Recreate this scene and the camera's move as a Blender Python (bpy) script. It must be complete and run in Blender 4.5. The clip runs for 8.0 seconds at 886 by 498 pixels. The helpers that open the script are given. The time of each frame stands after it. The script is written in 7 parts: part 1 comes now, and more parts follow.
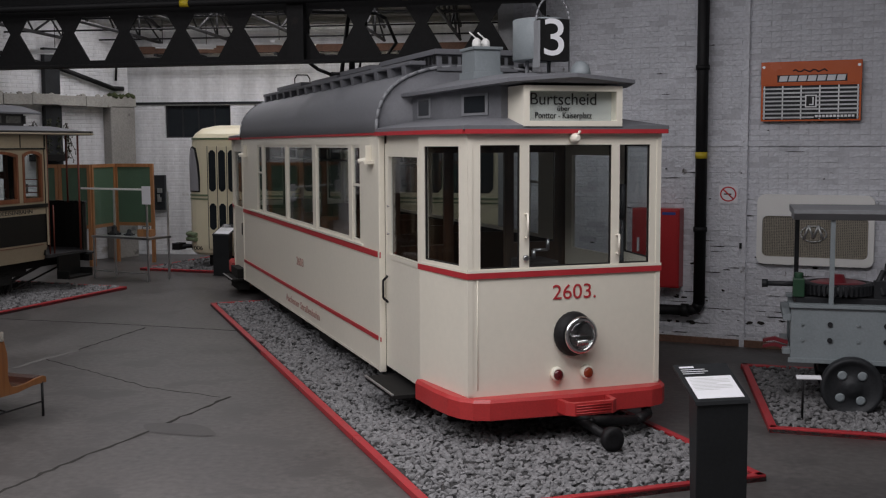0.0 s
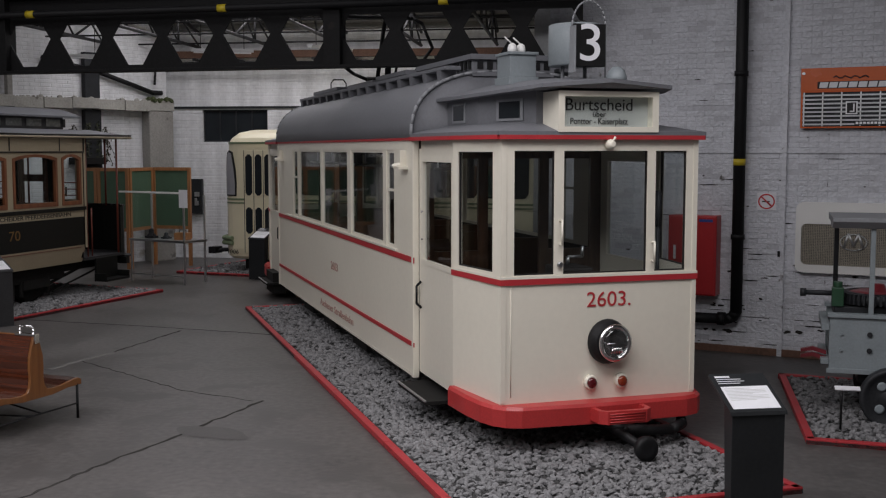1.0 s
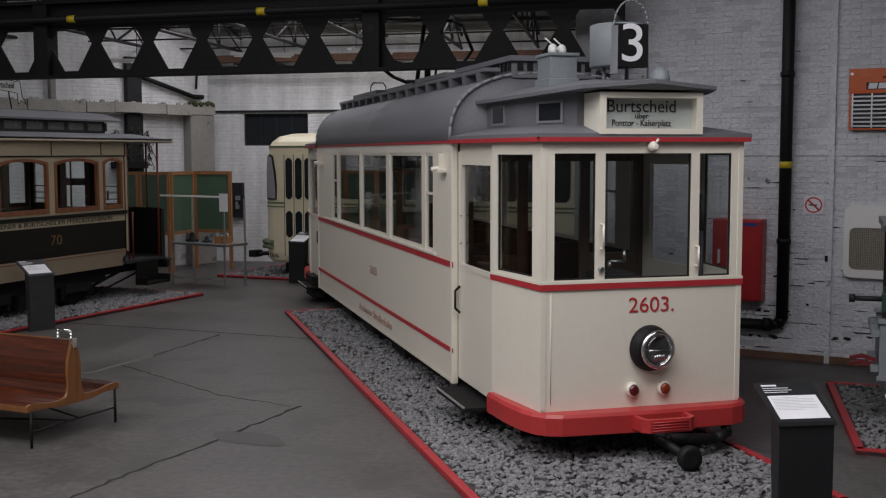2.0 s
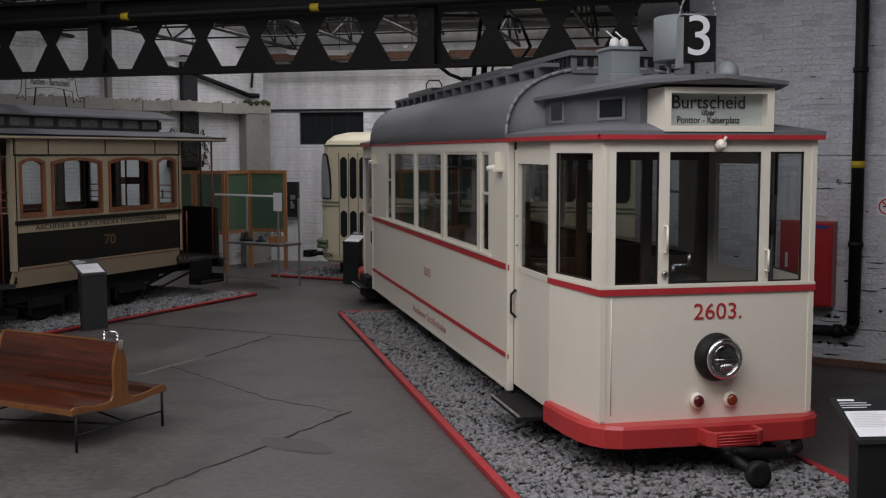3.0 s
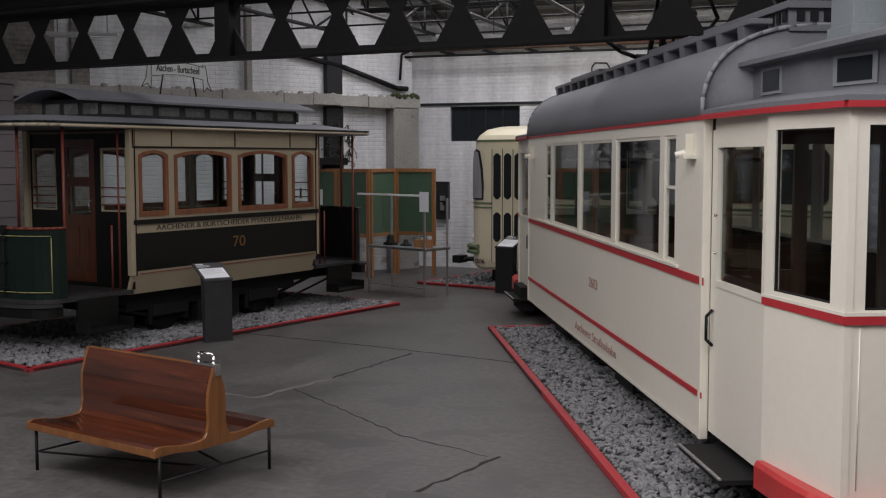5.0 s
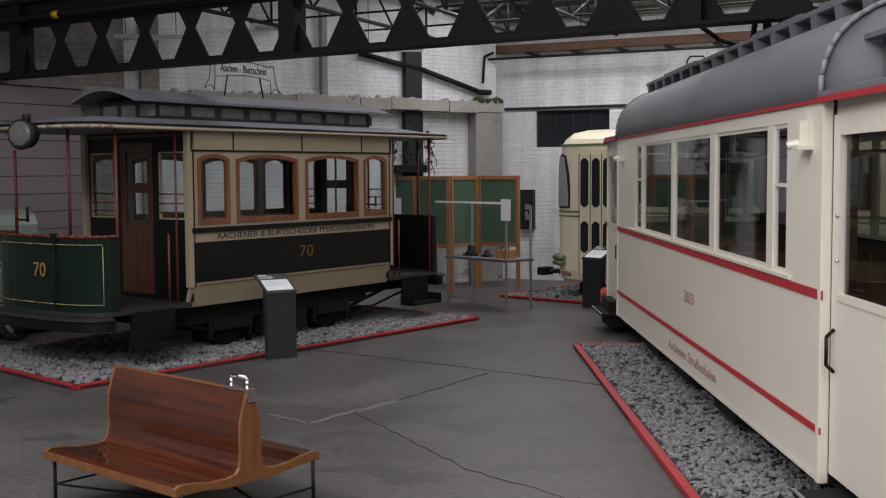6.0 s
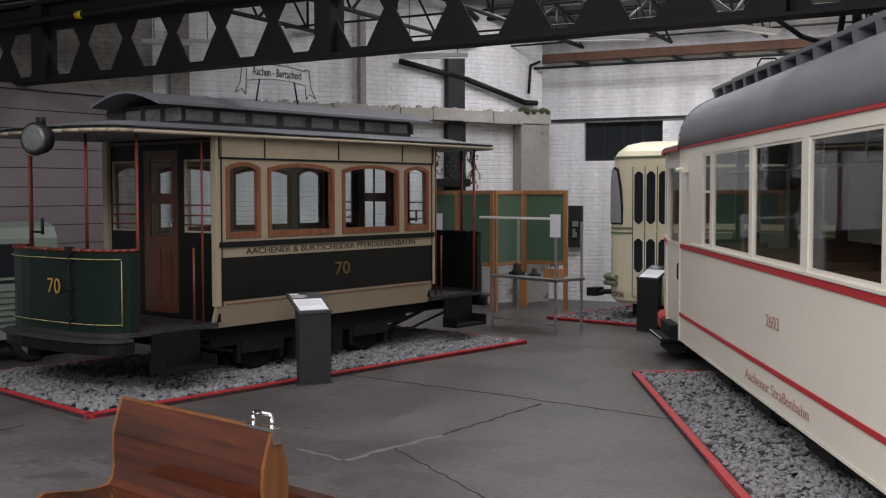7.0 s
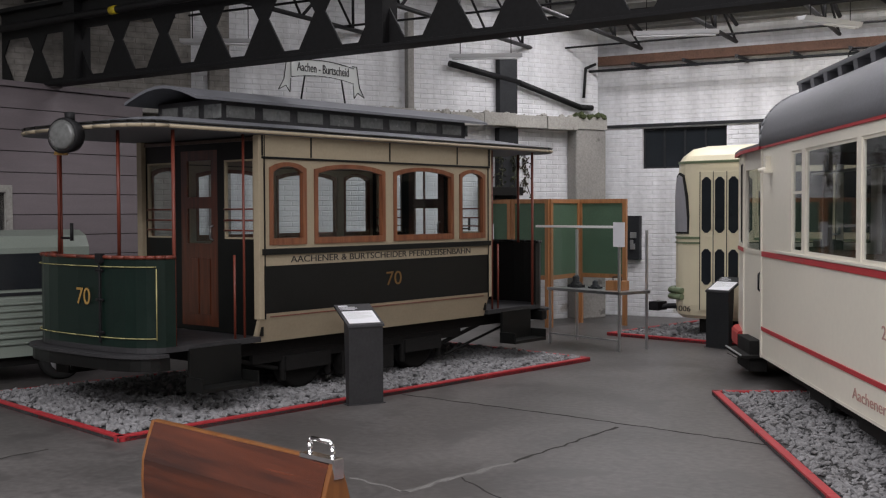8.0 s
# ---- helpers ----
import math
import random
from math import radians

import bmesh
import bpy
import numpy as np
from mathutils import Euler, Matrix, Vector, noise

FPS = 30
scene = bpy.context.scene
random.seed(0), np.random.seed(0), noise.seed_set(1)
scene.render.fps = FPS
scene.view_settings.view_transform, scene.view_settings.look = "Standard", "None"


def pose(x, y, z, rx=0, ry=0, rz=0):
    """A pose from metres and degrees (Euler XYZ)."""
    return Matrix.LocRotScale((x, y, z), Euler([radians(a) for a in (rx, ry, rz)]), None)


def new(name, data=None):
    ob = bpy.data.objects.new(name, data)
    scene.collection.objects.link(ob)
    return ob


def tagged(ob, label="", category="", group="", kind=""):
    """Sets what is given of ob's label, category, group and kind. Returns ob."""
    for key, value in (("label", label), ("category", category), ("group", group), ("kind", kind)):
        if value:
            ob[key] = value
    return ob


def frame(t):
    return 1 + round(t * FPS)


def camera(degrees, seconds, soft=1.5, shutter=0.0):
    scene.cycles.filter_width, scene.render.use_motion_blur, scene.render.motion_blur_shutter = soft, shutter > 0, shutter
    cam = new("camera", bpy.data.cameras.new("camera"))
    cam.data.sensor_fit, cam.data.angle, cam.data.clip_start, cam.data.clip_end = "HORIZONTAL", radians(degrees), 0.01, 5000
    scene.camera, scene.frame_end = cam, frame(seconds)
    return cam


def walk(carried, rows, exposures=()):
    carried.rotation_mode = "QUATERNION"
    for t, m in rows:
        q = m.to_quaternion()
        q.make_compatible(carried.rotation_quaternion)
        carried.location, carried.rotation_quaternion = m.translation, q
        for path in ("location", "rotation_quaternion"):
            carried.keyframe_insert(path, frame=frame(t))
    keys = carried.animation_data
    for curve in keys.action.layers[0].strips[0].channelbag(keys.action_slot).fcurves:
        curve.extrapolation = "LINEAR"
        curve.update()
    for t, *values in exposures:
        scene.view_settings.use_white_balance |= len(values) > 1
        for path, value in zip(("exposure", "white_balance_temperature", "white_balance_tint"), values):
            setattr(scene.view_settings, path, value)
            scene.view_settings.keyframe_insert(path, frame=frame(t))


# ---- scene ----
UNIT = 0.86  # metres in one unit of the plan
cam = camera(42.84, 8.0, soft=1.2)
PATH = [
    (0.0, 0.986, -3.550, 2.878, 84.660, 0.262, 4.700),
    (0.5, 1.000, -3.529, 2.882, 84.774, 0.132, 5.606),
    (1.0, 1.007, -3.495, 2.879, 84.927, -0.023, 6.570),
    (1.5, 1.014, -3.419, 2.873, 85.049, 0.040, 7.424),
    (3.0, 0.961, -2.905, 2.857, 85.103, 0.026, 11.565),
    (3.5, 0.776, -2.464, 2.815, 85.023, -0.053, 12.778),
    (4.0, 0.596, -1.853, 2.777, 85.010, -0.114, 14.550),
    (4.5, 0.463, -1.225, 2.727, 85.154, -0.083, 16.862),
    (6.0, 0.048, 0.716, 2.511, 86.087, 0.367, 24.133),
    (6.5, -0.138, 1.274, 2.455, 86.581, 0.386, 25.471),
    (7.0, -0.618, 1.803, 2.398, 87.091, 0.101, 25.936),
    (7.5, -1.046, 2.286, 2.307, 87.653, 0.121, 26.529),
    (8.0, -1.406, 2.739, 2.204, 88.069, 0.245, 27.766),
]
EXPOSURES = [(0.0, -0.2), (3.0, -0.27), (4.5, -0.1), (6.0, 0.33), (8.0, 0.7)]
walk(cam, [(t, pose(x * UNIT, y * UNIT, z * UNIT, rx, ry, rz)) for t, x, y, z, rx, ry, rz in PATH], EXPOSURES)

# ---- light ----
world = bpy.data.worlds.new("world")
scene.world = world
world.use_nodes = True
wn = world.node_tree
sky = wn.nodes.new("ShaderNodeTexSky")
sky.sky_type = "NISHITA"
sky.sun_disc = False
sky.sun_elevation, sky.sun_rotation = radians(40), radians(200)
wn.nodes["Background"].inputs[1].default_value = 0.10
haze = wn.nodes.new("ShaderNodeMix")
haze.data_type = "RGBA"
haze.inputs["Factor"].default_value = 0.7
haze.inputs["B"].default_value = (7.0, 7.0, 7.0, 1)
wn.links.new(sky.outputs[0], haze.inputs["A"])
wn.links.new(haze.outputs["Result"], wn.nodes["Background"].inputs[0])


def skylight(x, y, z, sx, sy, power, rz=0.0, tint=(1.0, 0.957, 0.988)):
    """Daylight that enters through a glazed strip of the roof."""
    data = bpy.data.lights.new("skylight", "AREA")
    data.shape, data.size, data.size_y, data.energy, data.color = "RECTANGLE", sx * UNIT, sy * UNIT, power * UNIT * UNIT, tint
    ob = new("skylight", data)
    ob.matrix_basis = pose(x * UNIT, y * UNIT, z * UNIT, 0, 0, rz)
    return ob


LIGHT = 1.0
skylight(-3.4, 2.8, 7.35, 16.0, 3.2, 1000 * LIGHT)
skylight(-5.0, -3.5, 7.35, 14.0, 2.4, 420 * LIGHT)
skylight(-5.5, 10.0, 7.35, 12.0, 1.8, 105 * LIGHT)
skylight(-6.0, 16.6, 7.45, 7.0, 2.4, 190 * LIGHT)
skylight(-5.5, 22.2, 6.42, 8.0, 1.6, 225 * LIGHT)


# ---- materials ----
def nodes_of(name):
    m = bpy.data.materials.new(name)
    m.use_nodes = True
    return m, m.node_tree.nodes, m.node_tree.links, m.node_tree.nodes["Principled BSDF"]


def surface(name, color, rough=0.5, metal=0.0, vary=0.15, scale=3.0, fine=60.0, bump=0.1, spread=0.0, wear=None, worn=0.0, coat=0.0, stretch=(1, 1, 1), dist=0.01):
    """A painted or plain surface: colour at two scales of variation, some wear, fine relief."""
    m, n, l, b = nodes_of(name)
    tc = n.new("ShaderNodeTexCoord")
    mp = n.new("ShaderNodeMapping")
    mp.inputs["Scale"].default_value = stretch
    l.new(tc.outputs["Object"], mp.inputs[0])
    big, small = n.new("ShaderNodeTexNoise"), n.new("ShaderNodeTexNoise")
    big.inputs["Scale"].default_value, big.inputs["Detail"].default_value = scale, 6
    small.inputs["Scale"].default_value, small.inputs["Detail"].default_value = fine, 4
    for t in (big, small):
        l.new(mp.outputs[0], t.inputs["Vector"])
    add = n.new("ShaderNodeMath")
    add.operation = "ADD"
    l.new(big.outputs["Fac"], add.inputs[0])
    l.new(small.outputs["Fac"], add.inputs[1])
    val = add.outputs[0]
    if spread:
        info = n.new("ShaderNodeObjectInfo")
        isl = n.new("ShaderNodeNewGeometry")
        both = n.new("ShaderNodeMath")
        both.operation = "ADD"
        l.new(info.outputs["Random"], both.inputs[0])
        l.new(isl.outputs["Random Per Island"], both.inputs[1])
        ma = n.new("ShaderNodeMath")
        ma.operation = "MULTIPLY_ADD"
        ma.inputs[1].default_value = spread
        l.new(both.outputs[0], ma.inputs[0])
        l.new(add.outputs[0], ma.inputs[2])
        val = ma.outputs[0]
    mr = n.new("ShaderNodeMapRange")
    mr.inputs["From Min"].default_value, mr.inputs["From Max"].default_value = 0.55, 1.45 + 2 * spread
    mr.inputs["To Min"].default_value, mr.inputs["To Max"].default_value = 1 - vary, 1 + vary
    l.new(val, mr.inputs["Value"])
    hsv = n.new("ShaderNodeHueSaturation")
    hsv.inputs["Color"].default_value = (*color, 1)
    l.new(mr.outputs[0], hsv.inputs["Value"])
    out = hsv.outputs[0]
    if wear:
        wt = n.new("ShaderNodeTexNoise")
        wt.inputs["Scale"].default_value, wt.inputs["Detail"].default_value = scale * 2.3, 8
        l.new(mp.outputs[0], wt.inputs["Vector"])
        rp = n.new("ShaderNodeMapRange")
        rp.inputs["From Min"].default_value, rp.inputs["From Max"].default_value = 0.68 - worn, 0.74 - worn
        l.new(wt.outputs["Fac"], rp.inputs["Value"])
        mx = n.new("ShaderNodeMix")
        mx.data_type = "RGBA"
        mx.inputs["B"].default_value = (*wear, 1)
        l.new(rp.outputs[0], mx.inputs["Factor"])
        l.new(out, mx.inputs["A"])
        out = mx.outputs["Result"]
    l.new(out, b.inputs["Base Color"])
    rr = n.new("ShaderNodeMapRange")
    rr.inputs["To Min"].default_value, rr.inputs["To Max"].default_value = max(0.03, rough - 0.1), min(1, rough + 0.1)
    l.new(big.outputs["Fac"], rr.inputs["Value"])
    l.new(rr.outputs[0], b.inputs["Roughness"])
    b.inputs["Metallic"].default_value = metal
    if max(color) < 0.05:
        b.inputs["Specular IOR Level"].default_value = 0.25
    b.inputs["Coat Weight"].default_value = coat
    b.inputs["Coat Roughness"].default_value = 0.15
    if bump:
        bp = n.new("ShaderNodeBump")
        bp.inputs["Strength"].default_value, bp.inputs["Distance"].default_value = bump, dist
        l.new(add.outputs[0], bp.inputs["Height"])
        l.new(bp.outputs[0], b.inputs["Normal"])
    return m


def wood(name, light, dark, rough=0.3, coat=0.5, axis="X", scale=3.0):
    m, n, l, b = nodes_of(name)
    tc, mp = n.new("ShaderNodeTexCoord"), n.new("ShaderNodeMapping")
    mp.inputs["Scale"].default_value = {"X": (0.5, 7, 7), "Y": (7, 0.5, 7), "Z": (7, 7, 0.5)}[axis]
    l.new(tc.outputs["Object"], mp.inputs[0])
    info = n.new("ShaderNodeObjectInfo")
    t = n.new("ShaderNodeTexNoise")
    t.noise_dimensions = "4D"
    t.inputs["Scale"].default_value, t.inputs["Detail"].default_value, t.inputs["Distortion"].default_value = scale, 8, 0.6
    l.new(mp.outputs[0], t.inputs["Vector"])
    mw = n.new("ShaderNodeMath")
    mw.operation = "MULTIPLY"
    mw.inputs[1].default_value = 20
    l.new(info.outputs["Random"], mw.inputs[0])
    l.new(mw.outputs[0], t.inputs["W"])
    cr = n.new("ShaderNodeValToRGB")
    cr.color_ramp.elements[0].position, cr.color_ramp.elements[0].color = 0.33, (*dark, 1)
    cr.color_ramp.elements[1].position, cr.color_ramp.elements[1].color = 0.68, (*light, 1)
    l.new(t.outputs["Fac"], cr.inputs[0])
    l.new(cr.outputs[0], b.inputs["Base Color"])
    b.inputs["Roughness"].default_value = rough
    b.inputs["Coat Weight"].default_value = coat
    b.inputs["Coat Roughness"].default_value = 0.12
    bp = n.new("ShaderNodeBump")
    bp.inputs["Strength"].default_value, bp.inputs["Distance"].default_value = 0.15, 0.003
    l.new(t.outputs["Fac"], bp.inputs["Height"])
    l.new(bp.outputs[0], b.inputs["Normal"])
    return m


def pane_glass(name, tint=(0.9, 0.93, 0.93), gloss=0.03):
    """Clear window glass: see-through, with more gloss at flat angles."""
    m, n, l, b = nodes_of(name)
    n.remove(b)
    tr, gl, mx, lw = n.new("ShaderNodeBsdfTransparent"), n.new("ShaderNodeBsdfGlossy"), n.new("ShaderNodeMixShader"), n.new("ShaderNodeLayerWeight")
    pw, ad = n.new("ShaderNodeMath"), n.new("ShaderNodeMath")
    tr.inputs[0].default_value = (*tint, 1)
    gl.inputs["Roughness"].default_value = 0.03
    pw.operation, pw.inputs[1].default_value = "POWER", 4.0
    ad.operation, ad.inputs[1].default_value, ad.inputs[2].default_value = "MULTIPLY_ADD", 0.45, gloss
    l.new(lw.outputs["Facing"], pw.inputs[0])
    l.new(pw.outputs[0], ad.inputs[0])
    l.new(ad.outputs[0], mx.inputs[0])
    l.new(tr.outputs[0], mx.inputs[1])
    l.new(gl.outputs[0], mx.inputs[2])
    l.new(mx.outputs[0], n["Material Output"].inputs[0])
    return m


M = {
    "concrete": surface("concrete", (0.086, 0.081, 0.078), 0.45, vary=0.6, scale=0.7, fine=13, bump=0.2, wear=(0.068, 0.064, 0.062), worn=0.13),
    "crack": surface("crack", (0.035, 0.033, 0.03), 0.9, vary=0.4, scale=5, fine=40),
    "pale": surface("pale_repair", (0.14, 0.135, 0.128), 0.8, vary=0.4, scale=6, fine=40),
    "wet": surface("floor_stain", (0.066, 0.062, 0.06), 0.5, vary=0.2, scale=4, fine=30),
    "cream": surface("cream_paint", (0.80, 0.765, 0.655), 0.42, vary=0.04, scale=1.3, fine=14, bump=0.05, coat=0.15, dist=0.004),
    "cream2": surface("cream_paint_door", (0.79, 0.755, 0.65), 0.38, vary=0.05, scale=2, fine=20, bump=0.04, coat=0.2, dist=0.004),
    "red": surface("red_paint", (0.46, 0.035, 0.035), 0.45, vary=0.18, scale=4, fine=50, bump=0.06, coat=0.15, dist=0.004),
    "kerbred": surface("kerb_red", (0.40, 0.028, 0.035), 0.5, vary=0.22, scale=5, fine=60, bump=0.1, spread=0.1, wear=(0.20, 0.03, 0.03), worn=0.02),
    "darkred": surface("line_red", (0.44, 0.03, 0.038), 0.5, vary=0.12, scale=5, fine=60, bump=0.03),
    "roofgrey": surface("roof_grey", (0.15, 0.155, 0.17), 0.6, vary=0.14, scale=2, fine=30, bump=0.15, dist=0.006),
    "roofpale": surface("roof_pale", (0.24, 0.25, 0.265), 0.6, vary=0.12, scale=3, fine=30, bump=0.1),
    "boxgrey": surface("box_grey", (0.22, 0.25, 0.265), 0.5, vary=0.12, scale=4, fine=40),
    "black": surface("black_iron", (0.010, 0.010, 0.011), 0.55, vary=0.4, scale=4, fine=40, bump=0.2),
    "girder": surface("girder_black", (0.007, 0.007, 0.0075), 0.7, vary=0.5, scale=2, fine=20, bump=0.2, wear=(0.014, 0.012, 0.011), worn=0.0),
    "under": surface("under_dark", (0.010, 0.0095, 0.009), 0.8, vary=0.4, scale=4, fine=30),
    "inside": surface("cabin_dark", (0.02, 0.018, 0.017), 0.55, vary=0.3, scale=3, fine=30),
    "insidewood": wood("cabin_wood", (0.09, 0.05, 0.03), (0.04, 0.02, 0.012), axis="Z"),
    "glass": pane_glass("pane", (0.93, 0.95, 0.95), 0.03),
    "glassdim": pane_glass("pane_dim", (0.62, 0.66, 0.66), 0.05),
    "lens": pane_glass("lamp_lens", (0.8, 0.82, 0.82), 0.2),
    "chrome": surface("chrome", (0.75, 0.75, 0.75), 0.16, 1.0, vary=0.05, bump=0.0),
    "steel": surface("steel", (0.42, 0.43, 0.44), 0.35, 1.0, vary=0.15, scale=6),
    "alu": surface("aluminium", (0.62, 0.63, 0.64), 0.4, 0.9, vary=0.08, scale=6),
    "rubylamp": surface("ruby_lens", (0.09, 0.008, 0.012), 0.1, vary=0.1, coat=0.6, bump=0),
    "amberlamp": surface("amber_lens", (0.22, 0.035, 0.012), 0.1, vary=0.1, coat=0.6, bump=0),
    "white": surface("white_paint", (0.82, 0.82, 0.80), 0.45, vary=0.05, scale=3),
    "paper": surface("paper", (0.78, 0.79, 0.82), 0.6, vary=0.04, scale=8, bump=0.02),
    "ink": surface("ink", (0.03, 0.03, 0.03), 0.6, vary=0.1),
    "inkgrey": surface("ink_grey", (0.30, 0.30, 0.32), 0.6, vary=0.1),
    "signgrey": surface("sign_backing", (0.52, 0.54, 0.52), 0.5, vary=0.05, scale=3),
    "stand": surface("stand_anthracite", (0.026, 0.028, 0.03), 0.42, 0.2, vary=0.2, scale=3, fine=30, bump=0.04),
    "stand70": surface("stand_grey", (0.04, 0.04, 0.042), 0.5, 0.1, vary=0.25, scale=5, fine=30, bump=0.04),
    "brick": surface("white_brick", (0.66, 0.675, 0.72), 0.75, vary=0.24, scale=2.2, fine=22, bump=2.0, spread=0.06, wear=(0.2, 0.19, 0.19), worn=-0.02, dist=0.012),
    "mortar": surface("white_mortar", (0.55, 0.56, 0.60), 0.85, vary=0.22, scale=2.2, fine=22, bump=0.9, wear=(0.14, 0.13, 0.125), worn=0.03, dist=0.015),
    "plaster": surface("white_plaster", (0.78, 0.79, 0.81), 0.8, vary=0.16, scale=0.7, fine=9, bump=0.35, wear=(0.50, 0.48, 0.45), worn=0.03, dist=0.02),
    # darker copy of the white plaster, shade mixed into its colour
    "shade_plaster": surface("shaded_white_wall", (0.50, 0.51, 0.52), 0.85, vary=0.2, scale=0.8, fine=20, bump=0.5, wear=(0.30, 0.29, 0.27), worn=0.0),
    "stone": surface("ledge_stone", (0.36, 0.35, 0.32), 0.85, vary=0.3, scale=2, fine=30, bump=0.5, wear=(0.16, 0.15, 0.13), worn=0.02),
    "pilaster": surface("pilaster_concrete", (0.30, 0.29, 0.27), 0.85, vary=0.3, scale=1.4, fine=26, bump=0.5, wear=(0.16, 0.155, 0.145), worn=0.04),
    "moss": surface("moss", (0.06, 0.075, 0.03), 0.95, vary=0.4, scale=12, fine=60, bump=1.0),
    "roofboard": surface("roof_boards", (0.21, 0.21, 0.207), 0.8, vary=0.25, scale=1.2, fine=18, bump=0.3, spread=0.2),
    "closing": surface("dull_wall", (0.22, 0.21, 0.21), 0.85, vary=0.2, scale=0.8, fine=20),
    "ceiling": surface("dark_ceiling", (0.07, 0.068, 0.066), 0.85, vary=0.3, scale=1, fine=12),
    "plank": surface("plank_mauve", (0.20, 0.171, 0.182), 0.6, vary=0.22, scale=1.5, fine=26, bump=0.2, spread=0.3, stretch=(1, 1, 6)),
    "gravel": surface("gravel", (0.225, 0.225, 0.23), 0.85, vary=0.6, scale=14, fine=70, bump=0.4, spread=0.5),
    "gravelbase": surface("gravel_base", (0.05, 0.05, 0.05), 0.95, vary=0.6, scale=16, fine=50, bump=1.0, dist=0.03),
    "benchwood": wood("bench_veneer", (0.100, 0.024, 0.009), (0.028, 0.008, 0.004), 0.18, 0.8, "X", 2.2),
    "benchedge": wood("bench_edge", (0.23, 0.092, 0.026), (0.15, 0.056, 0.016), 0.3, 0.6, "Z", 2.5),
    "tg_green": surface("tram_green", (0.006, 0.016, 0.012), 0.35, vary=0.25, scale=3, fine=30, bump=0.03, coat=0.12),
    "tg_black": surface("tram_black", (0.007, 0.0075, 0.007), 0.4, vary=0.3, scale=3, fine=30, bump=0.03, coat=0.06),
    "tg_cream": surface("tram_cream", (0.38, 0.32, 0.22), 0.5, vary=0.1, scale=2.5, fine=30, bump=0.05),
    "tg_wood": wood("mahogany", (0.26, 0.10, 0.045), (0.14, 0.045, 0.02), 0.35, 0.4, "Z"),
    "tg_door": wood("door_wood", (0.11, 0.03, 0.013), (0.05, 0.014, 0.007), 0.3, 0.4, "Z"),
    "tg_rail": surface("rail_red", (0.16, 0.035, 0.02), 0.45, vary=0.15),
    "gold_old": surface("gold_leaf_faded", (0.17, 0.095, 0.03), 0.5, 0.2, vary=0.3, scale=12),
    "clere_pane": surface("dusty_pane", (0.15, 0.155, 0.15), 0.25, vary=0.35, scale=3, fine=20),
    # dark colour of the bay: grime plus painted-in shade
    "bay": surface("grimy_shaded_wall", (0.25, 0.235, 0.215), 0.85, vary=0.4, scale=0.9, fine=10, bump=0.4, wear=(0.15, 0.14, 0.13), worn=0.04, dist=0.02),
    "soot": surface("dark_joint", (0.035, 0.032, 0.03), 0.9, vary=0.5, scale=6, fine=40),
    "twig": surface("dry_twig", (0.045, 0.04, 0.025), 0.8, vary=0.3),
    "gold": surface("gold_leaf", (0.48, 0.29, 0.08), 0.4, 0.3, vary=0.2, scale=10),
    "goldline": surface("gold_line", (0.36, 0.33, 0.14), 0.5, vary=0.2, scale=10),
    "y_cream": surface("ivory_paint", (0.74, 0.68, 0.49), 0.35, vary=0.05, scale=2, coat=0.3, bump=0.03),
    "y_green": surface("band_green", (0.16, 0.21, 0.12), 0.45, vary=0.1),
    "board": surface("chalk_green", (0.075, 0.135, 0.085), 0.7, vary=0.18, scale=2, fine=30),
    "frame": wood("pine_frame", (0.42, 0.20, 0.08), (0.28, 0.12, 0.045), 0.5, 0.2, "Z"),
    "van": surface("van_grey_green", (0.25, 0.29, 0.25), 0.4, vary=0.12, scale=2, coat=0.2),
    "machine": surface("machine_grey", (0.23, 0.265, 0.28), 0.5, vary=0.15, scale=4, fine=40, bump=0.15, wear=(0.14, 0.15, 0.15), worn=-0.05),
    "machined": surface("machine_dark", (0.028, 0.03, 0.033), 0.5, 0.2, vary=0.3, scale=5, fine=40),
    "gear": surface("gear_red", (0.16, 0.018, 0.025), 0.4, vary=0.3, scale=6),
    "mgreen": surface("bracket_green", (0.018, 0.06, 0.03), 0.45, vary=0.2),
    "tyre": surface("rubber", (0.02, 0.02, 0.02), 0.8, vary=0.2, scale=8),
    "orange": surface("orange_enamel", (0.62, 0.12, 0.025), 0.25, vary=0.06, coat=0.5, bump=0.02),
    "hydrant": surface("cabinet_red", (0.42, 0.02, 0.025), 0.4, vary=0.08, scale=3, coat=0.2, bump=0.02),
    "blue": surface("label_blue", (0.03, 0.06, 0.25), 0.4, vary=0.05),
    "grille": surface("grille_mesh", (0.33, 0.30, 0.245), 0.6, 0.0, vary=0.35, scale=30, fine=90, bump=0.6),
    "yellow": surface("tag_yellow", (0.55, 0.42, 0.02), 0.5, vary=0.1),
    "darkglass": surface("dark_window", (0.02, 0.024, 0.028), 0.12, vary=0.2, scale=3, bump=0),
    "signred": surface("sign_red", (0.55, 0.04, 0.05), 0.45, vary=0.05),
    "seat": surface("seat_leather", (0.075, 0.04, 0.02), 0.5, vary=0.2, scale=5),
    "leaf": surface("dry_leaf", (0.05, 0.055, 0.03), 0.8, vary=0.4, scale=20),
    "tube": surface("lamp_tube", (0.78, 0.79, 0.80), 0.4, vary=0.03),
    "faded": surface("faded_red", (0.46, 0.27, 0.23), 0.6, vary=0.2),
    "rust": surface("rusty_beam", (0.14, 0.075, 0.05), 0.8, vary=0.4, scale=3, fine=30, bump=0.3),
}


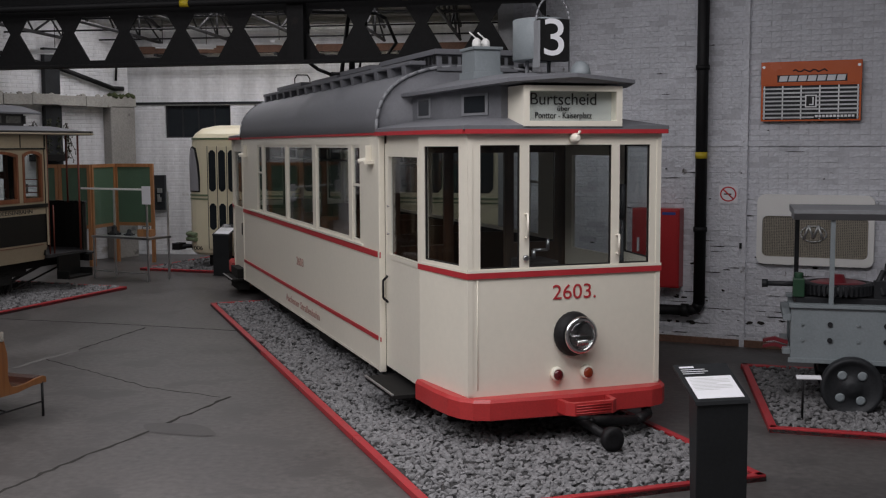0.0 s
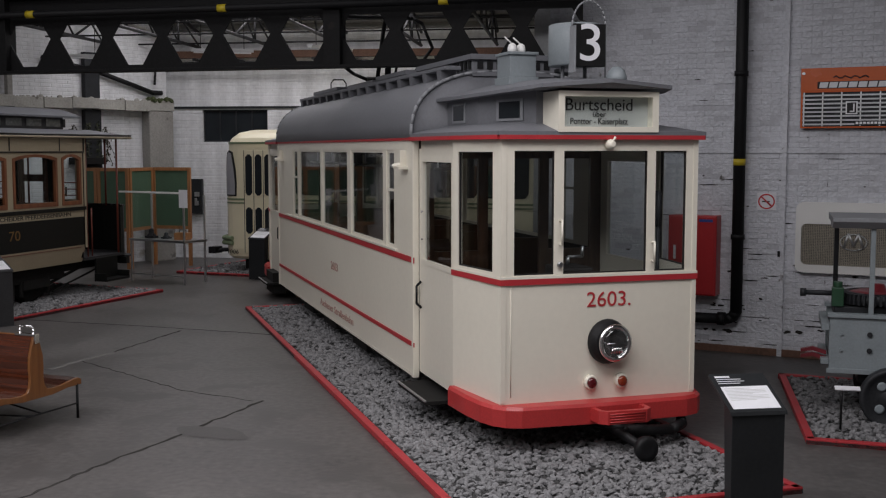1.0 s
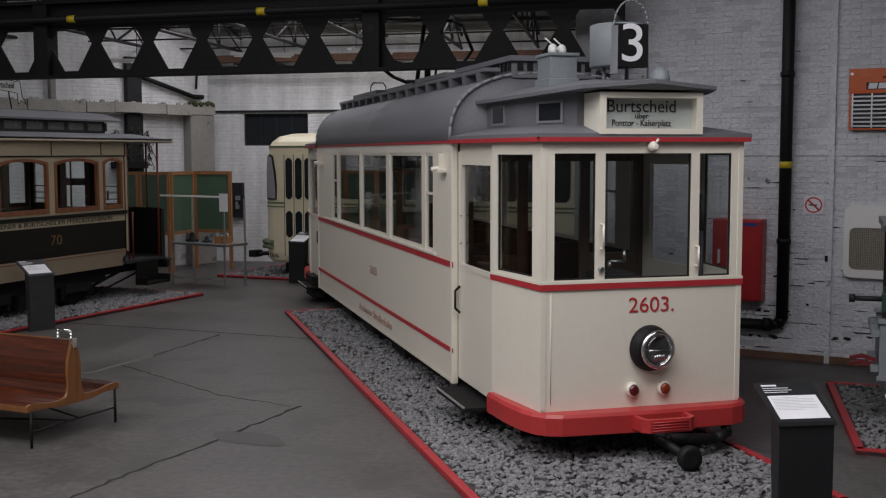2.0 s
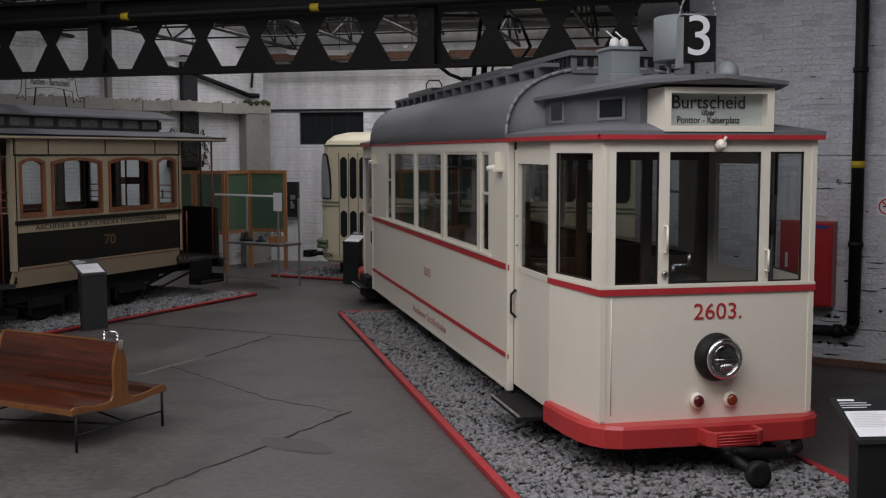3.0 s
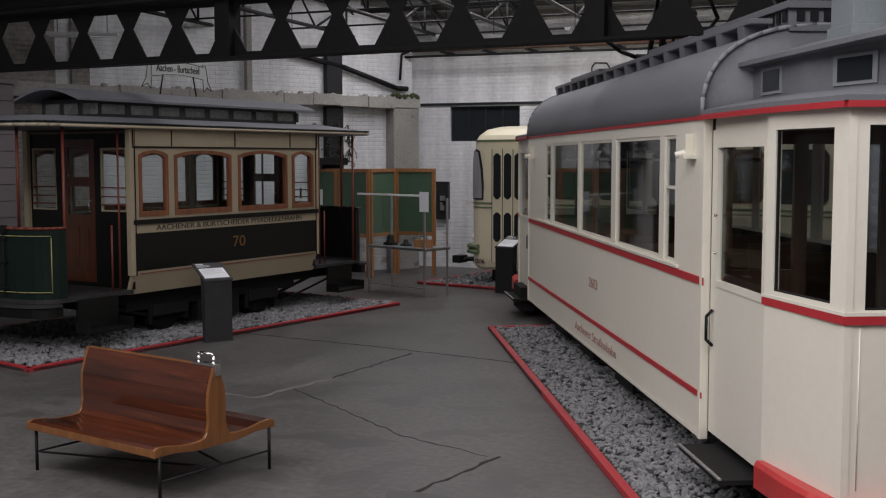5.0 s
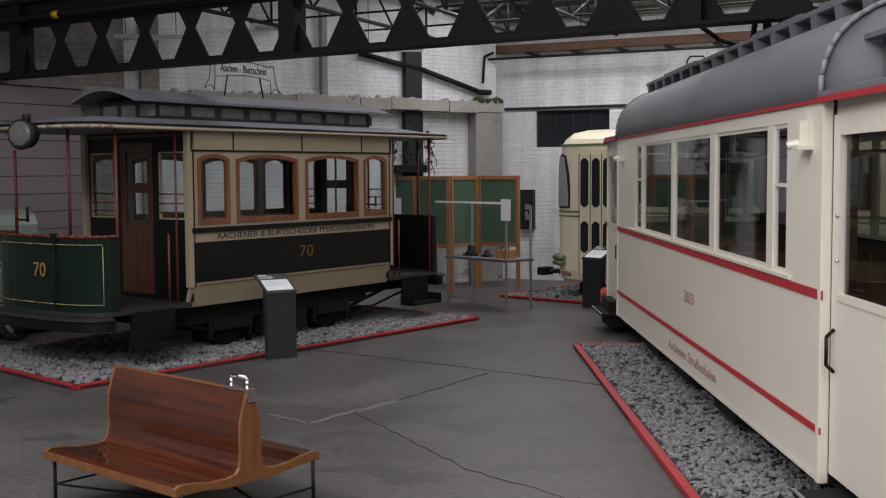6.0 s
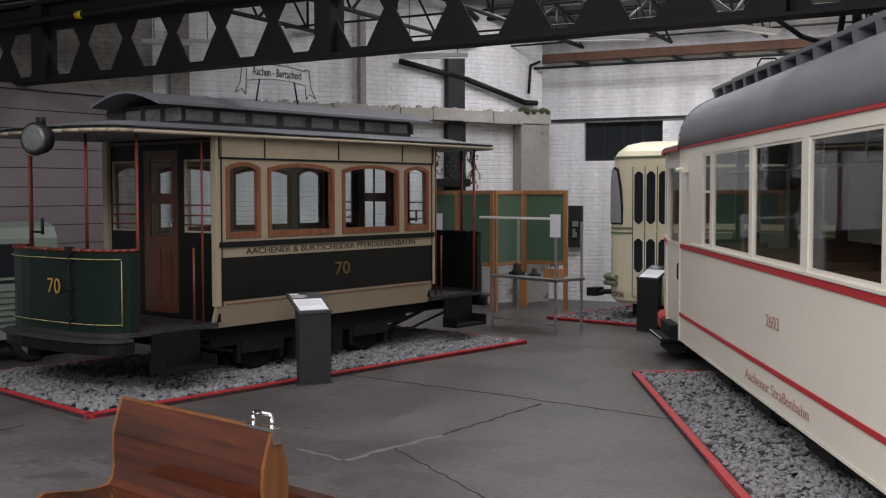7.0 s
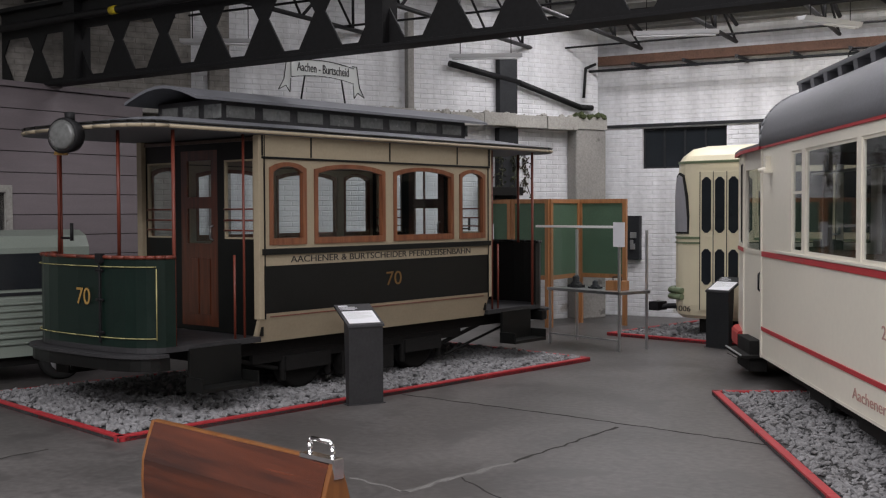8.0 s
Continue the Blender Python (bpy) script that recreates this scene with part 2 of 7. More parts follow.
def courses(m, amount=0.07):
    """Adds painted brick courses and rain streaks to a wall material."""
    n, l = m.node_tree.nodes, m.node_tree.links
    b = n["Principled BSDF"]
    col, nrm = b.inputs["Base Color"].links[0].from_socket, b.inputs["Normal"].links[0].from_socket
    tc, sp, cb = n.new("ShaderNodeTexCoord"), n.new("ShaderNodeSeparateXYZ"), n.new("ShaderNodeCombineXYZ")
    l.new(tc.outputs["Object"], sp.inputs[0])
    l.new(sp.outputs["X"], cb.inputs["X"])
    l.new(sp.outputs["Z"], cb.inputs["Y"])
    br = n.new("ShaderNodeTexBrick")
    br.inputs["Scale"].default_value = 1.0
    br.inputs["Brick Width"].default_value, br.inputs["Row Height"].default_value = 0.29, 0.092
    br.inputs["Mortar Size"].default_value, br.inputs["Mortar Smooth"].default_value = 0.012, 0.6
    br.inputs["Color1"].default_value, br.inputs["Color2"].default_value = (1, 1, 1, 1), (0.965, 0.96, 0.955, 1)
    br.inputs["Mortar"].default_value = (1 - amount, 1 - amount, 1 - amount * 1.1, 1)
    l.new(cb.outputs[0], br.inputs["Vector"])
    mp = n.new("ShaderNodeMapping")
    mp.inputs["Scale"].default_value = (2.6, 1, 0.28)
    l.new(tc.outputs["Object"], mp.inputs[0])
    ns = n.new("ShaderNodeTexNoise")
    ns.inputs["Scale"].default_value, ns.inputs["Detail"].default_value = 1.0, 7
    l.new(mp.outputs[0], ns.inputs["Vector"])
    rp = n.new("ShaderNodeMapRange")
    rp.inputs["From Min"].default_value, rp.inputs["From Max"].default_value = 0.38, 0.72
    rp.inputs["To Min"].default_value, rp.inputs["To Max"].default_value = 1.08, 0.80
    l.new(ns.outputs["Fac"], rp.inputs["Value"])
    for fac in (br.outputs["Color"], rp.outputs[0]):
        mx = n.new("ShaderNodeMix")
        mx.data_type, mx.blend_type = "RGBA", "MULTIPLY"
        mx.inputs[0].default_value = 1
        l.new(col, mx.inputs[6])
        l.new(fac, mx.inputs[7])
        col = mx.outputs[2]
    l.new(col, b.inputs["Base Color"])
    bp = n.new("ShaderNodeBump")
    bp.inputs["Strength"].default_value, bp.inputs["Distance"].default_value = 0.7, 0.012
    bp.invert = True
    l.new(br.outputs["Fac"], bp.inputs["Height"])
    l.new(nrm, bp.inputs["Normal"])
    l.new(bp.outputs[0], b.inputs["Normal"])


courses(M["plaster"])
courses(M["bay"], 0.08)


SIZE = Matrix.Scale(UNIT, 4)


# ---- mesh helpers ----
def bm_new():
    return bmesh.new()


def bx(bm, x0, x1, y0, y1, z0, z1, m=None):
    """A box between two corners."""
    vs = [bm.verts.new((x, y, z)) for x in (x0, x1) for y in (y0, y1) for z in (z0, z1)]
    if m is not None:
        for v in vs:
            v.co = m @ v.co
    for f in ((0, 1, 3, 2), (4, 6, 7, 5), (0, 4, 5, 1), (2, 3, 7, 6), (0, 2, 6, 4), (1, 5, 7, 3)):
        bm.faces.new([vs[i] for i in f])
    return vs


def prism(bm, pts, lo, hi, axis="z"):
    """A closed outline pushed from lo to hi along an axis; pts are the two other coordinates."""
    def at(p, h):
        return {"z": (p[0], p[1], h), "y": (p[0], h, p[1]), "x": (h, p[0], p[1])}[axis]
    a = [bm.verts.new(at(p, lo)) for p in pts]
    b = [bm.verts.new(at(p, hi)) for p in pts]
    bm.faces.new(a[::-1])
    bm.faces.new(b)
    k = len(pts)
    for i in range(k):
        bm.faces.new((a[i], a[(i + 1) % k], b[(i + 1) % k], b[i]))


def rod(bm, p, q, r, seg=8, r2=None):
    """A round bar from p to q."""
    p, q = Vector(p), Vector(q)
    d = q - p
    turn = d.to_track_quat("Z", "Y").to_matrix()
    rings = []
    for c, rad in ((p, r), (q, r if r2 is None else r2)):
        rings.append([bm.verts.new(c + turn @ Vector((rad * math.cos(6.28319 * i / seg), rad * math.sin(6.28319 * i / seg), 0))) for i in range(seg)])
    for i in range(seg):
        f = bm.faces.new((rings[0][i], rings[0][(i + 1) % seg], rings[1][(i + 1) % seg], rings[1][i]))
        f.smooth = True
    bm.faces.new(rings[0][::-1])
    bm.faces.new(rings[1])


def pipe(bm, pts, r, seg=8):
    for a, b in zip(pts, pts[1:]):
        rod(bm, a, b, r, seg)
    for p in pts[1:-1]:
        ball = bmesh.ops.create_icosphere(bm, subdivisions=2 if r > 0.02 else 1, radius=r * 0.99, matrix=Matrix.Translation(p))
        for v in ball["verts"]:
            for f in v.link_faces:
                f.smooth = True


def lathe(bm, rings, m=None, seg=24):
    """Rings of (radius, height) turned about z."""
    m = m or Matrix()
    rows = [[bm.verts.new(m @ Vector((r * math.cos(6.28319 * i / seg), r * math.sin(6.28319 * i / seg), h))) for i in range(seg)] for r, h in rings]
    for a, b in zip(rows, rows[1:]):
        for i in range(seg):
            f = bm.faces.new((a[i], a[(i + 1) % seg], b[(i + 1) % seg], b[i]))
            f.smooth = True
    bm.faces.new(rows[0][::-1])
    bm.faces.new(rows[-1])


def loft(bm, sections, smooth=True, caps=True):
    rows = [[bm.verts.new(p) for p in s] for s in sections]
    k = len(rows[0])
    for a, b in zip(rows, rows[1:]):
        for i in range(k):
            f = bm.faces.new((a[i], a[(i + 1) % k], b[(i + 1) % k], b[i]))
            f.smooth = smooth
    if caps:
        bm.faces.new(rows[0][::-1])
        bm.faces.new(rows[-1])


def plate(bm, outline, holes, lo, hi, axis="y"):
    """A flat plate with openings: outline and holes are outlines of two coordinates."""
    def at(p, h):
        return {"z": (p[0], p[1], h), "y": (p[0], h, p[1]), "x": (h, p[0], p[1])}[axis]
    tmp = bmesh.new()
    edges = []
    for loop in (outline, *holes):
        vs = [tmp.verts.new(at(p, lo)) for p in loop]
        edges += [tmp.edges.new((vs[i], vs[(i + 1) % len(vs)])) for i in range(len(vs))]
    fill = bmesh.ops.triangle_fill(tmp, use_beauty=True, use_dissolve=False, edges=edges)
    faces = [g for g in fill["geom"] if isinstance(g, bmesh.types.BMFace)]
    ext = bmesh.ops.extrude_face_region(tmp, geom=faces)
    shift = Vector(at((0, 0), hi)) - Vector(at((0, 0), lo))
    bmesh.ops.translate(tmp, vec=shift, verts=[g for g in ext["geom"] if isinstance(g, bmesh.types.BMVert)])
    me = bpy.data.meshes.new("tmp")
    tmp.to_mesh(me)
    tmp.free()
    bm.from_mesh(me)
    bpy.data.meshes.remove(me)


def rect(a0, a1, b0, b1):
    return [(a0, b0), (a1, b0), (a1, b1), (a0, b1)]


def part(name, bm, material, parent=None, label="", bevel=0.0, kind="", at=None):
    """Links a bmesh as one mesh object under a thing or a part."""
    if bevel:
        bmesh.ops.remove_doubles(bm, verts=bm.verts, dist=1e-5)
        bmesh.ops.bevel(bm, geom=[e for e in bm.edges if len(e.link_faces) == 2 and e.calc_face_angle(0) > 0.6], offset=bevel, segments=2, profile=0.6, affect="EDGES")
    bmesh.ops.recalc_face_normals(bm, faces=bm.faces)
    me = bpy.data.meshes.new(name)
    bm.to_mesh(me)
    bm.free()
    me.materials.append(M[material])
    ob = new(name, me)
    if parent:
        ob.parent = parent
        if at is not None:
            ob.matrix_basis = at
    else:
        ob.matrix_basis = SIZE @ (at or Matrix())
    return tagged(ob, label, kind=kind)


def thing(name, m, label, category, group="", kind=""):
    ob = new(name)
    ob.matrix_basis = SIZE @ m
    return tagged(ob, label, category, group, kind)


def glass(name, bm, parent, mat="glass"):
    ob = part(name, bm, mat, parent)
    ob.visible_shadow = False
    return ob


def letters(name, text, size, material, parent, m, width=None, depth=0.002, label=""):
    """Words in the built-in font, as a thin mesh; m maps the text's plane to its place, from its centre."""
    cu = bpy.data.curves.new(name, "FONT")
    cu.body, cu.size, cu.extrude, cu.align_x, cu.align_y = text, size, depth, "CENTER", "CENTER"
    tmp = bpy.data.objects.new(name, cu)
    scene.collection.objects.link(tmp)
    bpy.context.view_layer.update()
    me = bpy.data.meshes.new_from_object(tmp.evaluated_get(bpy.context.evaluated_depsgraph_get()))
    bpy.data.objects.remove(tmp)
    bpy.data.curves.remove(cu)
    if width:
        xs = [v.co.x for v in me.vertices]
        k = width / (max(xs) - min(xs))
        for v in me.vertices:
            v.co.x *= k
    me.materials.clear()
    me.materials.append(M[material])
    ob = new(name, me)
    ob.parent = parent
    ob.matrix_basis = m
    return tagged(ob, label)


def stones(name, parent, spots, z, size, material, seed, label):
    """Loose ballast: many small uneven stones in one mesh."""
    rng = np.random.RandomState(seed)
    ico = np.array([(0, 0, 1), (0.9, 0, 0.45), (0.28, 0.85, 0.45), (-0.72, 0.53, 0.45), (-0.72, -0.53, 0.45), (0.28, -0.85, 0.45), (0.72, 0.53, -0.45), (-0.28, 0.85, -0.45), (-0.9, 0, -0.45), (-0.28, -0.85, -0.45), (0.72, -0.53, -0.45)])
    tri = np.array([(0, 1, 2), (0, 2, 3), (0, 3, 4), (0, 4, 5), (0, 5, 1), (1, 6, 2), (2, 7, 3), (3, 8, 4), (4, 9, 5), (5, 10, 1), (2, 6, 7), (3, 7, 8), (4, 8, 9), (5, 9, 10), (1, 10, 6)])
    n = len(spots)
    v = np.repeat(ico[None], n, 0) * (1 + rng.uniform(-0.3, 0.3, (n, 11, 1)))
    v *= (rng.uniform(0.6, 1.35, (n, 1, 3)) * np.array([1.15, 0.85, 0.65])) * size
    a, b = rng.uniform(0, 6.28, n), rng.uniform(-0.6, 0.6, n)
    ca, sa, cb, sb = np.cos(a), np.sin(a), np.cos(b), np.sin(b)
    x, y, w = v[:, :, 0], v[:, :, 1], v[:, :, 2]
    x, w = x * cb[:, None] + w * sb[:, None], -x * sb[:, None] + w * cb[:, None]
    x, y = x * ca[:, None] - y * sa[:, None], x * sa[:, None] + y * ca[:, None]
    v = np.stack([x + spots[:, 0, None], y + spots[:, 1, None], w + (z + rng.uniform(-0.4, 0.7, n) * size)[:, None]], 2)
    f = (tri[None] + 11 * np.arange(n)[:, None, None]).reshape(-1, 3)
    me = bpy.data.meshes.new(name)
    me.from_pydata(v.reshape(-1, 3).tolist(), [], f.tolist())
    me.materials.append(M[material])
    ob = new(name, me)
    if parent:
        ob.parent = parent
    return tagged(ob, label, kind="stuff")


# ---- the hall ----
def structure(name, bm, material, label, m=None, bevel=0.0, parent=None):
    ob = part(name, bm, material, parent, label, bevel, "structure")
    if m is not None:
        ob.matrix_basis = m if parent else SIZE @ m
    return ob


b = bm_new()
bx(b, -18, 13, -9, 30, -0.2, 0.0)
floor = structure("floor", b, "concrete", "worn dark grey concrete hall floor with cracks and stains")
rng = random.Random(4)


def joint(pts, width, material, name, label, jag=0.02):
    """An uneven joint or crack line of the floor."""
    b = bm_new()
    path = []
    for (x0, y0), (x1, y1) in zip(pts, pts[1:]):
        k = max(2, int(math.hypot(x1 - x0, y1 - y0) / 0.12))
        path += [(x0 + (x1 - x0) * i / k, y0 + (y1 - y0) * i / k) for i in range(k)]
    path.append(pts[-1])
    rows = []
    for i, (x, y) in enumerate(path):
        x0, y0 = path[max(0, i - 1)]
        x1, y1 = path[min(len(path) - 1, i + 1)]
        d = Vector((-(y1 - y0), x1 - x0, 0)).normalized()
        c = Vector((x, y, 0)) + d * rng.uniform(-jag, jag)
        w = width * rng.uniform(0.35, 1.0) / 2
        rows.append([b.verts.new(c + d * s + Vector((0, 0, h))) for s, h in ((-w, 0.0005), (-w * 0.7, 0.004), (w * 0.7, 0.004), (w, 0.0005))])
    for p, q in zip(rows, rows[1:]):
        for i in range(3):
            b.faces.new((p[i], p[i + 1], q[i + 1], q[i]))
    return structure(name, b, material, label, parent=floor)


joint([(-8.14, 14.47), (-5.59, 13.95), (-3.67, 13.47), (-3.2, 13.3)], 0.045, "crack", "floor_joint", "dark joint")
joint([(-5.16, 13.65), (-5.45, 11.7)], 0.05, "crack", "floor_joint", "dark joint")
joint([(-5.45, 11.7), (-5.6, 11.1), (-5.8, 10.4)], 0.11, "pale", "floor_joint", "pale crumbled joint", 0.03)
joint([(-5.8, 10.4), (-6.4, 10.6)], 0.035, "pale", "floor_joint", "pale crumbled joint", 0.03)
joint([(-2.51, 8.93), (-2.98, 7.1), (-3.25, 6.2), (-3.9, 3.5), (-4.4, 0.5)], 0.06, "crack", "floor_joint", "dark joint")
joint([(-5.6, 11.0), (-3.6, 9.35), (-2.6, 8.9)], 0.02, "crack", "floor_joint", "fine crack")
joint([(-10.2, 6.8), (-9.73, 9.17), (-9.53, 10.26)], 0.04, "crack", "floor_joint", "dark joint")
joint([(-4.9, 18.6), (-5.6, 20.1)], 0.04, "crack", "floor_joint", "dark joint")


def blot(x, y, rx, ry, rz, name, material, label):
    b = bm_new()
    vs = []
    for i in range(28):
        a = 6.28319 * i / 28
        k = 1 + 0.25 * noise.noise((x + math.cos(a) * 1.3, y + math.sin(a) * 1.3, 3.3))
        vs.append(b.verts.new((rx * k * math.cos(a), ry * k * math.sin(a), 0.0045)))
    b.faces.new(vs)
    ob = structure(name, b, material, label, pose(x, y, 0, 0, 0, rz), parent=floor)
    return ob


blot(-2.6, 7.43, 0.42, 0.2, -20, "floor_stain", "wet", "dark damp stain")

# right wall of white painted brick
RW = pose(2.813, 12.931, 0, 0, 0, -21.3) @ Matrix.Diagonal((1.061, 1, 0.982, 1))
b = bm_new()
bx(b, -2.2, 8.4, 0.0, 0.4, 0, 7.4)
wall_right = structure("wall_right", b, "mortar", "white painted brick wall with worn chipped paint", RW)
b = bm_new()
bx(b, -2.2, 8.4, -0.05, -0.002, 0, 0.10)
structure("baseboard", b, "rust", "brown timber plinth along the wall", RW, 0.008)
b = bm_new()
bx(b, -2.2, 8.4, -0.03, -0.012, 2.87, 2.94)
structure("trim", b, "brick", "white painted cable strip", RW, 0.004)

# far wall with a window band
FW = pose(-8.86, 25.4, 0, 0, 0, -2) @ Matrix.Diagonal((0.94, 1, 0.98, 1))
b = bm_new()
plate(b, rect(-1.6, 14.5, 0, 6.6), [rect(0.21, 2.08, 3.12, 3.97), rect(2.75, 4.62, 3.12, 3.97)], 0.0, 0.35, "y")
wall_far = structure("wall_far", b, "plaster", "white painted brick end wall with a strip of windows", FW)
b = bm_new()
bx(b, -0.6, 14.5, -0.05, -0.002, 4.0, 4.06)
structure("trim", b, "machined", "dark steel rail above the windows", FW)
for k, x0 in enumerate((0.21, 2.75)):
    win = thing("window_%d" % (k + 1), FW @ pose(x0, 0.08, 3.12), "dark steel-framed window with four panes", "window", kind="structure")
    b = bm_new()
    plate(b, rect(0, 1.87, 0, 0.85), [rect(0.04 + i * 0.4575, 0.04 + i * 0.4575 + 0.415, 0.04, 0.81) for i in range(4)], 0, 0.05, "y")
    part("window_frame", b, "machined", win)
    for i in range(4):
        b = bm_new()
        bx(b, 0.04 + i * 0.4575, 0.455 + i * 0.4575, 0.02, 0.03, 0.04, 0.81)
        part("pane", b, "darkglass", win)

# left wall with a stone ledge
LW = pose(-17.41, 12.33, 0, 0, 0, 58)
b = bm_new()
bx(b, -3.5, 14.94, 0, 0.35, 0, 8.2)
structure("wall_left", b, "plaster", "white painted brick side wall with peeling paint", LW)
# slab over the white wall; the bay's missing light is in its colour
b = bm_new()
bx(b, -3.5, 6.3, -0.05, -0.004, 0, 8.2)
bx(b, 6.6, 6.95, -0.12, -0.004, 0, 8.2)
structure("wall_bay", b, "bay", "grimy brick bay of the side wall with shade put into its colour", LW)
b = bm_new()
for i in range(2, 16):
    x = 3 + i * 0.745
    z = 3.83 + 0.015 * math.sin(i * 1.7)
    bx(b, x, x + 0.742, -0.34 - 0.02 * math.sin(i * 2.3), -0.002, z, 4.08 + 0.015 * math.cos(i * 2.1))
structure("ledge", b, "stone", "weathered concrete ledge with crumbled edge", LW, 0.012)
b = bm_new()
bx(b, 14.15, 14.9, -0.32, -0.002, 0, 3.83)
structure("pilaster", b, "pilaster", "grey concrete pilaster with damp stains", LW, 0.03)
b = bm_new()
bx(b, 12.4, 12.85, -0.16, -0.002, 0, 3.82)
bx(b, 12.42, 12.83, -0.16, -0.002, 4.1, 5.2)
structure("steel_column", b, "machined", "dark steel column against the wall", LW, 0.01)
b = bm_new()
pipe(b, [(11.3, -0.12, 5.0), (12.9, -0.12, 4.72), (14.4, -0.12, 4.3), (14.7, -0.12, 4.3)], 0.06)
pipe(b, [(14.5, -0.1, 4.5), (14.55, -0.1, 5.1), (14.8, -0.1, 5.2)], 0.03)
structure("wall_pipe", b, "black", "black sloping pipe above the ledge", LW)
b = bm_new()
for i in range(40):
    p = Vector((14.45 + rng.uniform(-0.3, 0.4), -0.25 + rng.uniform(-0.12, 0.15), 4.08 + rng.uniform(0, 0.08)))
    bmesh.ops.create_icosphere(b, subdivisions=1, radius=rng.uniform(0.03, 0.07), matrix=Matrix.Translation(p))
tagged(part("moss", b, "moss", None, "clump of dark moss on the ledge", kind="stuff"), category="moss").matrix_basis = SIZE @ LW
b = bm_new()
for i in range(60):
    p = Vector((rng.uniform(7.2, 14.2), -0.2 + rng.uniform(-0.1, 0.15), 4.09))
    bmesh.ops.create_icosphere(b, subdivisions=1, radius=rng.choice((0.015, 0.025, 0.03, 0.055)), matrix=Matrix.Translation(p) @ Matrix.Rotation(i, 4, "X") @ Matrix.Diagonal((1.5, 1, 0.9, 1)))
tagged(part("rubble", b, "stone", None, "crumbs of plaster and brick on the ledge", kind="stuff"), category="rubble").matrix_basis = SIZE @ LW
b = bm_new()
bx(b, 10.4, 10.53, -0.14, -0.002, 4.06, 5.9)
structure("conduit", b, "pilaster", "pale upright conduit casing above the ledge", LW, 0.01)
for x in (12.14, 13.1):
    dry = thing("dry_plant", LW @ Matrix.Translation((x, -0.05, 2.72)), "dry twiggy plant hanging on the wall beside the column", "plant")
    b = bm_new()
    for k in range(16):
        p = Vector((rng.uniform(-0.03, 0.03), 0.03, 0.75 * rng.random()))
        for j in range(4):
            q = p + Vector((rng.uniform(-0.08, 0.08), rng.uniform(-0.03, 0.015), rng.uniform(-0.16, 0.04)))
            q.y = min(q.y, 0.04)
            rod(b, tuple(p), tuple(q), 0.007, 4)
            bmesh.ops.create_icosphere(b, subdivisions=1, radius=0.02, matrix=Matrix.Translation(q) @ Matrix.Rotation(k + j, 4, "Y") @ Matrix.Diagonal((1.3, 0.4, 0.8, 1)))
            p = q
    part("twigs", b, "twig", dry)

# timber-clad partition
TW = pose(-15.1, 9.3, 0, 0, 0, 83)
b = bm_new()
plate(b, rect(0, 7.4, 0, 4.02), [rect(3.9, 4.88, 0.0, 2.5)], 0.02, 0.3, "y")
wall_timber = structure("wall_timber", b, "inside", "partition clad in wide mauve-grey boards", TW)
b = bm_new()
bx(b, -0.02, 7.45, -0.06, 0.32, 4.02, 4.1)
structure("trim", b, "plank", "pale capping board", TW, 0.006)
b = bm_new()
bx(b, 3.8, 3.9, -0.04, 0.12, 0, 2.6)
bx(b, 4.88, 4.98, -0.04, 0.12, 0, 2.6)
bx(b, 3.9, 4.88, -0.04, 0.12, 2.5, 2.6)
structure("door_1", b, "stone", "pale frame of a dark doorway", TW, 0.006)

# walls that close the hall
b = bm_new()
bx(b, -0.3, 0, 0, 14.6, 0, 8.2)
structure("wall_return", b, "shade_plaster", "white return wall with shade toned into its colour", pose(0.69, 13.85, 0, 0, 0, -14.5))
for nm, box in (("wall_south", (-18, 13, -9, -8.6)), ("wall_east", (11.0, 11.4, -8.6, 9.2)), ("wall_west", (-15.6, -15.2, -8.6, 9.3))):
    b = bm_new()
    bx(b, box[0], box[1], box[2], box[3], 0, 7.4)
    structure(nm, b, "closing", "plain dull hall wall")

# near ceiling with glazed strips, and the pitched roof behind the girder
b = bm_new()
plate(b, rect(-18, 13, -9, 13.2), [rect(-11.5, 4.7, 1.1, 4.5), rect(-12.1, 2.1, -4.7, -2.3), rect(-11.6, 0.6, 9.1, 10.9)], 7.4, 7.6, "z")
structure("ceiling", b, "ceiling", "dark hall ceiling with glazed strips")
SL = -0.2
b = bm_new()
for i in range(27):
    y = 13.2 + i * 0.62
    z = 8.3 + SL * (y - 13.2)
    if 15.3 < y < 17.9 or 21.2 < y < 23.0:
        for x0, x1 in ((-18, -9.7), (-2.4, 9)) if y < 18 else ((-18, -9.6), (-1.4, 9)):
            bx(b, x0, x1, y, y + 0.62, -0.02, 0.14, Matrix.Translation((0, 0, z)))
        continue
    bx(b, -18, 9, y, y + 0.62, -0.02, 0.14, Matrix.Translation((0, 0, z)))
structure("ceiling_boards", b, "roofboard", "pale roof boarding seen from below")
b = bm_new()
bx(b, -18, 9, 13.0, 13.2, 7.4, 8.4)
structure("ceiling_edge", b, "ceiling", "dark edge of the ceiling")

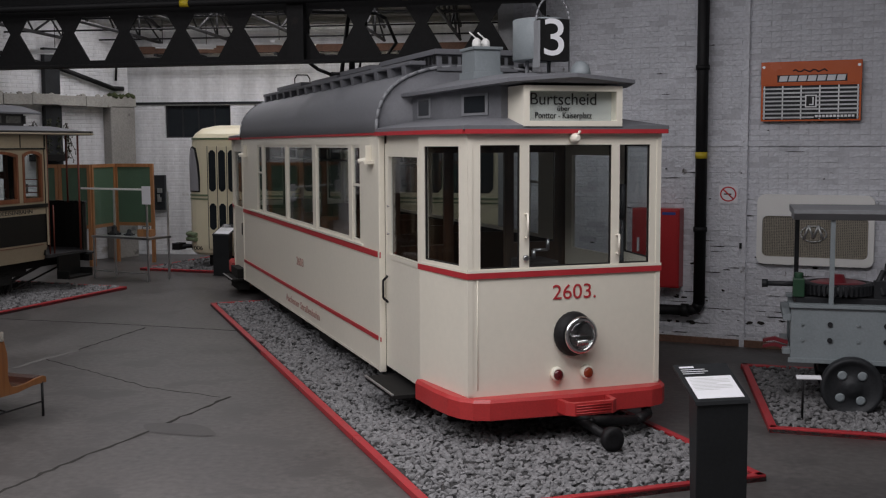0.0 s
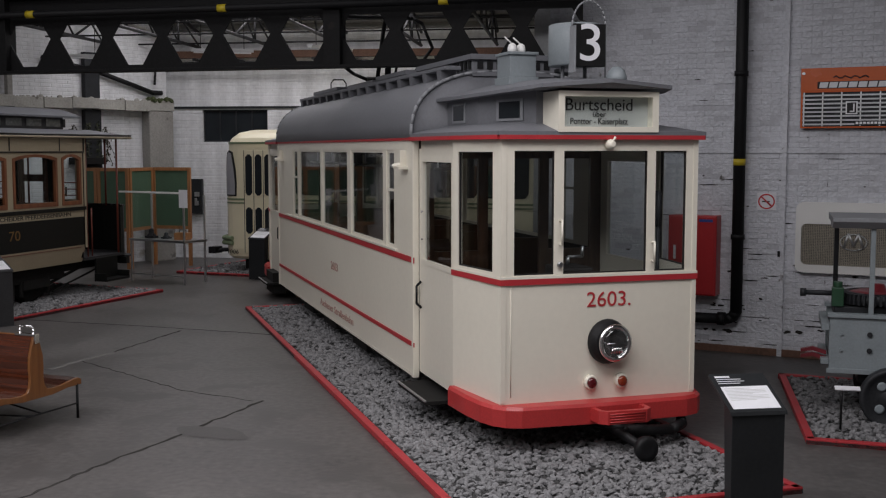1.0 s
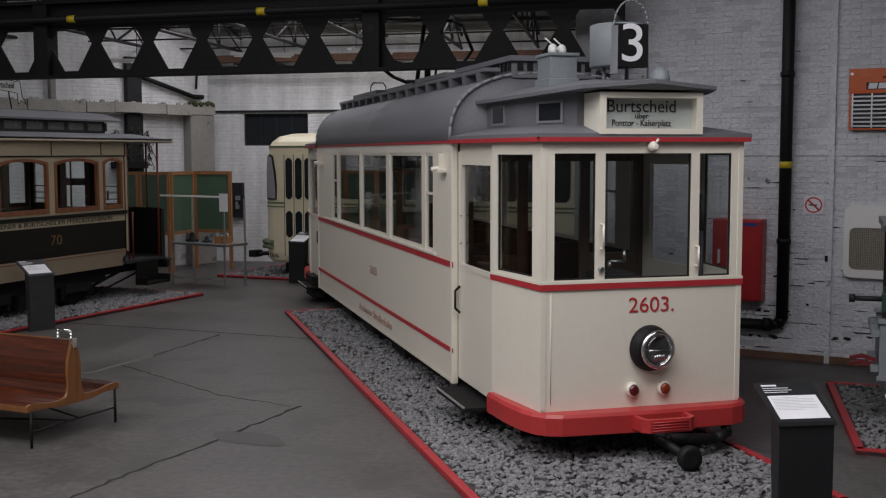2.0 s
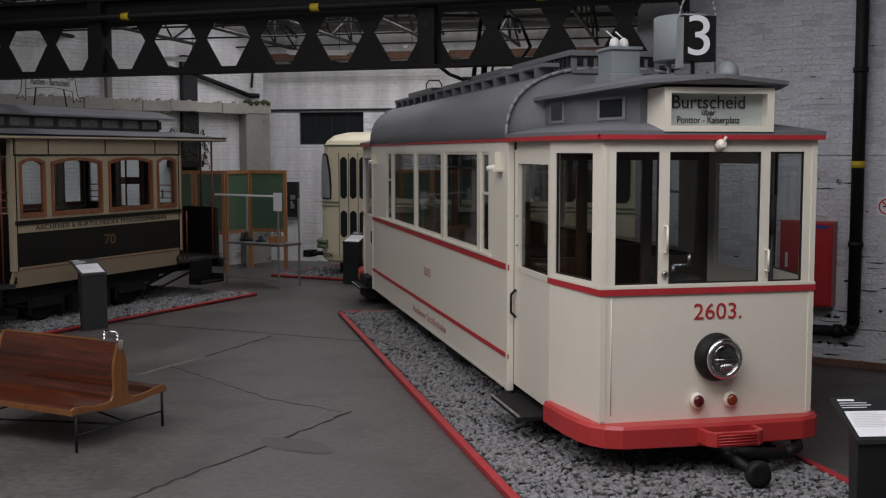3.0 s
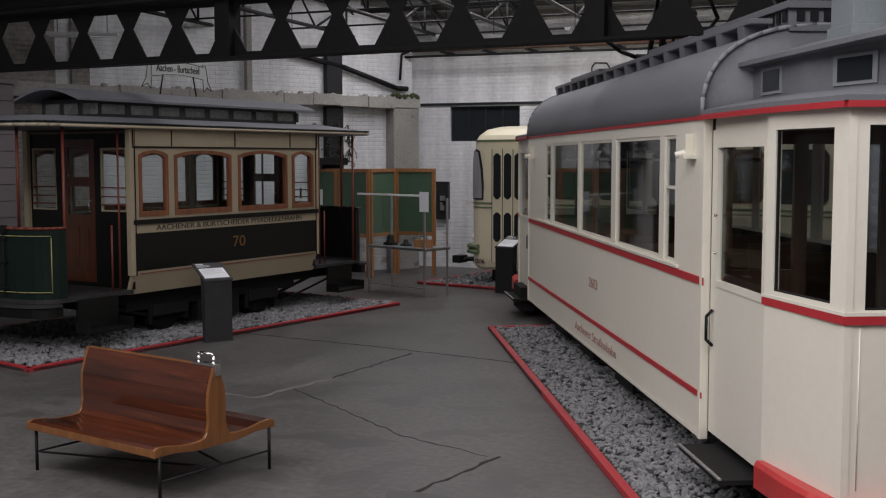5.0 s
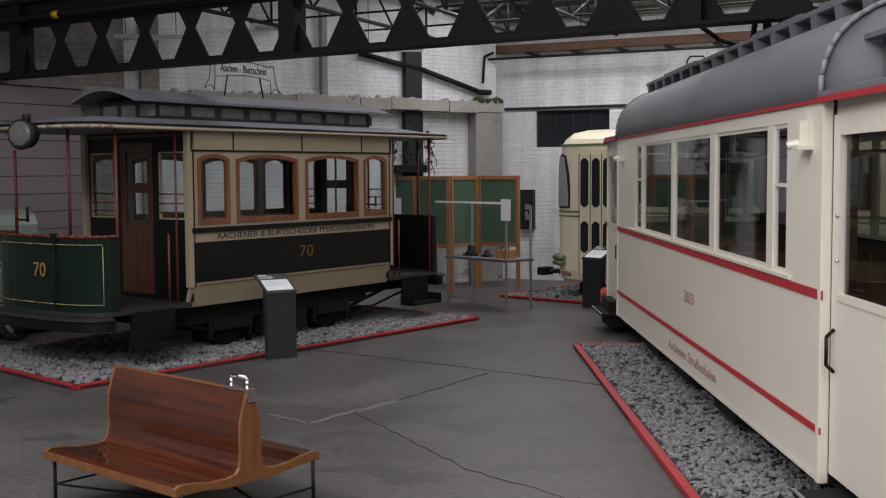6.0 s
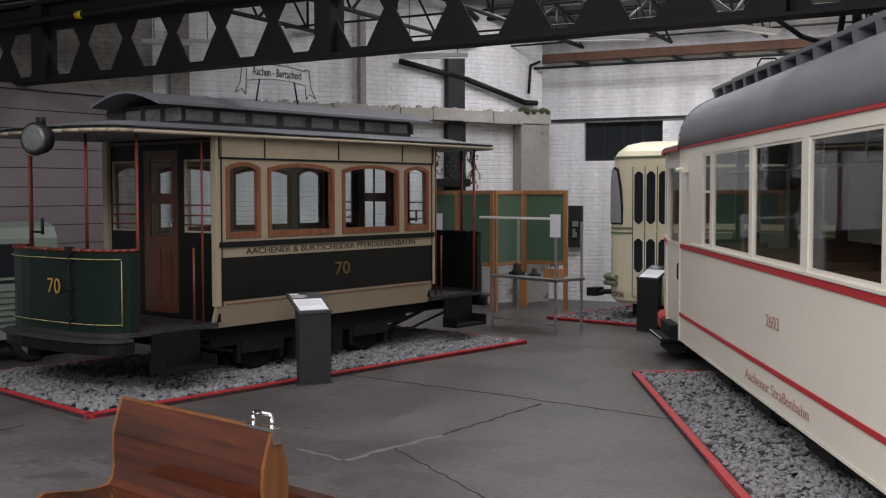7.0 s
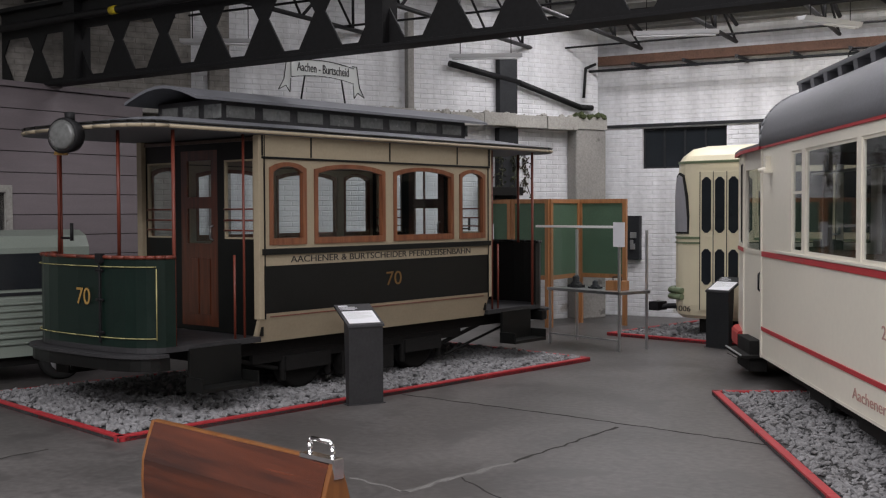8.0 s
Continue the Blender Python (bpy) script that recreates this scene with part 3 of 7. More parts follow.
# roof trusses and purlins
for x in (-14.2, -12.3, -10.4, -8.5, -6.6, -4.7, -2.8, -0.9, 1.0):
    b = bm_new()
    lo = [(x, 13.6 + i * 1.6, 5.45) for i in range(8)]
    hi = [(x, 13.6 + i * 1.6, 8.1 + SL * (i * 1.6 + 0.4)) for i in range(8)]
    rod(b, lo[0], lo[-1], 0.04, 6)
    rod(b, hi[0], hi[-1], 0.045, 6)
    for i in range(7):
        rod(b, lo[i], hi[i + 1] if i % 2 else hi[i], 0.028, 5)
        rod(b, lo[i + 1], hi[i], 0.024, 5)
    ob = part("roof_truss", b, "black", None, "black steel roof truss of thin angle bars", kind="structure")
b = bm_new()
for i in range(6):
    y = 14.6 + i * 2.3
    rod(b, (-17, y, 8.15 + SL * (y - 13.2)), (8, y, 8.15 + SL * (y - 13.2)), 0.05, 6)
    rod(b, (-17, y + 0.9, 5.5), (6, y - 0.4, 5.5), 0.022, 5)
structure("purlins", b, "black", "black steel purlins and tie rods")
b = bm_new()
bx(b, -1.0, 13, -0.28, -0.05, 5.32, 5.5)
structure("wall_beam", b, "rust", "rust-brown steel beam under the eaves", FW, 0.01)
b = bm_new()
for i in range(9):
    bx(b, 0.3 + i * 1.1, 0.36 + i * 1.1, -0.9, -0.02, 5.2, 5.26)
rod(b, (-0.8, -0.6, 5.16), (11, -0.6, 5.16), 0.03, 6)
structure("wall_brackets", b, "machined", "dark wall brackets carrying a pipe", FW)

# castellated girder
ga = math.degrees(math.atan2(14.9 - 12.56, -15.5 - 1.05))
GM = pose(1.12, 12.75, 0, 0, 0, ga)
LEN, PITCH = 24.0, 0.945
b = bm_new()
holes = []
for i in range(25):
    c = 0.40 + i * PITCH
    holes.append([(c - 0.13, 4.19), (c + 0.13, 4.19), (c + 0.39, 4.62), (c + 0.24, 4.86), (c - 0.24, 4.86), (c - 0.39, 4.62)])
plate(b, rect(0, LEN, 4.12, 5.25), holes, -0.012, 0.012, "y")
girder = structure("girder", b, "girder", "black riveted girder with hexagonal openings", GM)
b = bm_new()
bx(b, 0, LEN, -0.16, 0.16, 4.08, 4.12)
bx(b, 0, LEN, -0.16, 0.16, 5.25, 5.31)
bx(b, 0, LEN, -0.10, -0.012, 4.12, 4.17)
for x in (3.71, 9.38, 15.05, 20.72):
    bx(b, x - 0.13, x + 0.13, -0.14, 0.14, 4.12, 5.25)
part("flange", b, "girder", girder, "black flanges", 0.004, "structure")
b = bm_new()
rod(b, (0, 0.22, 4.99), (LEN, 0.22, 4.99), 0.055, 10)
rod(b, (0, 0.34, 5.62), (LEN, 0.34, 5.62), 0.16, 12)
pp = structure("ceiling_pipe", b, "black", "black pipes along the girder with yellow tags", GM)
b = bm_new()
for x in (1.9, 5.35, 8.65, 13.85):
    rod(b, (x, 0.22, 4.99), (x + 0.14, 0.22, 4.99), 0.059, 10)
part("tag", b, "yellow", pp, "yellow marker tape", kind="structure")


# strip lamps under the roof
def strip_lamp(x, y, z, rz):
    t = thing("strip_lamp", pose(x, y, z, 0, 0, rz), "unlit white fluorescent strip lamp hung below the roof", "lamp", "strip lamps")
    b = bm_new()
    prism(b, [(-0.09, 0.06), (-0.05, 0.0), (0.05, 0.0), (0.09, 0.06)], -0.65, 0.65, "x")
    part("housing", b, "tube", t, bevel=0.004)
    for s in (-0.03, 0.03):
        b = bm_new()
        rod(b, (-0.6, s, -0.02), (0.6, s, -0.02), 0.013, 8)
        part("tube", b, "tube", t)
    for s in (-0.45, 0.45):
        b = bm_new()
        rod(b, (s, 0, 0.06), (s, 0, 8.34 + SL * (y - 13.2) - z), 0.008, 5)
        part("hanger", b, "black", t)


strip_lamp(-10.1, 20.9, 4.92, 25)
strip_lamp(-6.4, 20.0, 4.92, 18)
strip_lamp(-4.2, 20.6, 5.0, 60)
strip_lamp(-13.2, 17.4, 4.95, 30)


# ---- gravel beds with red kerbs ----
def kerb_run(parent, p, q, w=0.08, h=0.06):
    """A painted timber kerb from p to q."""
    p, q = Vector((*p, 0)), Vector((*q, 0))
    d = q - p
    n = max(1, round(d.length / 2.4))
    for i in range(n):
        b = bm_new()
        L = d.length / n
        bx(b, 0.002, L - 0.002, 0, w, 0, h)
        ob = part("kerb", b, "kerbred", parent, bevel=0.006)
        ob.matrix_basis = Matrix.Translation(p + d * (i / n)) @ Matrix.Rotation(math.atan2(d.y, d.x), 4, "Z")


def scatter(corners, count, seed, keep=None):
    rs = np.random.RandomState(seed)
    c = np.array(corners)
    a, b = rs.uniform(0, 1, (2, count, 1))
    ma, mb = 0.11 / np.linalg.norm(c[1] - c[0]), 0.11 / np.linalg.norm(c[3] - c[0])
    a, b = ma + a * (1 - 2 * ma), mb + b * (1 - 2 * mb)
    p = (c[0] * (1 - a) + c[1] * a) * (1 - b) + (c[3] * (1 - a) + c[2] * a) * b
    return p if keep is None else p[[keep(q) for q in p]]


def bed(name, corners, open_edges, label, count, seed, size, keep=None):
    t = thing(name, Matrix(), label, "gravel bed")
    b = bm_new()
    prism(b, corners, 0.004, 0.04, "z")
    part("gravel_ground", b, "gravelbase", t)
    k = len(corners)
    for i in range(k):
        if i not in open_edges:
            kerb_run(t, corners[i], corners[(i + 1) % k])
    stones("gravel", t, scatter(corners, count, seed, keep), 0.04, size, "gravel", seed, "loose grey crushed stones")
    return t


T26 = pose(-0.74, 8.86, 0, 0, 0, 24.0)
BODY26 = T26 @ Matrix.Diagonal((0.946, 1.174, 1.007, 1))


def l26(x, y):
    p = T26 @ Vector((x, y, 0))
    return (p.x, p.y)


bed("gravel_bed", [l26(-0.76, -4.08), l26(2.22, -4.08), l26(2.3, 8.3), l26(-0.79, 8.25)], (), "grey crushed stone bed with red kerbs under the tram", 17500, 3, 0.033,
    lambda p: (T26.inverted() @ Vector((p[0], p[1], 0))).y < 3.5 or p[0] < 5 and random.random() < 0.7)
bed("gravel_bed", [(-9.16, 10.78), (-7.17, 18.29), (-10.1, 19.2), (-12.58, 11.95)], (), "grey crushed stone bed with red kerbs under the horse tram", 9000, 5, 0.04)
bed("gravel_bed", [(-8.1, 21.63), (2.6, 18.6), (3.4, 21.65), (-7.2, 24.6)], (1, 2), "bed of grey crushed stone edged with red kerbs", 5000, 7, 0.045)
bed("gravel_bed", [(3.3, 7.68), (8.2, 6.55), (8.8, 9.6), (3.61, 10.98)], (1,), "grey crushed stone bed with red kerbs under the machine", 6500, 9, 0.032)

# ---- electric tram 2603 ----
W26 = 2.48
tram = thing("tram", BODY26, "cream electric tram with red lines, grey roof and route number box", "tram")


def mirror_x(pts):
    return [(W26 - x, y) for x, y in pts]


def side_plate(x0, x1, holes, y0, y1, z0, z1):
    b = bm_new()
    plate(b, rect(y0, y1, z0, z1), holes, x0, x1, "x")
    return b


BODY = 7.9
WIN = [(0.72, 1.03), (1.17, 2.68), (2.86, 4.36), (4.48, 6.06), (6.18, 6.58)]
for sx, nm in ((0.0, "side_panel"), (W26 - 0.05, "side_panel")):
    b = side_plate(sx, sx + 0.05, [rect(a, c, 1.71, 2.84) for a, c in WIN], 0.0, BODY, 0.33, 2.96)
    part(nm, b, "cream", tram, "cream painted side with window openings")
    out = -1 if sx == 0 else 1
    xa, xb = (sx - 0.014, sx - 0.001) if sx == 0 else (sx + 0.051, sx + 0.064)
    for z0, z1, n2 in ((1.60, 1.665, "red_line"), (0.665, 0.715, "red_line")):
        b = bm_new()
        bx(b, xa, xb, -0.02, BODY + 0.02, z0, z1)
        part(n2, b, "darkred", tram, "dark red moulding", 0.003)
    b = bm_new()
    bx(b, xa - 0.01 * (out < 0), xb + 0.01 * (out > 0), 0.6, 7.2, 1.672, 1.70)
    part("sill", b, "cream2", tram, bevel=0.003)
    b = bm_new()
    bx(b, xa + 0.004, xb - 0.004, 0.0, BODY, 0.33, 0.36)
    part("skirt_edge", b, "cream2", tram)
    for i, (a, c) in enumerate(WIN):
        w = part("window", (lambda q: (plate(q, rect(a, c, 1.71, 2.84), [rect(a + 0.028, c - 0.028, 1.738, 2.81)], sx + 0.012, sx + 0.04, "x"), q)[1])(bm_new()), "cream2", tram)
        b = bm_new()
        bx(b, sx + 0.022, sx + 0.028, a + 0.02, c - 0.02, 1.73, 2.82)
        glass("pane", b, w)
        if i in (0, 4):
            b = bm_new()
            bx(b, sx + 0.01, sx + 0.034, a, c, 2.36, 2.39)
            part("bar", b, "cream2", w)
# panel seams and corner posts
for x in (-0.018, W26 - 0.062):
    for u in (-0.012, BODY - 0.05):
        b = bm_new()
        bx(b, x, x + 0.08, u, u + 0.062, 0.32, 2.96)
        part("corner_post", b, "cream", tram, bevel=0.012)


def vestibule(flip):
    """One end platform; flip mirrors it to the other end."""
    def P(x, y):
        return (W26 - x, BODY - y) if flip else (x, y)

    def quad(name, p, q, z0, z1, holes, mat, thick=0.05, label="", panes=True, frame=True):
        """An upright panel from p to q in plan, with openings (start, end, bottom, top) along it."""
        p, q = Vector((*P(*p), 0)), Vector((*P(*q), 0))
        d = q - p
        m = Matrix.Translation(p) @ Matrix.Rotation(math.atan2(d.y, d.x), 4, "Z")
        b = bm_new()
        plate(b, rect(0, d.length, z0, z1), [rect(*h) for h in holes], 0, thick, "y")
        ob = part(name, b, mat, tram, label)
        ob.matrix_basis = m
        for h in holes:
            if frame:
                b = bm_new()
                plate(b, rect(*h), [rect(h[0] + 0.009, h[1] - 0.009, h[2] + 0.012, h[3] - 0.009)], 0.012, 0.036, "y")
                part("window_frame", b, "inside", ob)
            if panes:
                b = bm_new()
                bx(b, h[0] + 0.01, h[1] - 0.01, 0.022, 0.028, h[2] + 0.01, h[3] - 0.01)
                glass("pane", b, ob)
        return ob, m, d.length

    # front, two angled cheeks, doors
    fr, fm, L = quad("front", (0.18, -1.98), (2.30, -1.98), 0.49, 2.97, [(0.13, 0.55, 1.70, 2.84), (0.65, 1.56, 1.70, 2.84), (1.65, 2.0, 1.70, 2.84)], "cream", 0.05, "cream painted front with three windows")
    for px, qx in (((0.03, -1.12), (0.18, -1.98)), ((2.30, -1.98), (2.45, -1.12))):
        ob, m, L2 = quad("cheek", px, qx, 0.46, 2.97, [(0.10, 0.72, 1.72, 2.83)] if px[0] < 1 else [(0.15, 0.77, 1.72, 2.83)], "cream", 0.05)
    for px, qx in (((0.06, -0.02), (0.05, -1.12)), ((2.43, -1.12), (2.42, -0.02))):
        ob, m, L3 = quad("door", px, qx, 0.40, 2.86, [(0.13, 1.02, 1.66, 2.72)] if px[0] < 1 else [(0.07, 0.96, 1.66, 2.72)], "cream2", 0.04, "cream folding door with tall pane and black grip", frame=False)
        b = bm_new()
        xo = 0.0 if px[0] < 1 else -0.06
        plate(b, rect(0.09 + xo, 1.06 + xo, 1.61, 2.77), [rect(0.13 + xo, 1.02 + xo, 1.66, 2.72)], -0.008, 0.0, "y")
        part("moulding", b, "cream2", ob)
        b = bm_new()
        x = 0.07 if px[0] < 1 else 0.98
        pipe(b, [(x, -0.005, 1.12), (x, -0.06, 1.17), (x, -0.06, 1.36), (x, -0.005, 1.41)], 0.014, 8)
        part("grip", b, "black", ob, "black door grip")
        b = bm_new()
        for z in (1.88, 2.18):
            rod(b, (x + 0.05, 0, z), (x + 0.05, -0.025, z), 0.012, 8)
        part("hinge", b, "chrome", ob)
        b = bm_new()
        bx(b, 0.0, 1.10, 0.02, 0.05, 2.86, 2.97)
        part("lintel", b, "cream", ob)
    # angle strips at the corners of the front
    for k in (0, 1):
        strip = [(0.166, -1.93), (0.174, -1.986), (0.225, -1.986), (0.225, -1.97), (0.19, -1.97), (0.182, -1.93)]
        b = bm_new()
        prism(b, [P(W26 - x, y) if k else P(x, y) for x, y in strip], 0.52, 2.95, "z")
        part("corner_post", b, "cream", tram)
    plan = [(0.03, -1.10), (0.17, -1.985), (2.31, -1.985), (2.45, -1.10)]
    for z0, z1, grow, mat, nm in ((1.612, 1.665, 0.010, "darkred", "red_line"), (1.667, 1.69, 0.008, "cream", "sill"), (2.945, 2.985, 0.03, "darkred", "red_line")):
        b = bm_new()
        pts = plan if nm != "red_line" or z0 < 2 else [(-0.02, 0.02), (-0.0, -1.1), (0.14, -2.0), (2.34, -2.0), (2.48, -1.1), (2.50, 0.02)]
        outer = [Vector(P(*p)) for p in pts]
        c = Vector(P(1.24, -0.9))
        for p, q in zip(outer, outer[1:]):
            d = (q - p).normalized()
            n = Vector((d.y, -d.x))
            if n.dot((p + q) / 2 - c) < 0:
                n = -n
            vs = [p - d * 0.006, q + d * 0.006, q + d * 0.006 + n * grow, p - d * 0.006 + n * grow]
            prism(b, [tuple(v) for v in vs], z0, z1, "z")
        part(nm, b, mat, tram)
    # red bumper that wraps round the front
    b = bm_new()
    ring_o, ring_i = [], []
    for x, y in ((-0.04, -1.16), (-0.015, -1.55), (0.03, -1.82), (0.09, -1.97), (0.19, -2.07), (0.34, -2.12), (1.24, -2.15), (2.14, -2.12), (2.29, -2.07), (2.39, -1.97), (2.45, -1.82), (2.495, -1.55), (2.52, -1.16)):
        ring_o.append((x, y))
    for x, y in ((0.06, -1.16), (0.11, -1.55), (0.15, -1.75), (0.18, -1.86), (0.24, -1.94), (0.36, -1.97), (1.24, -1.97), (2.12, -1.97), (2.24, -1.94), (2.30, -1.86), (2.33, -1.75), (2.37, -1.55), (2.42, -1.16)):
        ring_i.append((x, y))
    loft(b, [[(*P(*o), 0.315), (*P(*o), 0.335), (*P(*o), 0.475), (*P(o[0] * 0.98 + 0.0248, o[1] + 0.015), 0.505), (*P(*n), 0.505), (*P(*n), 0.305), (*P(o[0] * 0.98 + 0.0248, o[1] + 0.015), 0.305)] for o, n in zip(ring_o, ring_i)], smooth=False)
    part("bumper", b, "red", tram, "thick red wrap-round bumper beam")
    # hand rail bracket, lamp, marker lamps, buffer
    fy = -1.98

    def F(x, y, z):
        a, c = P(x, y)
        return (a, c, z)

    b = bm_new()
    s = [(1.05, -2.14), (1.06, -2.28), (1.13, -2.33), (1.55, -2.33), (1.62, -2.28), (1.63, -2.14)]
    si = [(1.10, -2.14), (1.11, -2.26), (1.15, -2.29), (1.53, -2.29), (1.57, -2.26), (1.58, -2.14)]
    for i in range(5):
        prism(b, [P(*s[i]), P(*s[i + 1]), P(*si[i + 1]), P(*si[i])], 0.35, 0.47, "z")
    for k in range(4):
        a, c = P(1.15, -2.333), P(1.53, -2.333)
        rod(b, (*a, 0.37 + 0.025 * k), (*c, 0.37 + 0.025 * k), 0.006, 6)
    part("step_bracket", b, "red", tram, "red ribbed bracket on the bumper")
    up = Matrix.Rotation(math.pi / 2, 4, "X") if not flip else Matrix.Rotation(-math.pi / 2, 4, "X")

    def face(x, z, out=0.0):
        return Matrix.Translation(F(x, fy - out, z)) @ up

    b = bm_new()
    lathe(b, [(0.20, -0.02), (0.215, 0.01), (0.215, 0.03), (0.195, 0.07), (0.165, 0.09), (0.165, 0.10)], face(1.31, 1.05))
    head = part("headlight", b, "black", tram, "round headlight in a deep black shell")
    b = bm_new()
    lathe(b, [(0.165, 0.09), (0.178, 0.105), (0.178, 0.12), (0.15, 0.132), (0.135, 0.125), (0.13, 0.105)], face(1.34, 1.05))
    part("rim", b, "chrome", head, "polished rim")
    b = bm_new()
    lathe(b, [(0.13, 0.105), (0.10, 0.07), (0.05, 0.04), (0.015, 0.035)], face(1.34, 1.05))
    part("reflector", b, "chrome", head)
    b = bm_new()
    lathe(b, [(0.136, 0.122), (0.12, 0.133), (0.07, 0.143), (0.01, 0.147)], face(1.34, 1.05))
    glass("lens", b, head, "lens")
    b = bm_new()
    for k in range(5):
        a = face(1.34, 1.01) @ Vector((-0.06 + 0.03 * k, -0.05, 0.138))
        c = face(1.34, 1.01) @ Vector((-0.04 + 0.02 * k, 0.0, 0.145))
        rod(b, a, c, 0.008, 6)
    rod(b, face(1.34, 1.05) @ Vector((-0.11, 0.0, 0.138)), face(1.34, 1.05) @ Vector((0.11, 0.0, 0.138)), 0.006, 6)
    part("bulb", b, "chrome", head)
    for x, mat in ((1.13, "rubylamp"), (1.465, "amberlamp")):
        b = bm_new()
        lathe(b, [(0.07, 0.0), (0.07, 0.03), (0.06, 0.05), (0.05, 0.045)], face(x, 0.67))
        ml = part("marker_lamp", b, "cream", tram, "small round marker lamp")
        b = bm_new()
        lathe(b, [(0.052, 0.03), (0.05, 0.055), (0.035, 0.065), (0.005, 0.07)], face(x, 0.67))
        part("lens", b, mat, ml, "dark red lens")
    b = bm_new()
    lathe(b, [(0.045, 0.0), (0.05, 0.05), (0.035, 0.09), (0.02, 0.1)], face(1.30, 2.90))
    rod(b, face(1.30, 2.9) @ Vector((0.0, 0.02, 0.08)), face(1.30, 2.9) @ Vector((0.02, 0.07, 0.1)), 0.012)
    part("socket", b, "cream", tram, "cream round cable socket")
    # window grips and lock
    for x, z0, z1 in ((0.79, 1.98, 2.2), (1.80, 1.80, 1.98)):
        b = bm_new()
        pipe(b, [face(x, z0) @ Vector((0, 0, 0)), face(x, z0) @ Vector((0, 0, 0.05)), face(x, z1) @ Vector((0, 0, 0.05)), face(x, z1) @ Vector((0, 0, 0))], 0.011)
        part("grip", b, "cream2", tram)
    b = bm_new()
    lathe(b, [(0.028, 0), (0.028, 0.02), (0.02, 0.03)], face(0.79, 1.79))
    part("lock", b, "steel", tram)
    # panel screws along seams
    b = bm_new()
    rod(b, F(0.28, fy - 0.002, 0.57), F(0.28, fy - 0.002, 1.6), 0.004, 5)
    part("seam", b, "cream2", tram)
    # coupler and stay below the bumper
    b = bm_new()
    pipe(b, [F(2.14, -1.8, 0.33), F(2.14, -2.0, 0.30), F(2.1, -2.1, 0.24), F(1.9, -2.2, 0.22), F(1.4, -2.2, 0.25), F(1.1, -1.8, 0.3)], 0.05)
    part("stay", b, "black", tram)
    b = bm_new()
    rod(b, F(1.24, -1.5, 0.34), F(1.40, -2.5, 0.17), 0.045, 8)
    lathe(b, [(0.05, -0.05), (0.11, 0.0), (0.12, 0.05), (0.1, 0.08), (0.04, 0.06)], Matrix.Translation(F(1.41, -2.5, 0.17)) @ up, 20)
    part("coupler", b, "black", tram, "black coupling buffer")
    # entrance steps
    for x0, x1 in ((-0.24, 0.2), (2.28, 2.72)):
        b = bm_new()
        a, c = P(x0, -0.12), P(x1, -1.02)
        bx(b, min(a[0], c[0]), max(a[0], c[0]), min(a[1], c[1]), max(a[1], c[1]), 0.28, 0.32)
        st = part("step", b, "under", tram, "dark entrance step with bright edge", 0.005)
        b = bm_new()
        e = x0 if x0 < 1 else x1
        o = P(e, 0)[0]
        lo, hi = sorted((P(0, -0.12)[1], P(0, -1.02)[1]))
        k = 0
        while lo + k * 0.03 < hi - 0.02:
            bx(b, o - 0.012, o + 0.012, lo + k * 0.03, lo + k * 0.03 + 0.02, 0.318, 0.332)
            k += 1
        part("edge", b, "alu", st, "ribbed bright metal edge")
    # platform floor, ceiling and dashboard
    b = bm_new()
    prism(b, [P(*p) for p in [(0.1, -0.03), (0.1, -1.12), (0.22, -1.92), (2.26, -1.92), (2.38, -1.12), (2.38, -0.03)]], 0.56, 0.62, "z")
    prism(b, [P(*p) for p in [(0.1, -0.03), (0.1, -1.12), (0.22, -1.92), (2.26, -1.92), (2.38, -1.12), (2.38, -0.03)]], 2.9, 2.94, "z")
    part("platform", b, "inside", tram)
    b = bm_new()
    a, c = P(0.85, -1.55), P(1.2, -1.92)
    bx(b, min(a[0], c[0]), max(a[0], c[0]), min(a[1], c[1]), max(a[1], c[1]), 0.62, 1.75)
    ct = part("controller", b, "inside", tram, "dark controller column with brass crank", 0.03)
    b = bm_new()
    cx, cy = P(1.02, -1.72)
    rod(b, (cx, cy, 1.75), (cx, cy, 1.83), 0.02)
    rod(b, (cx, cy, 1.83), (cx + 0.16, cy, 1.83), 0.014)
    rod(b, (cx + 0.16, cy, 1.83), (cx + 0.16, cy, 1.93), 0.018)
    part("crank", b, "steel", ct)
    b = bm_new()
    cx, cy = P(2.05, -1.7)
    rod(b, (cx, cy, 0.62), (cx, cy, 2.4), 0.02)
    rod(b, (cx, cy, 2.1), (cx, cy, 2.45), 0.03)
    part("brake_column", b, "machined", tram)
    # bulkhead towards the saloon, with its own openings
    b = bm_new()
    y = P(0, 0.02)[1]
    plate(b, rect(0.06, W26 - 0.06, 0.56, 2.94), [rect(0.25, 0.80, 1.72, 2.75), rect(0.92, 1.58, 0.7, 2.75), rect(1.7, 2.25, 1.72, 2.75)], y - 0.02, y + 0.02, "y")
    part("bulkhead", b, "insidewood", tram, "dark varnished bulkhead")
    # low hipped roof over the platform
    b = bm_new()
    low = [(-0.04, 0.03), (-0.02, -1.12), (0.12, -2.03), (2.36, -2.03), (2.50, -1.12), (2.52, 0.03)]
    top = [(0.36, 0.03), (0.36, -1.0), (0.52, -1.7), (1.96, -1.7), (2.12, -1.0), (2.12, 0.03)]
    loft(b, [[(*P(*p), 2.985) for p in low], [(*P(*p), 3.02) for p in low], [(*P(*p), 3.10) for p in top]], smooth=False)
    part("hip_roof", b, "roofgrey", tram, "grey canvas-covered platform roof")
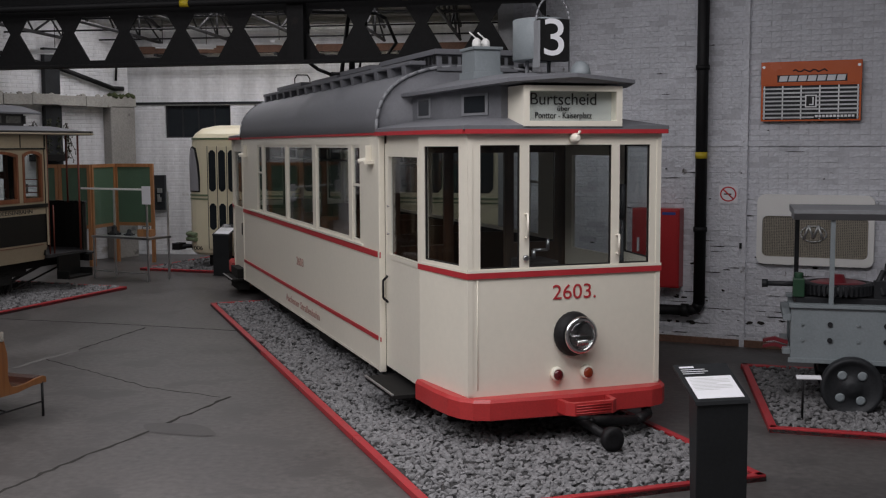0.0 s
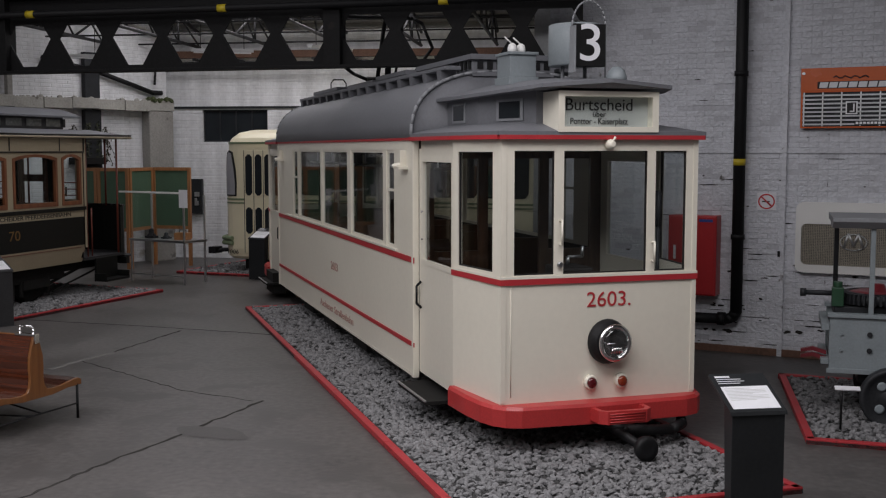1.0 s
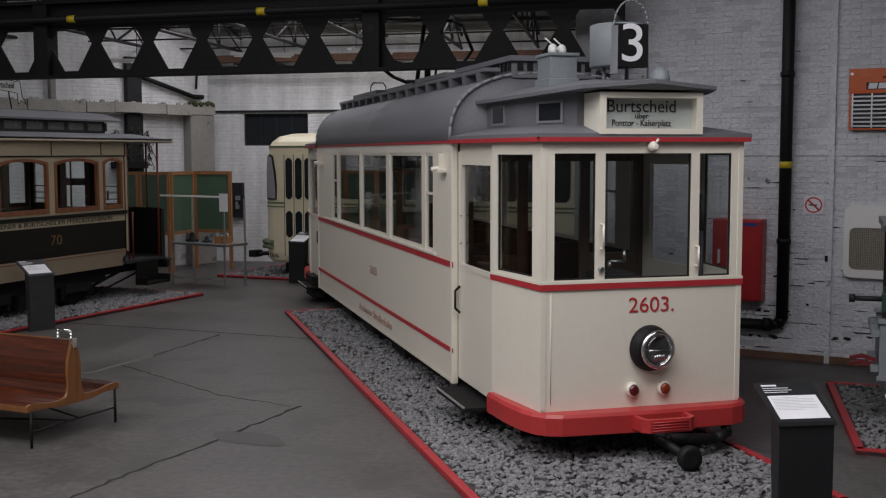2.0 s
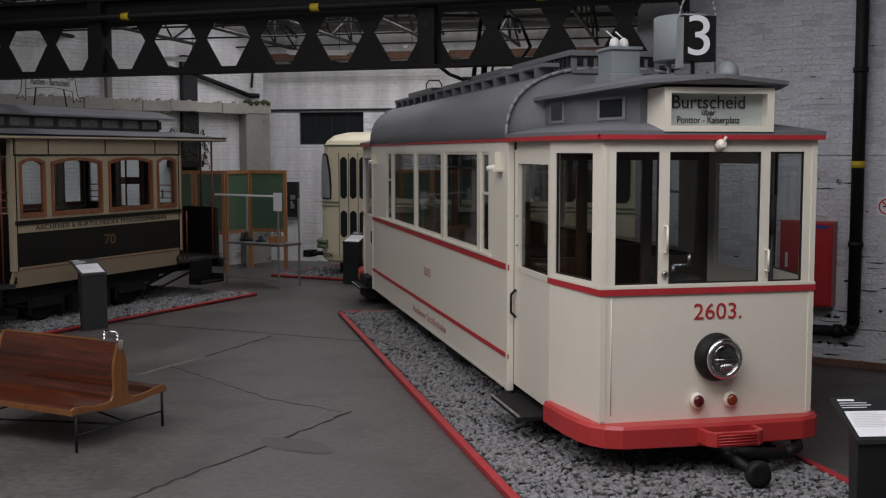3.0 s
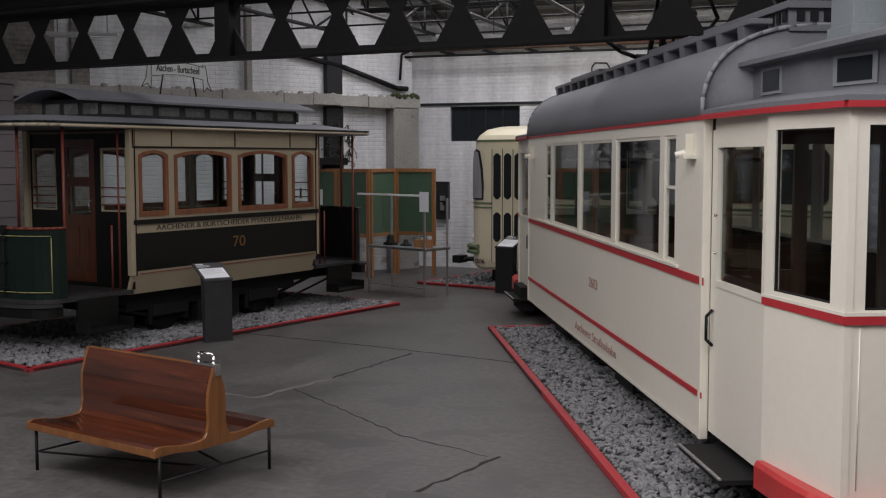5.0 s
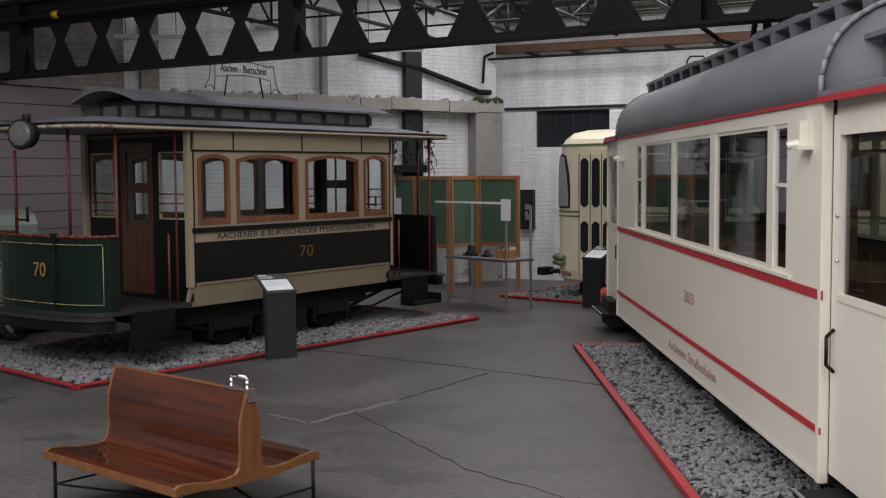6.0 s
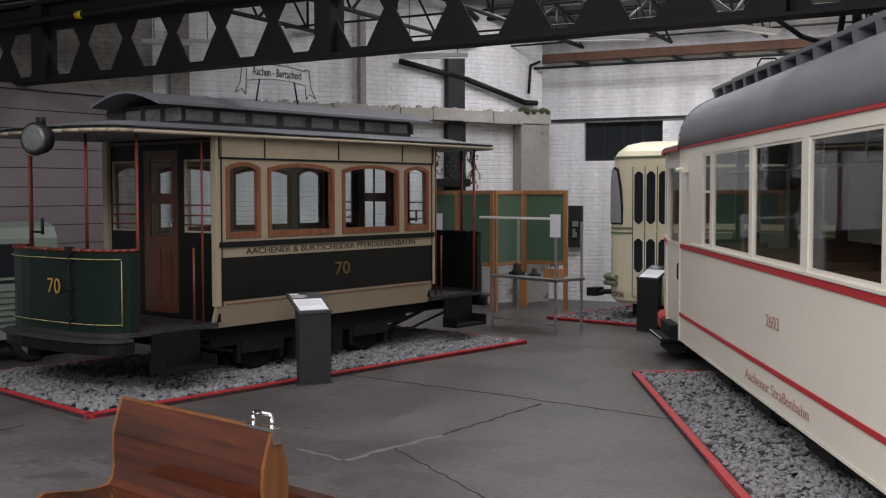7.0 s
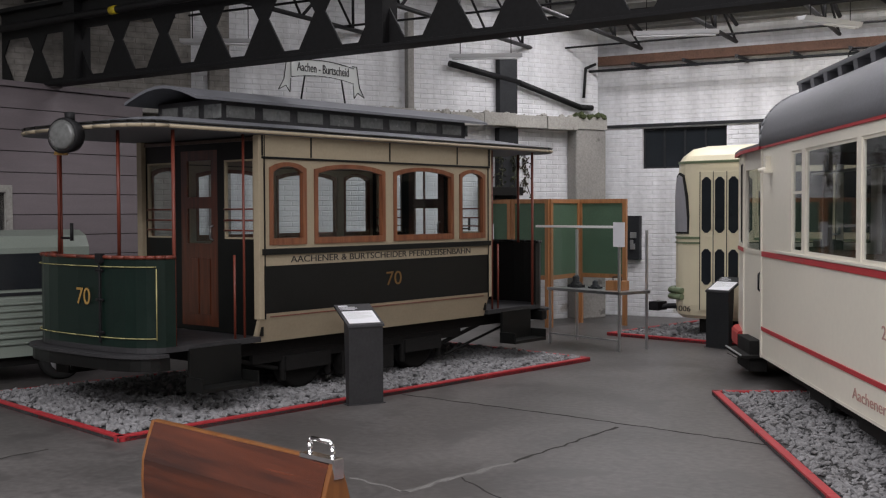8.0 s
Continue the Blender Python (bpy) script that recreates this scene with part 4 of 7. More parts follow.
    # raised middle of the platform roof with small vent windows, and the curved board on top
    b = bm_new()
    mid = [(0.42, 0.1), (0.42, -0.85), (0.66, -1.72), (1.82, -1.72), (2.06, -0.85), (2.06, 0.1)]
    loft(b, [[(*P(*p), 3.06) for p in mid], [(*P(*p), 3.40) for p in mid]], smooth=False)
    mo = part("monitor", b, "roofgrey", tram, "grey raised roof with small vent windows")
    for (xa, ya), (xb, yb) in (((0.42, -0.85), (0.66, -1.72)), ((2.06, -0.85), (1.82, -1.72)), ((0.42, 0.0), (0.42, -0.85)), ((2.06, 0.0), (2.06, -0.85))):
        p, q = Vector((*P(xa, ya), 0)), Vector((*P(xb, yb), 0))
        d = (q - p)
        cen = Vector((*P(1.24, -0.7), 0))
        n = Vector((d.y, -d.x, 0)).normalized()
        if n.dot((p + q) / 2 - cen) < 0:
            n = -n
        for f0, f1 in ((0.18, 0.62),) if d.length < 0.87 else ((0.35, 0.8),):
            a, c = p + d * f0, p + d * f1
            b = bm_new()
            prism(b, [tuple((a + n * 0.012)[:2]), tuple((c + n * 0.012)[:2]), tuple((c - n * 0.02)[:2]), tuple((a - n * 0.02)[:2])], 3.13, 3.34, "z")
            v = part("vent_window", b, "roofpale", mo)
            a, c = p + d * (f0 + 0.05), p + d * (f1 - 0.05)
            b = bm_new()
            prism(b, [tuple((a + n * 0.017)[:2]), tuple((c + n * 0.017)[:2]), tuple((c - n * 0.02)[:2]), tuple((a - n * 0.02)[:2])], 3.155, 3.315, "z")
            part("pane", b, "darkglass", v)
    b = bm_new()
    secs = []
    for x, y in ((0.28, 0.1), (0.30, -0.8), (0.42, -1.75), (0.55, -2.08), (1.24, -2.16), (1.93, -2.08), (2.06, -1.75), (2.18, -0.8), (2.20, 0.1)):
        secs.append((x, y))
    for h0, h1 in ((0.0, 0.035),):
        lo = [(*P(x, y), 3.46 - 0.10 * abs((x - 1.24) / 1.0) ** 2.0) for x, y in secs]
        loft(b, [lo, [(p[0], p[1], p[2] + 0.035) for p in lo], [((p[0] - P(1.24, 0)[0]) * 0.5 + P(1.24, 0)[0], (p[1] - P(0, -0.8)[1]) * 0.6 + P(0, -0.8)[1], 3.53) for p in lo]], smooth=False)
    part("roof_board", b, "roofgrey", tram, "grey curved board over the platform roof")
    # destination box
    b = bm_new()
    y0, y1 = P(0, -1.72)[1], P(0, -2.04)[1]
    plate(b, rect(0.68, 1.76, 3.0, 3.375), [rect(0.745, 1.695, 3.05, 3.325)], min(y0, y1), max(y0, y1), "y")
    db = part("destination_box", b, "cream", tram, "cream destination box behind glass")
    b = bm_new()
    yb = P(0, -1.94)[1]
    bx(b, 0.745, 1.695, yb - 0.006, yb + 0.006, 3.05, 3.325)
    part("blind", b, "signgrey", db, "pale grey destination blind")
    b = bm_new()
    yb = P(0, -2.02)[1]
    bx(b, 0.745, 1.695, yb - 0.003, yb + 0.003, 3.05, 3.325)
    glass("pane", b, db)
    return fm


fm = vestibule(False)
vestibule(True)
UPR = Matrix.Rotation(math.pi / 2, 4, "X")
db = [o for o in tram.children if o.name.startswith("destination_box")][0]
db.matrix_basis = Matrix.Translation((0.055, 0, 0.012))
letters("lettering", "Burtscheid", 0.16, "ink", db, Matrix.Translation((1.16, -1.952, 3.25)) @ UPR, 0.72)
letters("lettering", "über", 0.07, "ink", db, Matrix.Translation((1.16, -1.952, 3.165)) @ UPR, 0.14)
letters("lettering", "Ponttor - Kaiserplatz", 0.085, "ink", db, Matrix.Translation((1.16, -1.952, 3.1)) @ UPR, 0.62)
letters("fleet_number", "2603.", 0.2, "darkred", tram, Matrix.Translation((1.33, -1.984, 1.445)) @ UPR, 0.48)
SIDE = Matrix.Rotation(-math.pi / 2, 4, "Z") @ UPR
letters("fleet_number", "2603", 0.17, "faded", tram, Matrix.Translation((-0.005, 3.62, 1.14)) @ SIDE, 0.40)
letters("lettering", "Aachener Straßenbahn", 0.15, "faded", tram, Matrix.Translation((-0.005, 3.55, 0.50)) @ SIDE, 1.95)

# saloon roof: a curved shell with rounded shoulders
b = bm_new()
half = []
for i in range(25):
    a = math.pi * i / 24
    c, s = math.cos(a), math.sin(a)
    half.append((1.24 - 1.27 * (abs(c) ** 0.75) * (1 if c > 0 else -1), 2.985 + 0.74 * s ** 0.8))
shell = half + [(2.45, 2.95), (0.03, 2.95)]
k = []
for y in (0.02, 0.1, BODY - 0.1, BODY - 0.02):
    k.append([(x, y, z) for x, z in shell])
loft(b, k, smooth=False)
for f in b.faces:
    f.smooth = abs(f.normal.y) < 0.5
roof = part("roof", b, "roofgrey", tram, "dark grey curved saloon roof")
for sx in (-0.022, W26 - 0.012):
    b = bm_new()
    bx(b, sx, sx + 0.034, 0.0, BODY, 2.95, 2.985)
    part("red_line", b, "darkred", tram, bevel=0.005)
for y in (0.0, BODY - 0.03):
    b = bm_new()
    pts = [(x, z) for x, z in half]
    for (x0, z0), (x1, z1) in zip(pts, pts[1:]):
        rod(b, (x0, y + 0.015, z0), (x1, y + 0.015, z1), 0.02, 6)
    part("roof_rim", b, "roofpale", roof, "pale grey rim of the roof")
# roof walkway boards, resistor boxes
for x0 in (0.42, 1.88):
    b = bm_new()
    bx(b, x0, x0 + 0.2, 0.1, 7.8, 3.73, 3.775)
    bd = part("walkway", b, "roofgrey", tram, "grey timber walkway board on the roof", 0.008)
    for i in range(16):
        b = bm_new()
        y = 0.25 + i * 0.49
        prism(b, [(x0 + 0.02, 3.58), (x0 + 0.18, 3.58), (x0 + 0.2, 3.73), (x0 + 0.0, 3.73)], y, y + 0.13, "y")
        part("cleat", b, "roofgrey", bd)
for y0, y1 in ((0.0, 1.8), (2.3, 3.6), (6.0, 7.7)):
    b = bm_new()
    bx(b, 0.72, 1.76, y0, y1, 3.66, 3.84)
    bx(b, 0.68, 1.80, y0 - 0.04, y1 + 0.04, 3.84, 3.90)
    rb = part("resistor_box", b, "roofgrey", tram, "long grey slatted resistor box", 0.006)
    for i in range(int((y1 - y0) / 0.12)):
        b = bm_new()
        bx(b, 0.70, 0.722, y0 + 0.04 + i * 0.12, y0 + 0.1 + i * 0.12, 3.74, 3.83)
        part("slat", b, "black", rb)
    for i in range(8):
        b = bm_new()
        bx(b, 0.78 + i * 0.12, 0.85 + i * 0.12, y0 - 0.012, y0 + 0.002, 3.74, 3.82)
        part("slat", b, "black", rb)
b = bm_new()
pipe(b, [(0.95, 7.4, 3.86), (0.95, 7.4, 4.05), (1.0, 7.4, 4.12), (1.2, 7.4, 4.12), (1.25, 7.4, 4.05), (1.25, 7.4, 3.86)], 0.012)
part("loop", b, "black", tram)
# current collector
b = bm_new()
bx(b, 0.8, 1.7, 4.2, 5.7, 3.66, 3.90)
col = part("collector_base", b, "roofgrey", tram, "grey base with a dark bow collector", 0.01)
b = bm_new()
rod(b, (0.95, 5.0, 3.95), (1.55, 5.0, 3.95), 0.055, 12)
rod(b, (1.0, 4.5, 3.9), (1.0, 5.5, 3.9), 0.025)
rod(b, (1.5, 4.5, 3.9), (1.5, 5.5, 3.9), 0.025)
pipe(b, [(0.98, 5.0, 3.95), (0.75, 5.1, 4.05), (0.5, 5.2, 4.25), (0.3, 5.25, 4.8), (0.33, 5.25, 4.92), (0.45, 5.25, 4.98), (1.85, 5.25, 4.98), (2.0, 5.2, 4.9), (2.15, 5.1, 4.5), (1.8, 5.0, 4.1), (1.52, 5.0, 3.95)], 0.028)
pipe(b, [(1.1, 4.9, 3.95), (1.16, 4.75, 4.7), (1.3, 4.6, 5.6)], 0.035)
pipe(b, [(1.4, 4.9, 3.95), (1.4, 4.5, 4.7), (1.35, 4.3, 5.4)], 0.022)
rod(b, (1.25, 4.8, 3.9), (1.2, 4.62, 4.5), 0.05, 10)
part("bow", b, "black", col)
for x in (1.0, 1.5):
    b = bm_new()
    lathe(b, [(0.05, 0), (0.03, 0.03), (0.055, 0.05), (0.03, 0.08), (0.05, 0.1)], Matrix.Translation((x, 4.4, 3.86)), 12)
    part("insulator", b, "rust", col)
# lightning arrester box, route number drum, bell
b = bm_new()
bx(b, 0.68, 1.02, -1.06, -0.7, 3.5, 3.58)
bx(b, 0.70, 1.0, -1.04, -0.72, 3.58, 3.82)
bx(b, 0.68, 1.02, -1.06, -0.70, 3.80, 3.83)
eb = part("arrester_box", b, "boxgrey", tram, "grey electrical box with two white insulators", 0.006)
for x, y in ((0.79, -0.9), (0.91, -0.86)):
    b = bm_new()
    lathe(b, [(0.045, 0), (0.05, 0.04), (0.04, 0.08), (0.015, 0.1)], Matrix.Translation((x, y, 3.83)), 14)
    rod(b, (x, y, 3.92), (x - 0.08, y + 0.02, 3.99), 0.008)
    part("insulator", b, "white", eb)
b = bm_new()
lathe(b, [(0.25, 3.64), (0.26, 3.65), (0.26, 4.03), (0.25, 4.04)], Matrix.Translation((1.12, -1.42, 0)), 32)
dr = part("route_drum", b, "boxgrey", tram, "grey drum with a black route number plate")
b = bm_new()
bx(b, 0.97, 1.31, -1.70, -1.62, 3.62, 4.02)
part("plate", b, "girder", dr, "black number plate", 0.004)
letters("digit", "3", 0.50, "paper", dr, Matrix.Translation((1.14, -1.703, 3.825)) @ UPR, 0.22)
b = bm_new()
bx(b, 0.955, 0.972, -1.72, -1.6, 3.56, 4.0)
part("bracket", b, "roofpale", dr)
for x in (1.0, 1.25):
    b = bm_new()
    rod(b, (x, -1.4, 3.46), (x, -1.4, 3.65), 0.02)
    part("foot", b, "roofpale", dr)
b = bm_new()
pipe(b, [(0.96 + 0.185 * (1 - math.cos(a)), -1.66, 4.0 + 0.24 * math.sin(a)) for a in [math.pi * i / 14 for i in range(15)]], 0.009)
pipe(b, [(1.33, -1.66, 4.0), (1.33, -1.66, 3.52)], 0.009)
part("hoop", b, "roofpale", dr, "grey wire hoop")
b = bm_new()
for i in range(6):
    rod(b, (1.14, -1.5, 4.0), (1.14 + 0.06 * math.cos(i), -1.5 + 0.05 * math.sin(i), 4.07), 0.012)
part("valve", b, "black", dr)
dr.matrix_basis = Matrix.Translation((0.115, 0, 0.02))
b = bm_new()
lathe(b, [(0.1, 0), (0.1, 0.05), (0.08, 0.11), (0.04, 0.145), (0.01, 0.15)], Matrix.Translation((1.52, -1.75, 3.49)), 20)
part("bell", b, "boxgrey", tram, "grey domed bell")
# horn-like roof lamp at the side wall
for y, sc in ((0.32, 1.0), (7.5, 0.8)):
    b = bm_new()
    bx(b, -0.07, 0.0, y - 0.035, y + 0.035, 2.66, 2.84)
    rod(b, (-0.06, y, 2.68), (-0.14, y + 0.03, 2.66), 0.03, 10)
    bx(b, -0.12, 0.0, y - 0.12, y - 0.02, 2.63, 2.665)
    part("side_lamp", b, "cream2", tram, "small cream side lamp", 0.004)
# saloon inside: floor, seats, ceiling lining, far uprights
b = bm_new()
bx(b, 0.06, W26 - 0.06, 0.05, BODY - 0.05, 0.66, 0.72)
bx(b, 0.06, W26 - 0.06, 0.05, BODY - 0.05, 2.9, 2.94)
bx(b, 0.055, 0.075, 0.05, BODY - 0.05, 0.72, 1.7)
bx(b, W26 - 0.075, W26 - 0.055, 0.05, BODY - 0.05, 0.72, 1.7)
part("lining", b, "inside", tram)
for i in range(6):
    for x0 in (0.1, 1.5):
        b = bm_new()
        y = 0.9 + i * 1.1
        bx(b, x0, x0 + 0.85, y, y + 0.42, 1.08, 1.14)
        prism(b, [(y + 0.36, 1.12), (y + 0.42, 1.12), (y + 0.5, 1.72), (y + 0.45, 1.72)], x0, x0 + 0.85, "x")
        bx(b, x0 + 0.05, x0 + 0.8, y + 0.1, y + 0.34, 0.72, 1.08)
        part("bench_seat", b, "seat", tram, "brown slatted bench seat")
b = bm_new()
for i in range(7):
    rod(b, (0.6, 0.8 + i * 1.05, 2.9), (0.6, 0.8 + i * 1.05, 2.62), 0.012)
rod(b, (0.6, 0.2, 2.62), (0.6, 7.7, 2.62), 0.016)
part("grab_rail", b, "steel", tram)
# running gear, with added plates that keep light from under the car
b = bm_new()
bx(b, 0.35, W26 - 0.35, 1.6, 6.3, 0.28, 0.6)
bx(b, 0.15, W26 - 0.15, -1.6, 9.5, 0.5, 0.56)
for y in (2.2, 3.9, 5.4):
    bx(b, 0.08, 0.4, y, y + 0.7, 0.16, 0.42)
bx(b, 0.3, W26 - 0.3, -1.2, 0.6, 0.3, 0.5)
# upright plates added to block light and darken the ground below
bx(b, 0.3, W26 - 0.3, -1.25, -1.2, 0.07, 0.5)
bx(b, 0.3, W26 - 0.3, 9.1, 9.15, 0.07, 0.5)
bx(b, 0.12, 0.16, 0.9, 7.0, 0.2, 0.5)
bx(b, W26 - 0.16, W26 - 0.12, 0.9, 7.0, 0.2, 0.5)
part("underframe", b, "under", tram, "black underframe", 0.01)
for y in (2.7, 5.2):
    for x in (0.42, 1.92):
        b = bm_new()
        lathe(b, [(0.36, 0), (0.40, 0.01), (0.40, 0.03), (0.37, 0.04), (0.36, 0.1), (0.2, 0.09), (0.12, 0.12), (0.05, 0.12)], Matrix.Translation((x, y, 0.42)) @ Matrix.Rotation(math.pi / 2, 4, "Y"), 28)
        part("wheel", b, "under", tram, "black iron wheel")
b = bm_new()
bx(b, -0.1, 0.14, BODY + 0.2, BODY + 0.9, 0.1, 0.5)
part("life_guard", b, "under", tram, bevel=0.01)


# ---- horse tram 70 ----
T70 = pose(-9.642, 10.739, 0, 0, 0, -11.72) @ Matrix.Diagonal((1.133, 1.07, 0.984, 1))
horse = thing("horse_tram", T70, "old black, green and cream horse tram with arched mahogany windows", "tram")
HW = 2.0
U0, U1 = 2.22, 6.2
HWIN = [(2.33, 2.87), (2.99, 4.15), (4.30, 5.44), (5.56, 6.10)]


def arch(a, c, z0, z1, rise=0.07, n=6):
    """An opening with a slightly arched head."""
    return [(a, z0), (c, z0)] + [(c - (c - a) * i / n, z1 - rise + rise * math.sin(math.pi * i / n) ** 0.7 if 0 < i < n else z1 - rise) for i in range(n + 1)]


for sx in (-0.05, -HW):
    b = bm_new()
    plate(b, rect(U0, U1, 1.80, 2.86), [arch(a, c, 1.85, 2.82) for a, c in HWIN], sx, sx + 0.05, "x")
    part("side_wall", b, "tg_cream", horse, "cream posts between the windows")
    for a, c in HWIN:
        b = bm_new()
        plate(b, arch(a, c, 1.85, 2.82), [arch(a + 0.055, c - 0.055, 1.93, 2.77)], sx + 0.008, sx + 0.062 if sx > -1 else sx + 0.04, "x")
        w = part("window", b, "tg_wood", horse, "arched mahogany window frame")
        b = bm_new()
        bx(b, sx + 0.022, sx + 0.027, a + 0.04, c - 0.04, 1.9, 2.78)
        glass("pane", b, w, "glass")
    o = sx if sx < -1 else sx + 0.05
    e = -1 if sx < -1 else 1
    for z0, z1, mat, nm, gr in ((1.74, 1.81, "tg_black", "sill_rail", 0.03), (1.61, 1.74, "tg_cream", "name_band", 0.004), (1.06, 1.61, "tg_black", "side_panel", 0.0), (2.86, 3.14, "tg_cream", "letter_board", 0.008), (2.85, 2.875, "tg_black", "moulding", 0.016)):
        b = bm_new()
        xa, xb = sorted((o + e * gr, o - e * 0.05))
        bx(b, xa, xb, U0, U1, z0, z1)
        part(nm, b, mat, horse, bevel=0.004)
    b = bm_new()
    xs = [o + e * 0.0, o - e * 0.09, o - e * 0.14, o - e * 0.04]
    prism(b, [(xs[0], 1.06), (xs[1], 0.72), (xs[2], 0.72), (xs[3], 1.06)], U0 - 0.02, U1, "y")
    part("rocker_panel", b, "tg_cream", horse, "cream flared rocker panel with red line")
    b = bm_new()
    for yy, zz in ((1.02, 0.0), (0.77, 0.077)):
        rod(b, (o - e * (zz + 0.008), U0 + 0.12, yy), (o - e * (zz + 0.008), U1 - 0.12, yy), 0.006, 5)
    part("red_line", b, "tg_rail", horse)
    for yy in (U0 + 0.035, U1 - 0.04):
        b = bm_new()
        bx(b, min(o + e * 0.0, o + e * 0.011), max(o, o + e * 0.011), yy, yy + 0.012, 1.0, 3.13)
        part("black_line", b, "tg_black", horse)
    b = bm_new()
    for y in (U0 + 0.0, 2.93, 4.22, 5.50, U1 - 0.02):
        bx(b, o + e * 0.008, o + e * 0.014, y, y + 0.02, 2.88, 3.13)
        part("moulding", b, "tg_black", horse)
        b = bm_new()
    b.free()
    for y in (U0 - 0.04, U1 - 0.03):
        b = bm_new()
        bx(b, min(o, o - e * 0.07) - 0.008, max(o, o - e * 0.07) + 0.008, y, y + 0.07, 1.0, 3.14)
        part("corner_post", b, "tg_cream", horse, bevel=0.008)
TS = Matrix.Rotation(math.pi / 2, 4, "Z") @ UPR
letters("lettering", "AACHENER & BURTSCHEIDER PFERDEEISENBAHN", 0.11, "ink", horse, Matrix.Translation((0.007, 4.21, 1.675)) @ TS, 3.15)
letters("fleet_number", "70", 0.25, "gold_old", horse, Matrix.Translation((0.003, 4.3, 1.36)) @ TS, 0.27)
# end bulkheads with door and barred windows
for y in (U0 + 0.02, U1 - 0.05):
    b = bm_new()
    plate(b, rect(-HW + 0.04, -0.04, 0.8, 3.1), [rect(-1.88, -1.42, 1.92, 2.85), rect(-1.30, -0.70, 0.86, 2.98), rect(-0.58, -0.12, 1.92, 2.85)], y, y + 0.035, "y")
    bh = part("bulkhead", b, "tg_black", horse, "black end wall with gold lined windows")
    for x0, x1 in ((-1.88, -1.42), (-0.58, -0.12)):
        b = bm_new()
        plate(b, rect(x0, x1, 1.92, 2.85), [rect(x0 + 0.02, x1 - 0.02, 1.94, 2.83)], y - 0.008, y + 0.03, "y")
        part("window_frame", b, "tg_cream", bh)
        b = bm_new()
        bx(b, x0 + 0.01, x1 - 0.01, y + 0.015, y + 0.02, 1.93, 2.84)
        glass("pane", b, bh)
        for z in (2.02, 2.14, 2.27):
            b = bm_new()
            rod(b, (x0, y - 0.015, z), (x1, y - 0.015, z), 0.011, 6)
            part("bar", b, "tg_rail", bh)
    b = bm_new()
    plate(b, rect(-1.30, -0.70, 0.86, 2.98), [rect(-1.20, -0.80, 2.42, 2.86), rect(-1.20, -0.80, 1.86, 2.28)], y + 0.0, y + 0.03, "y")
    dr70 = part("door", b, "tg_door", horse, "red-brown panelled sliding door with two panes")
    b = bm_new()
    for x in (-1.17, -0.98):
        bx(b, x, x + 0.16, y - 0.008, y + 0.0, 1.0, 1.68)
    part("panel", b, "tg_door", dr70, bevel=0.006)
    b = bm_new()
    bx(b, -1.2, -0.8, y + 0.012, y + 0.017, 1.86, 2.28)
    bx(b, -1.2, -0.8, y + 0.012, y + 0.017, 2.42, 2.86)
    glass("pane", b, dr70)
    b = bm_new()
    pipe(b, [(-0.76, y - 0.01, 1.9), (-0.76, y - 0.05, 1.92), (-0.76, y - 0.05, 2.06), (-0.76, y - 0.01, 2.08)], 0.01)
    part("handle", b, "steel", dr70)


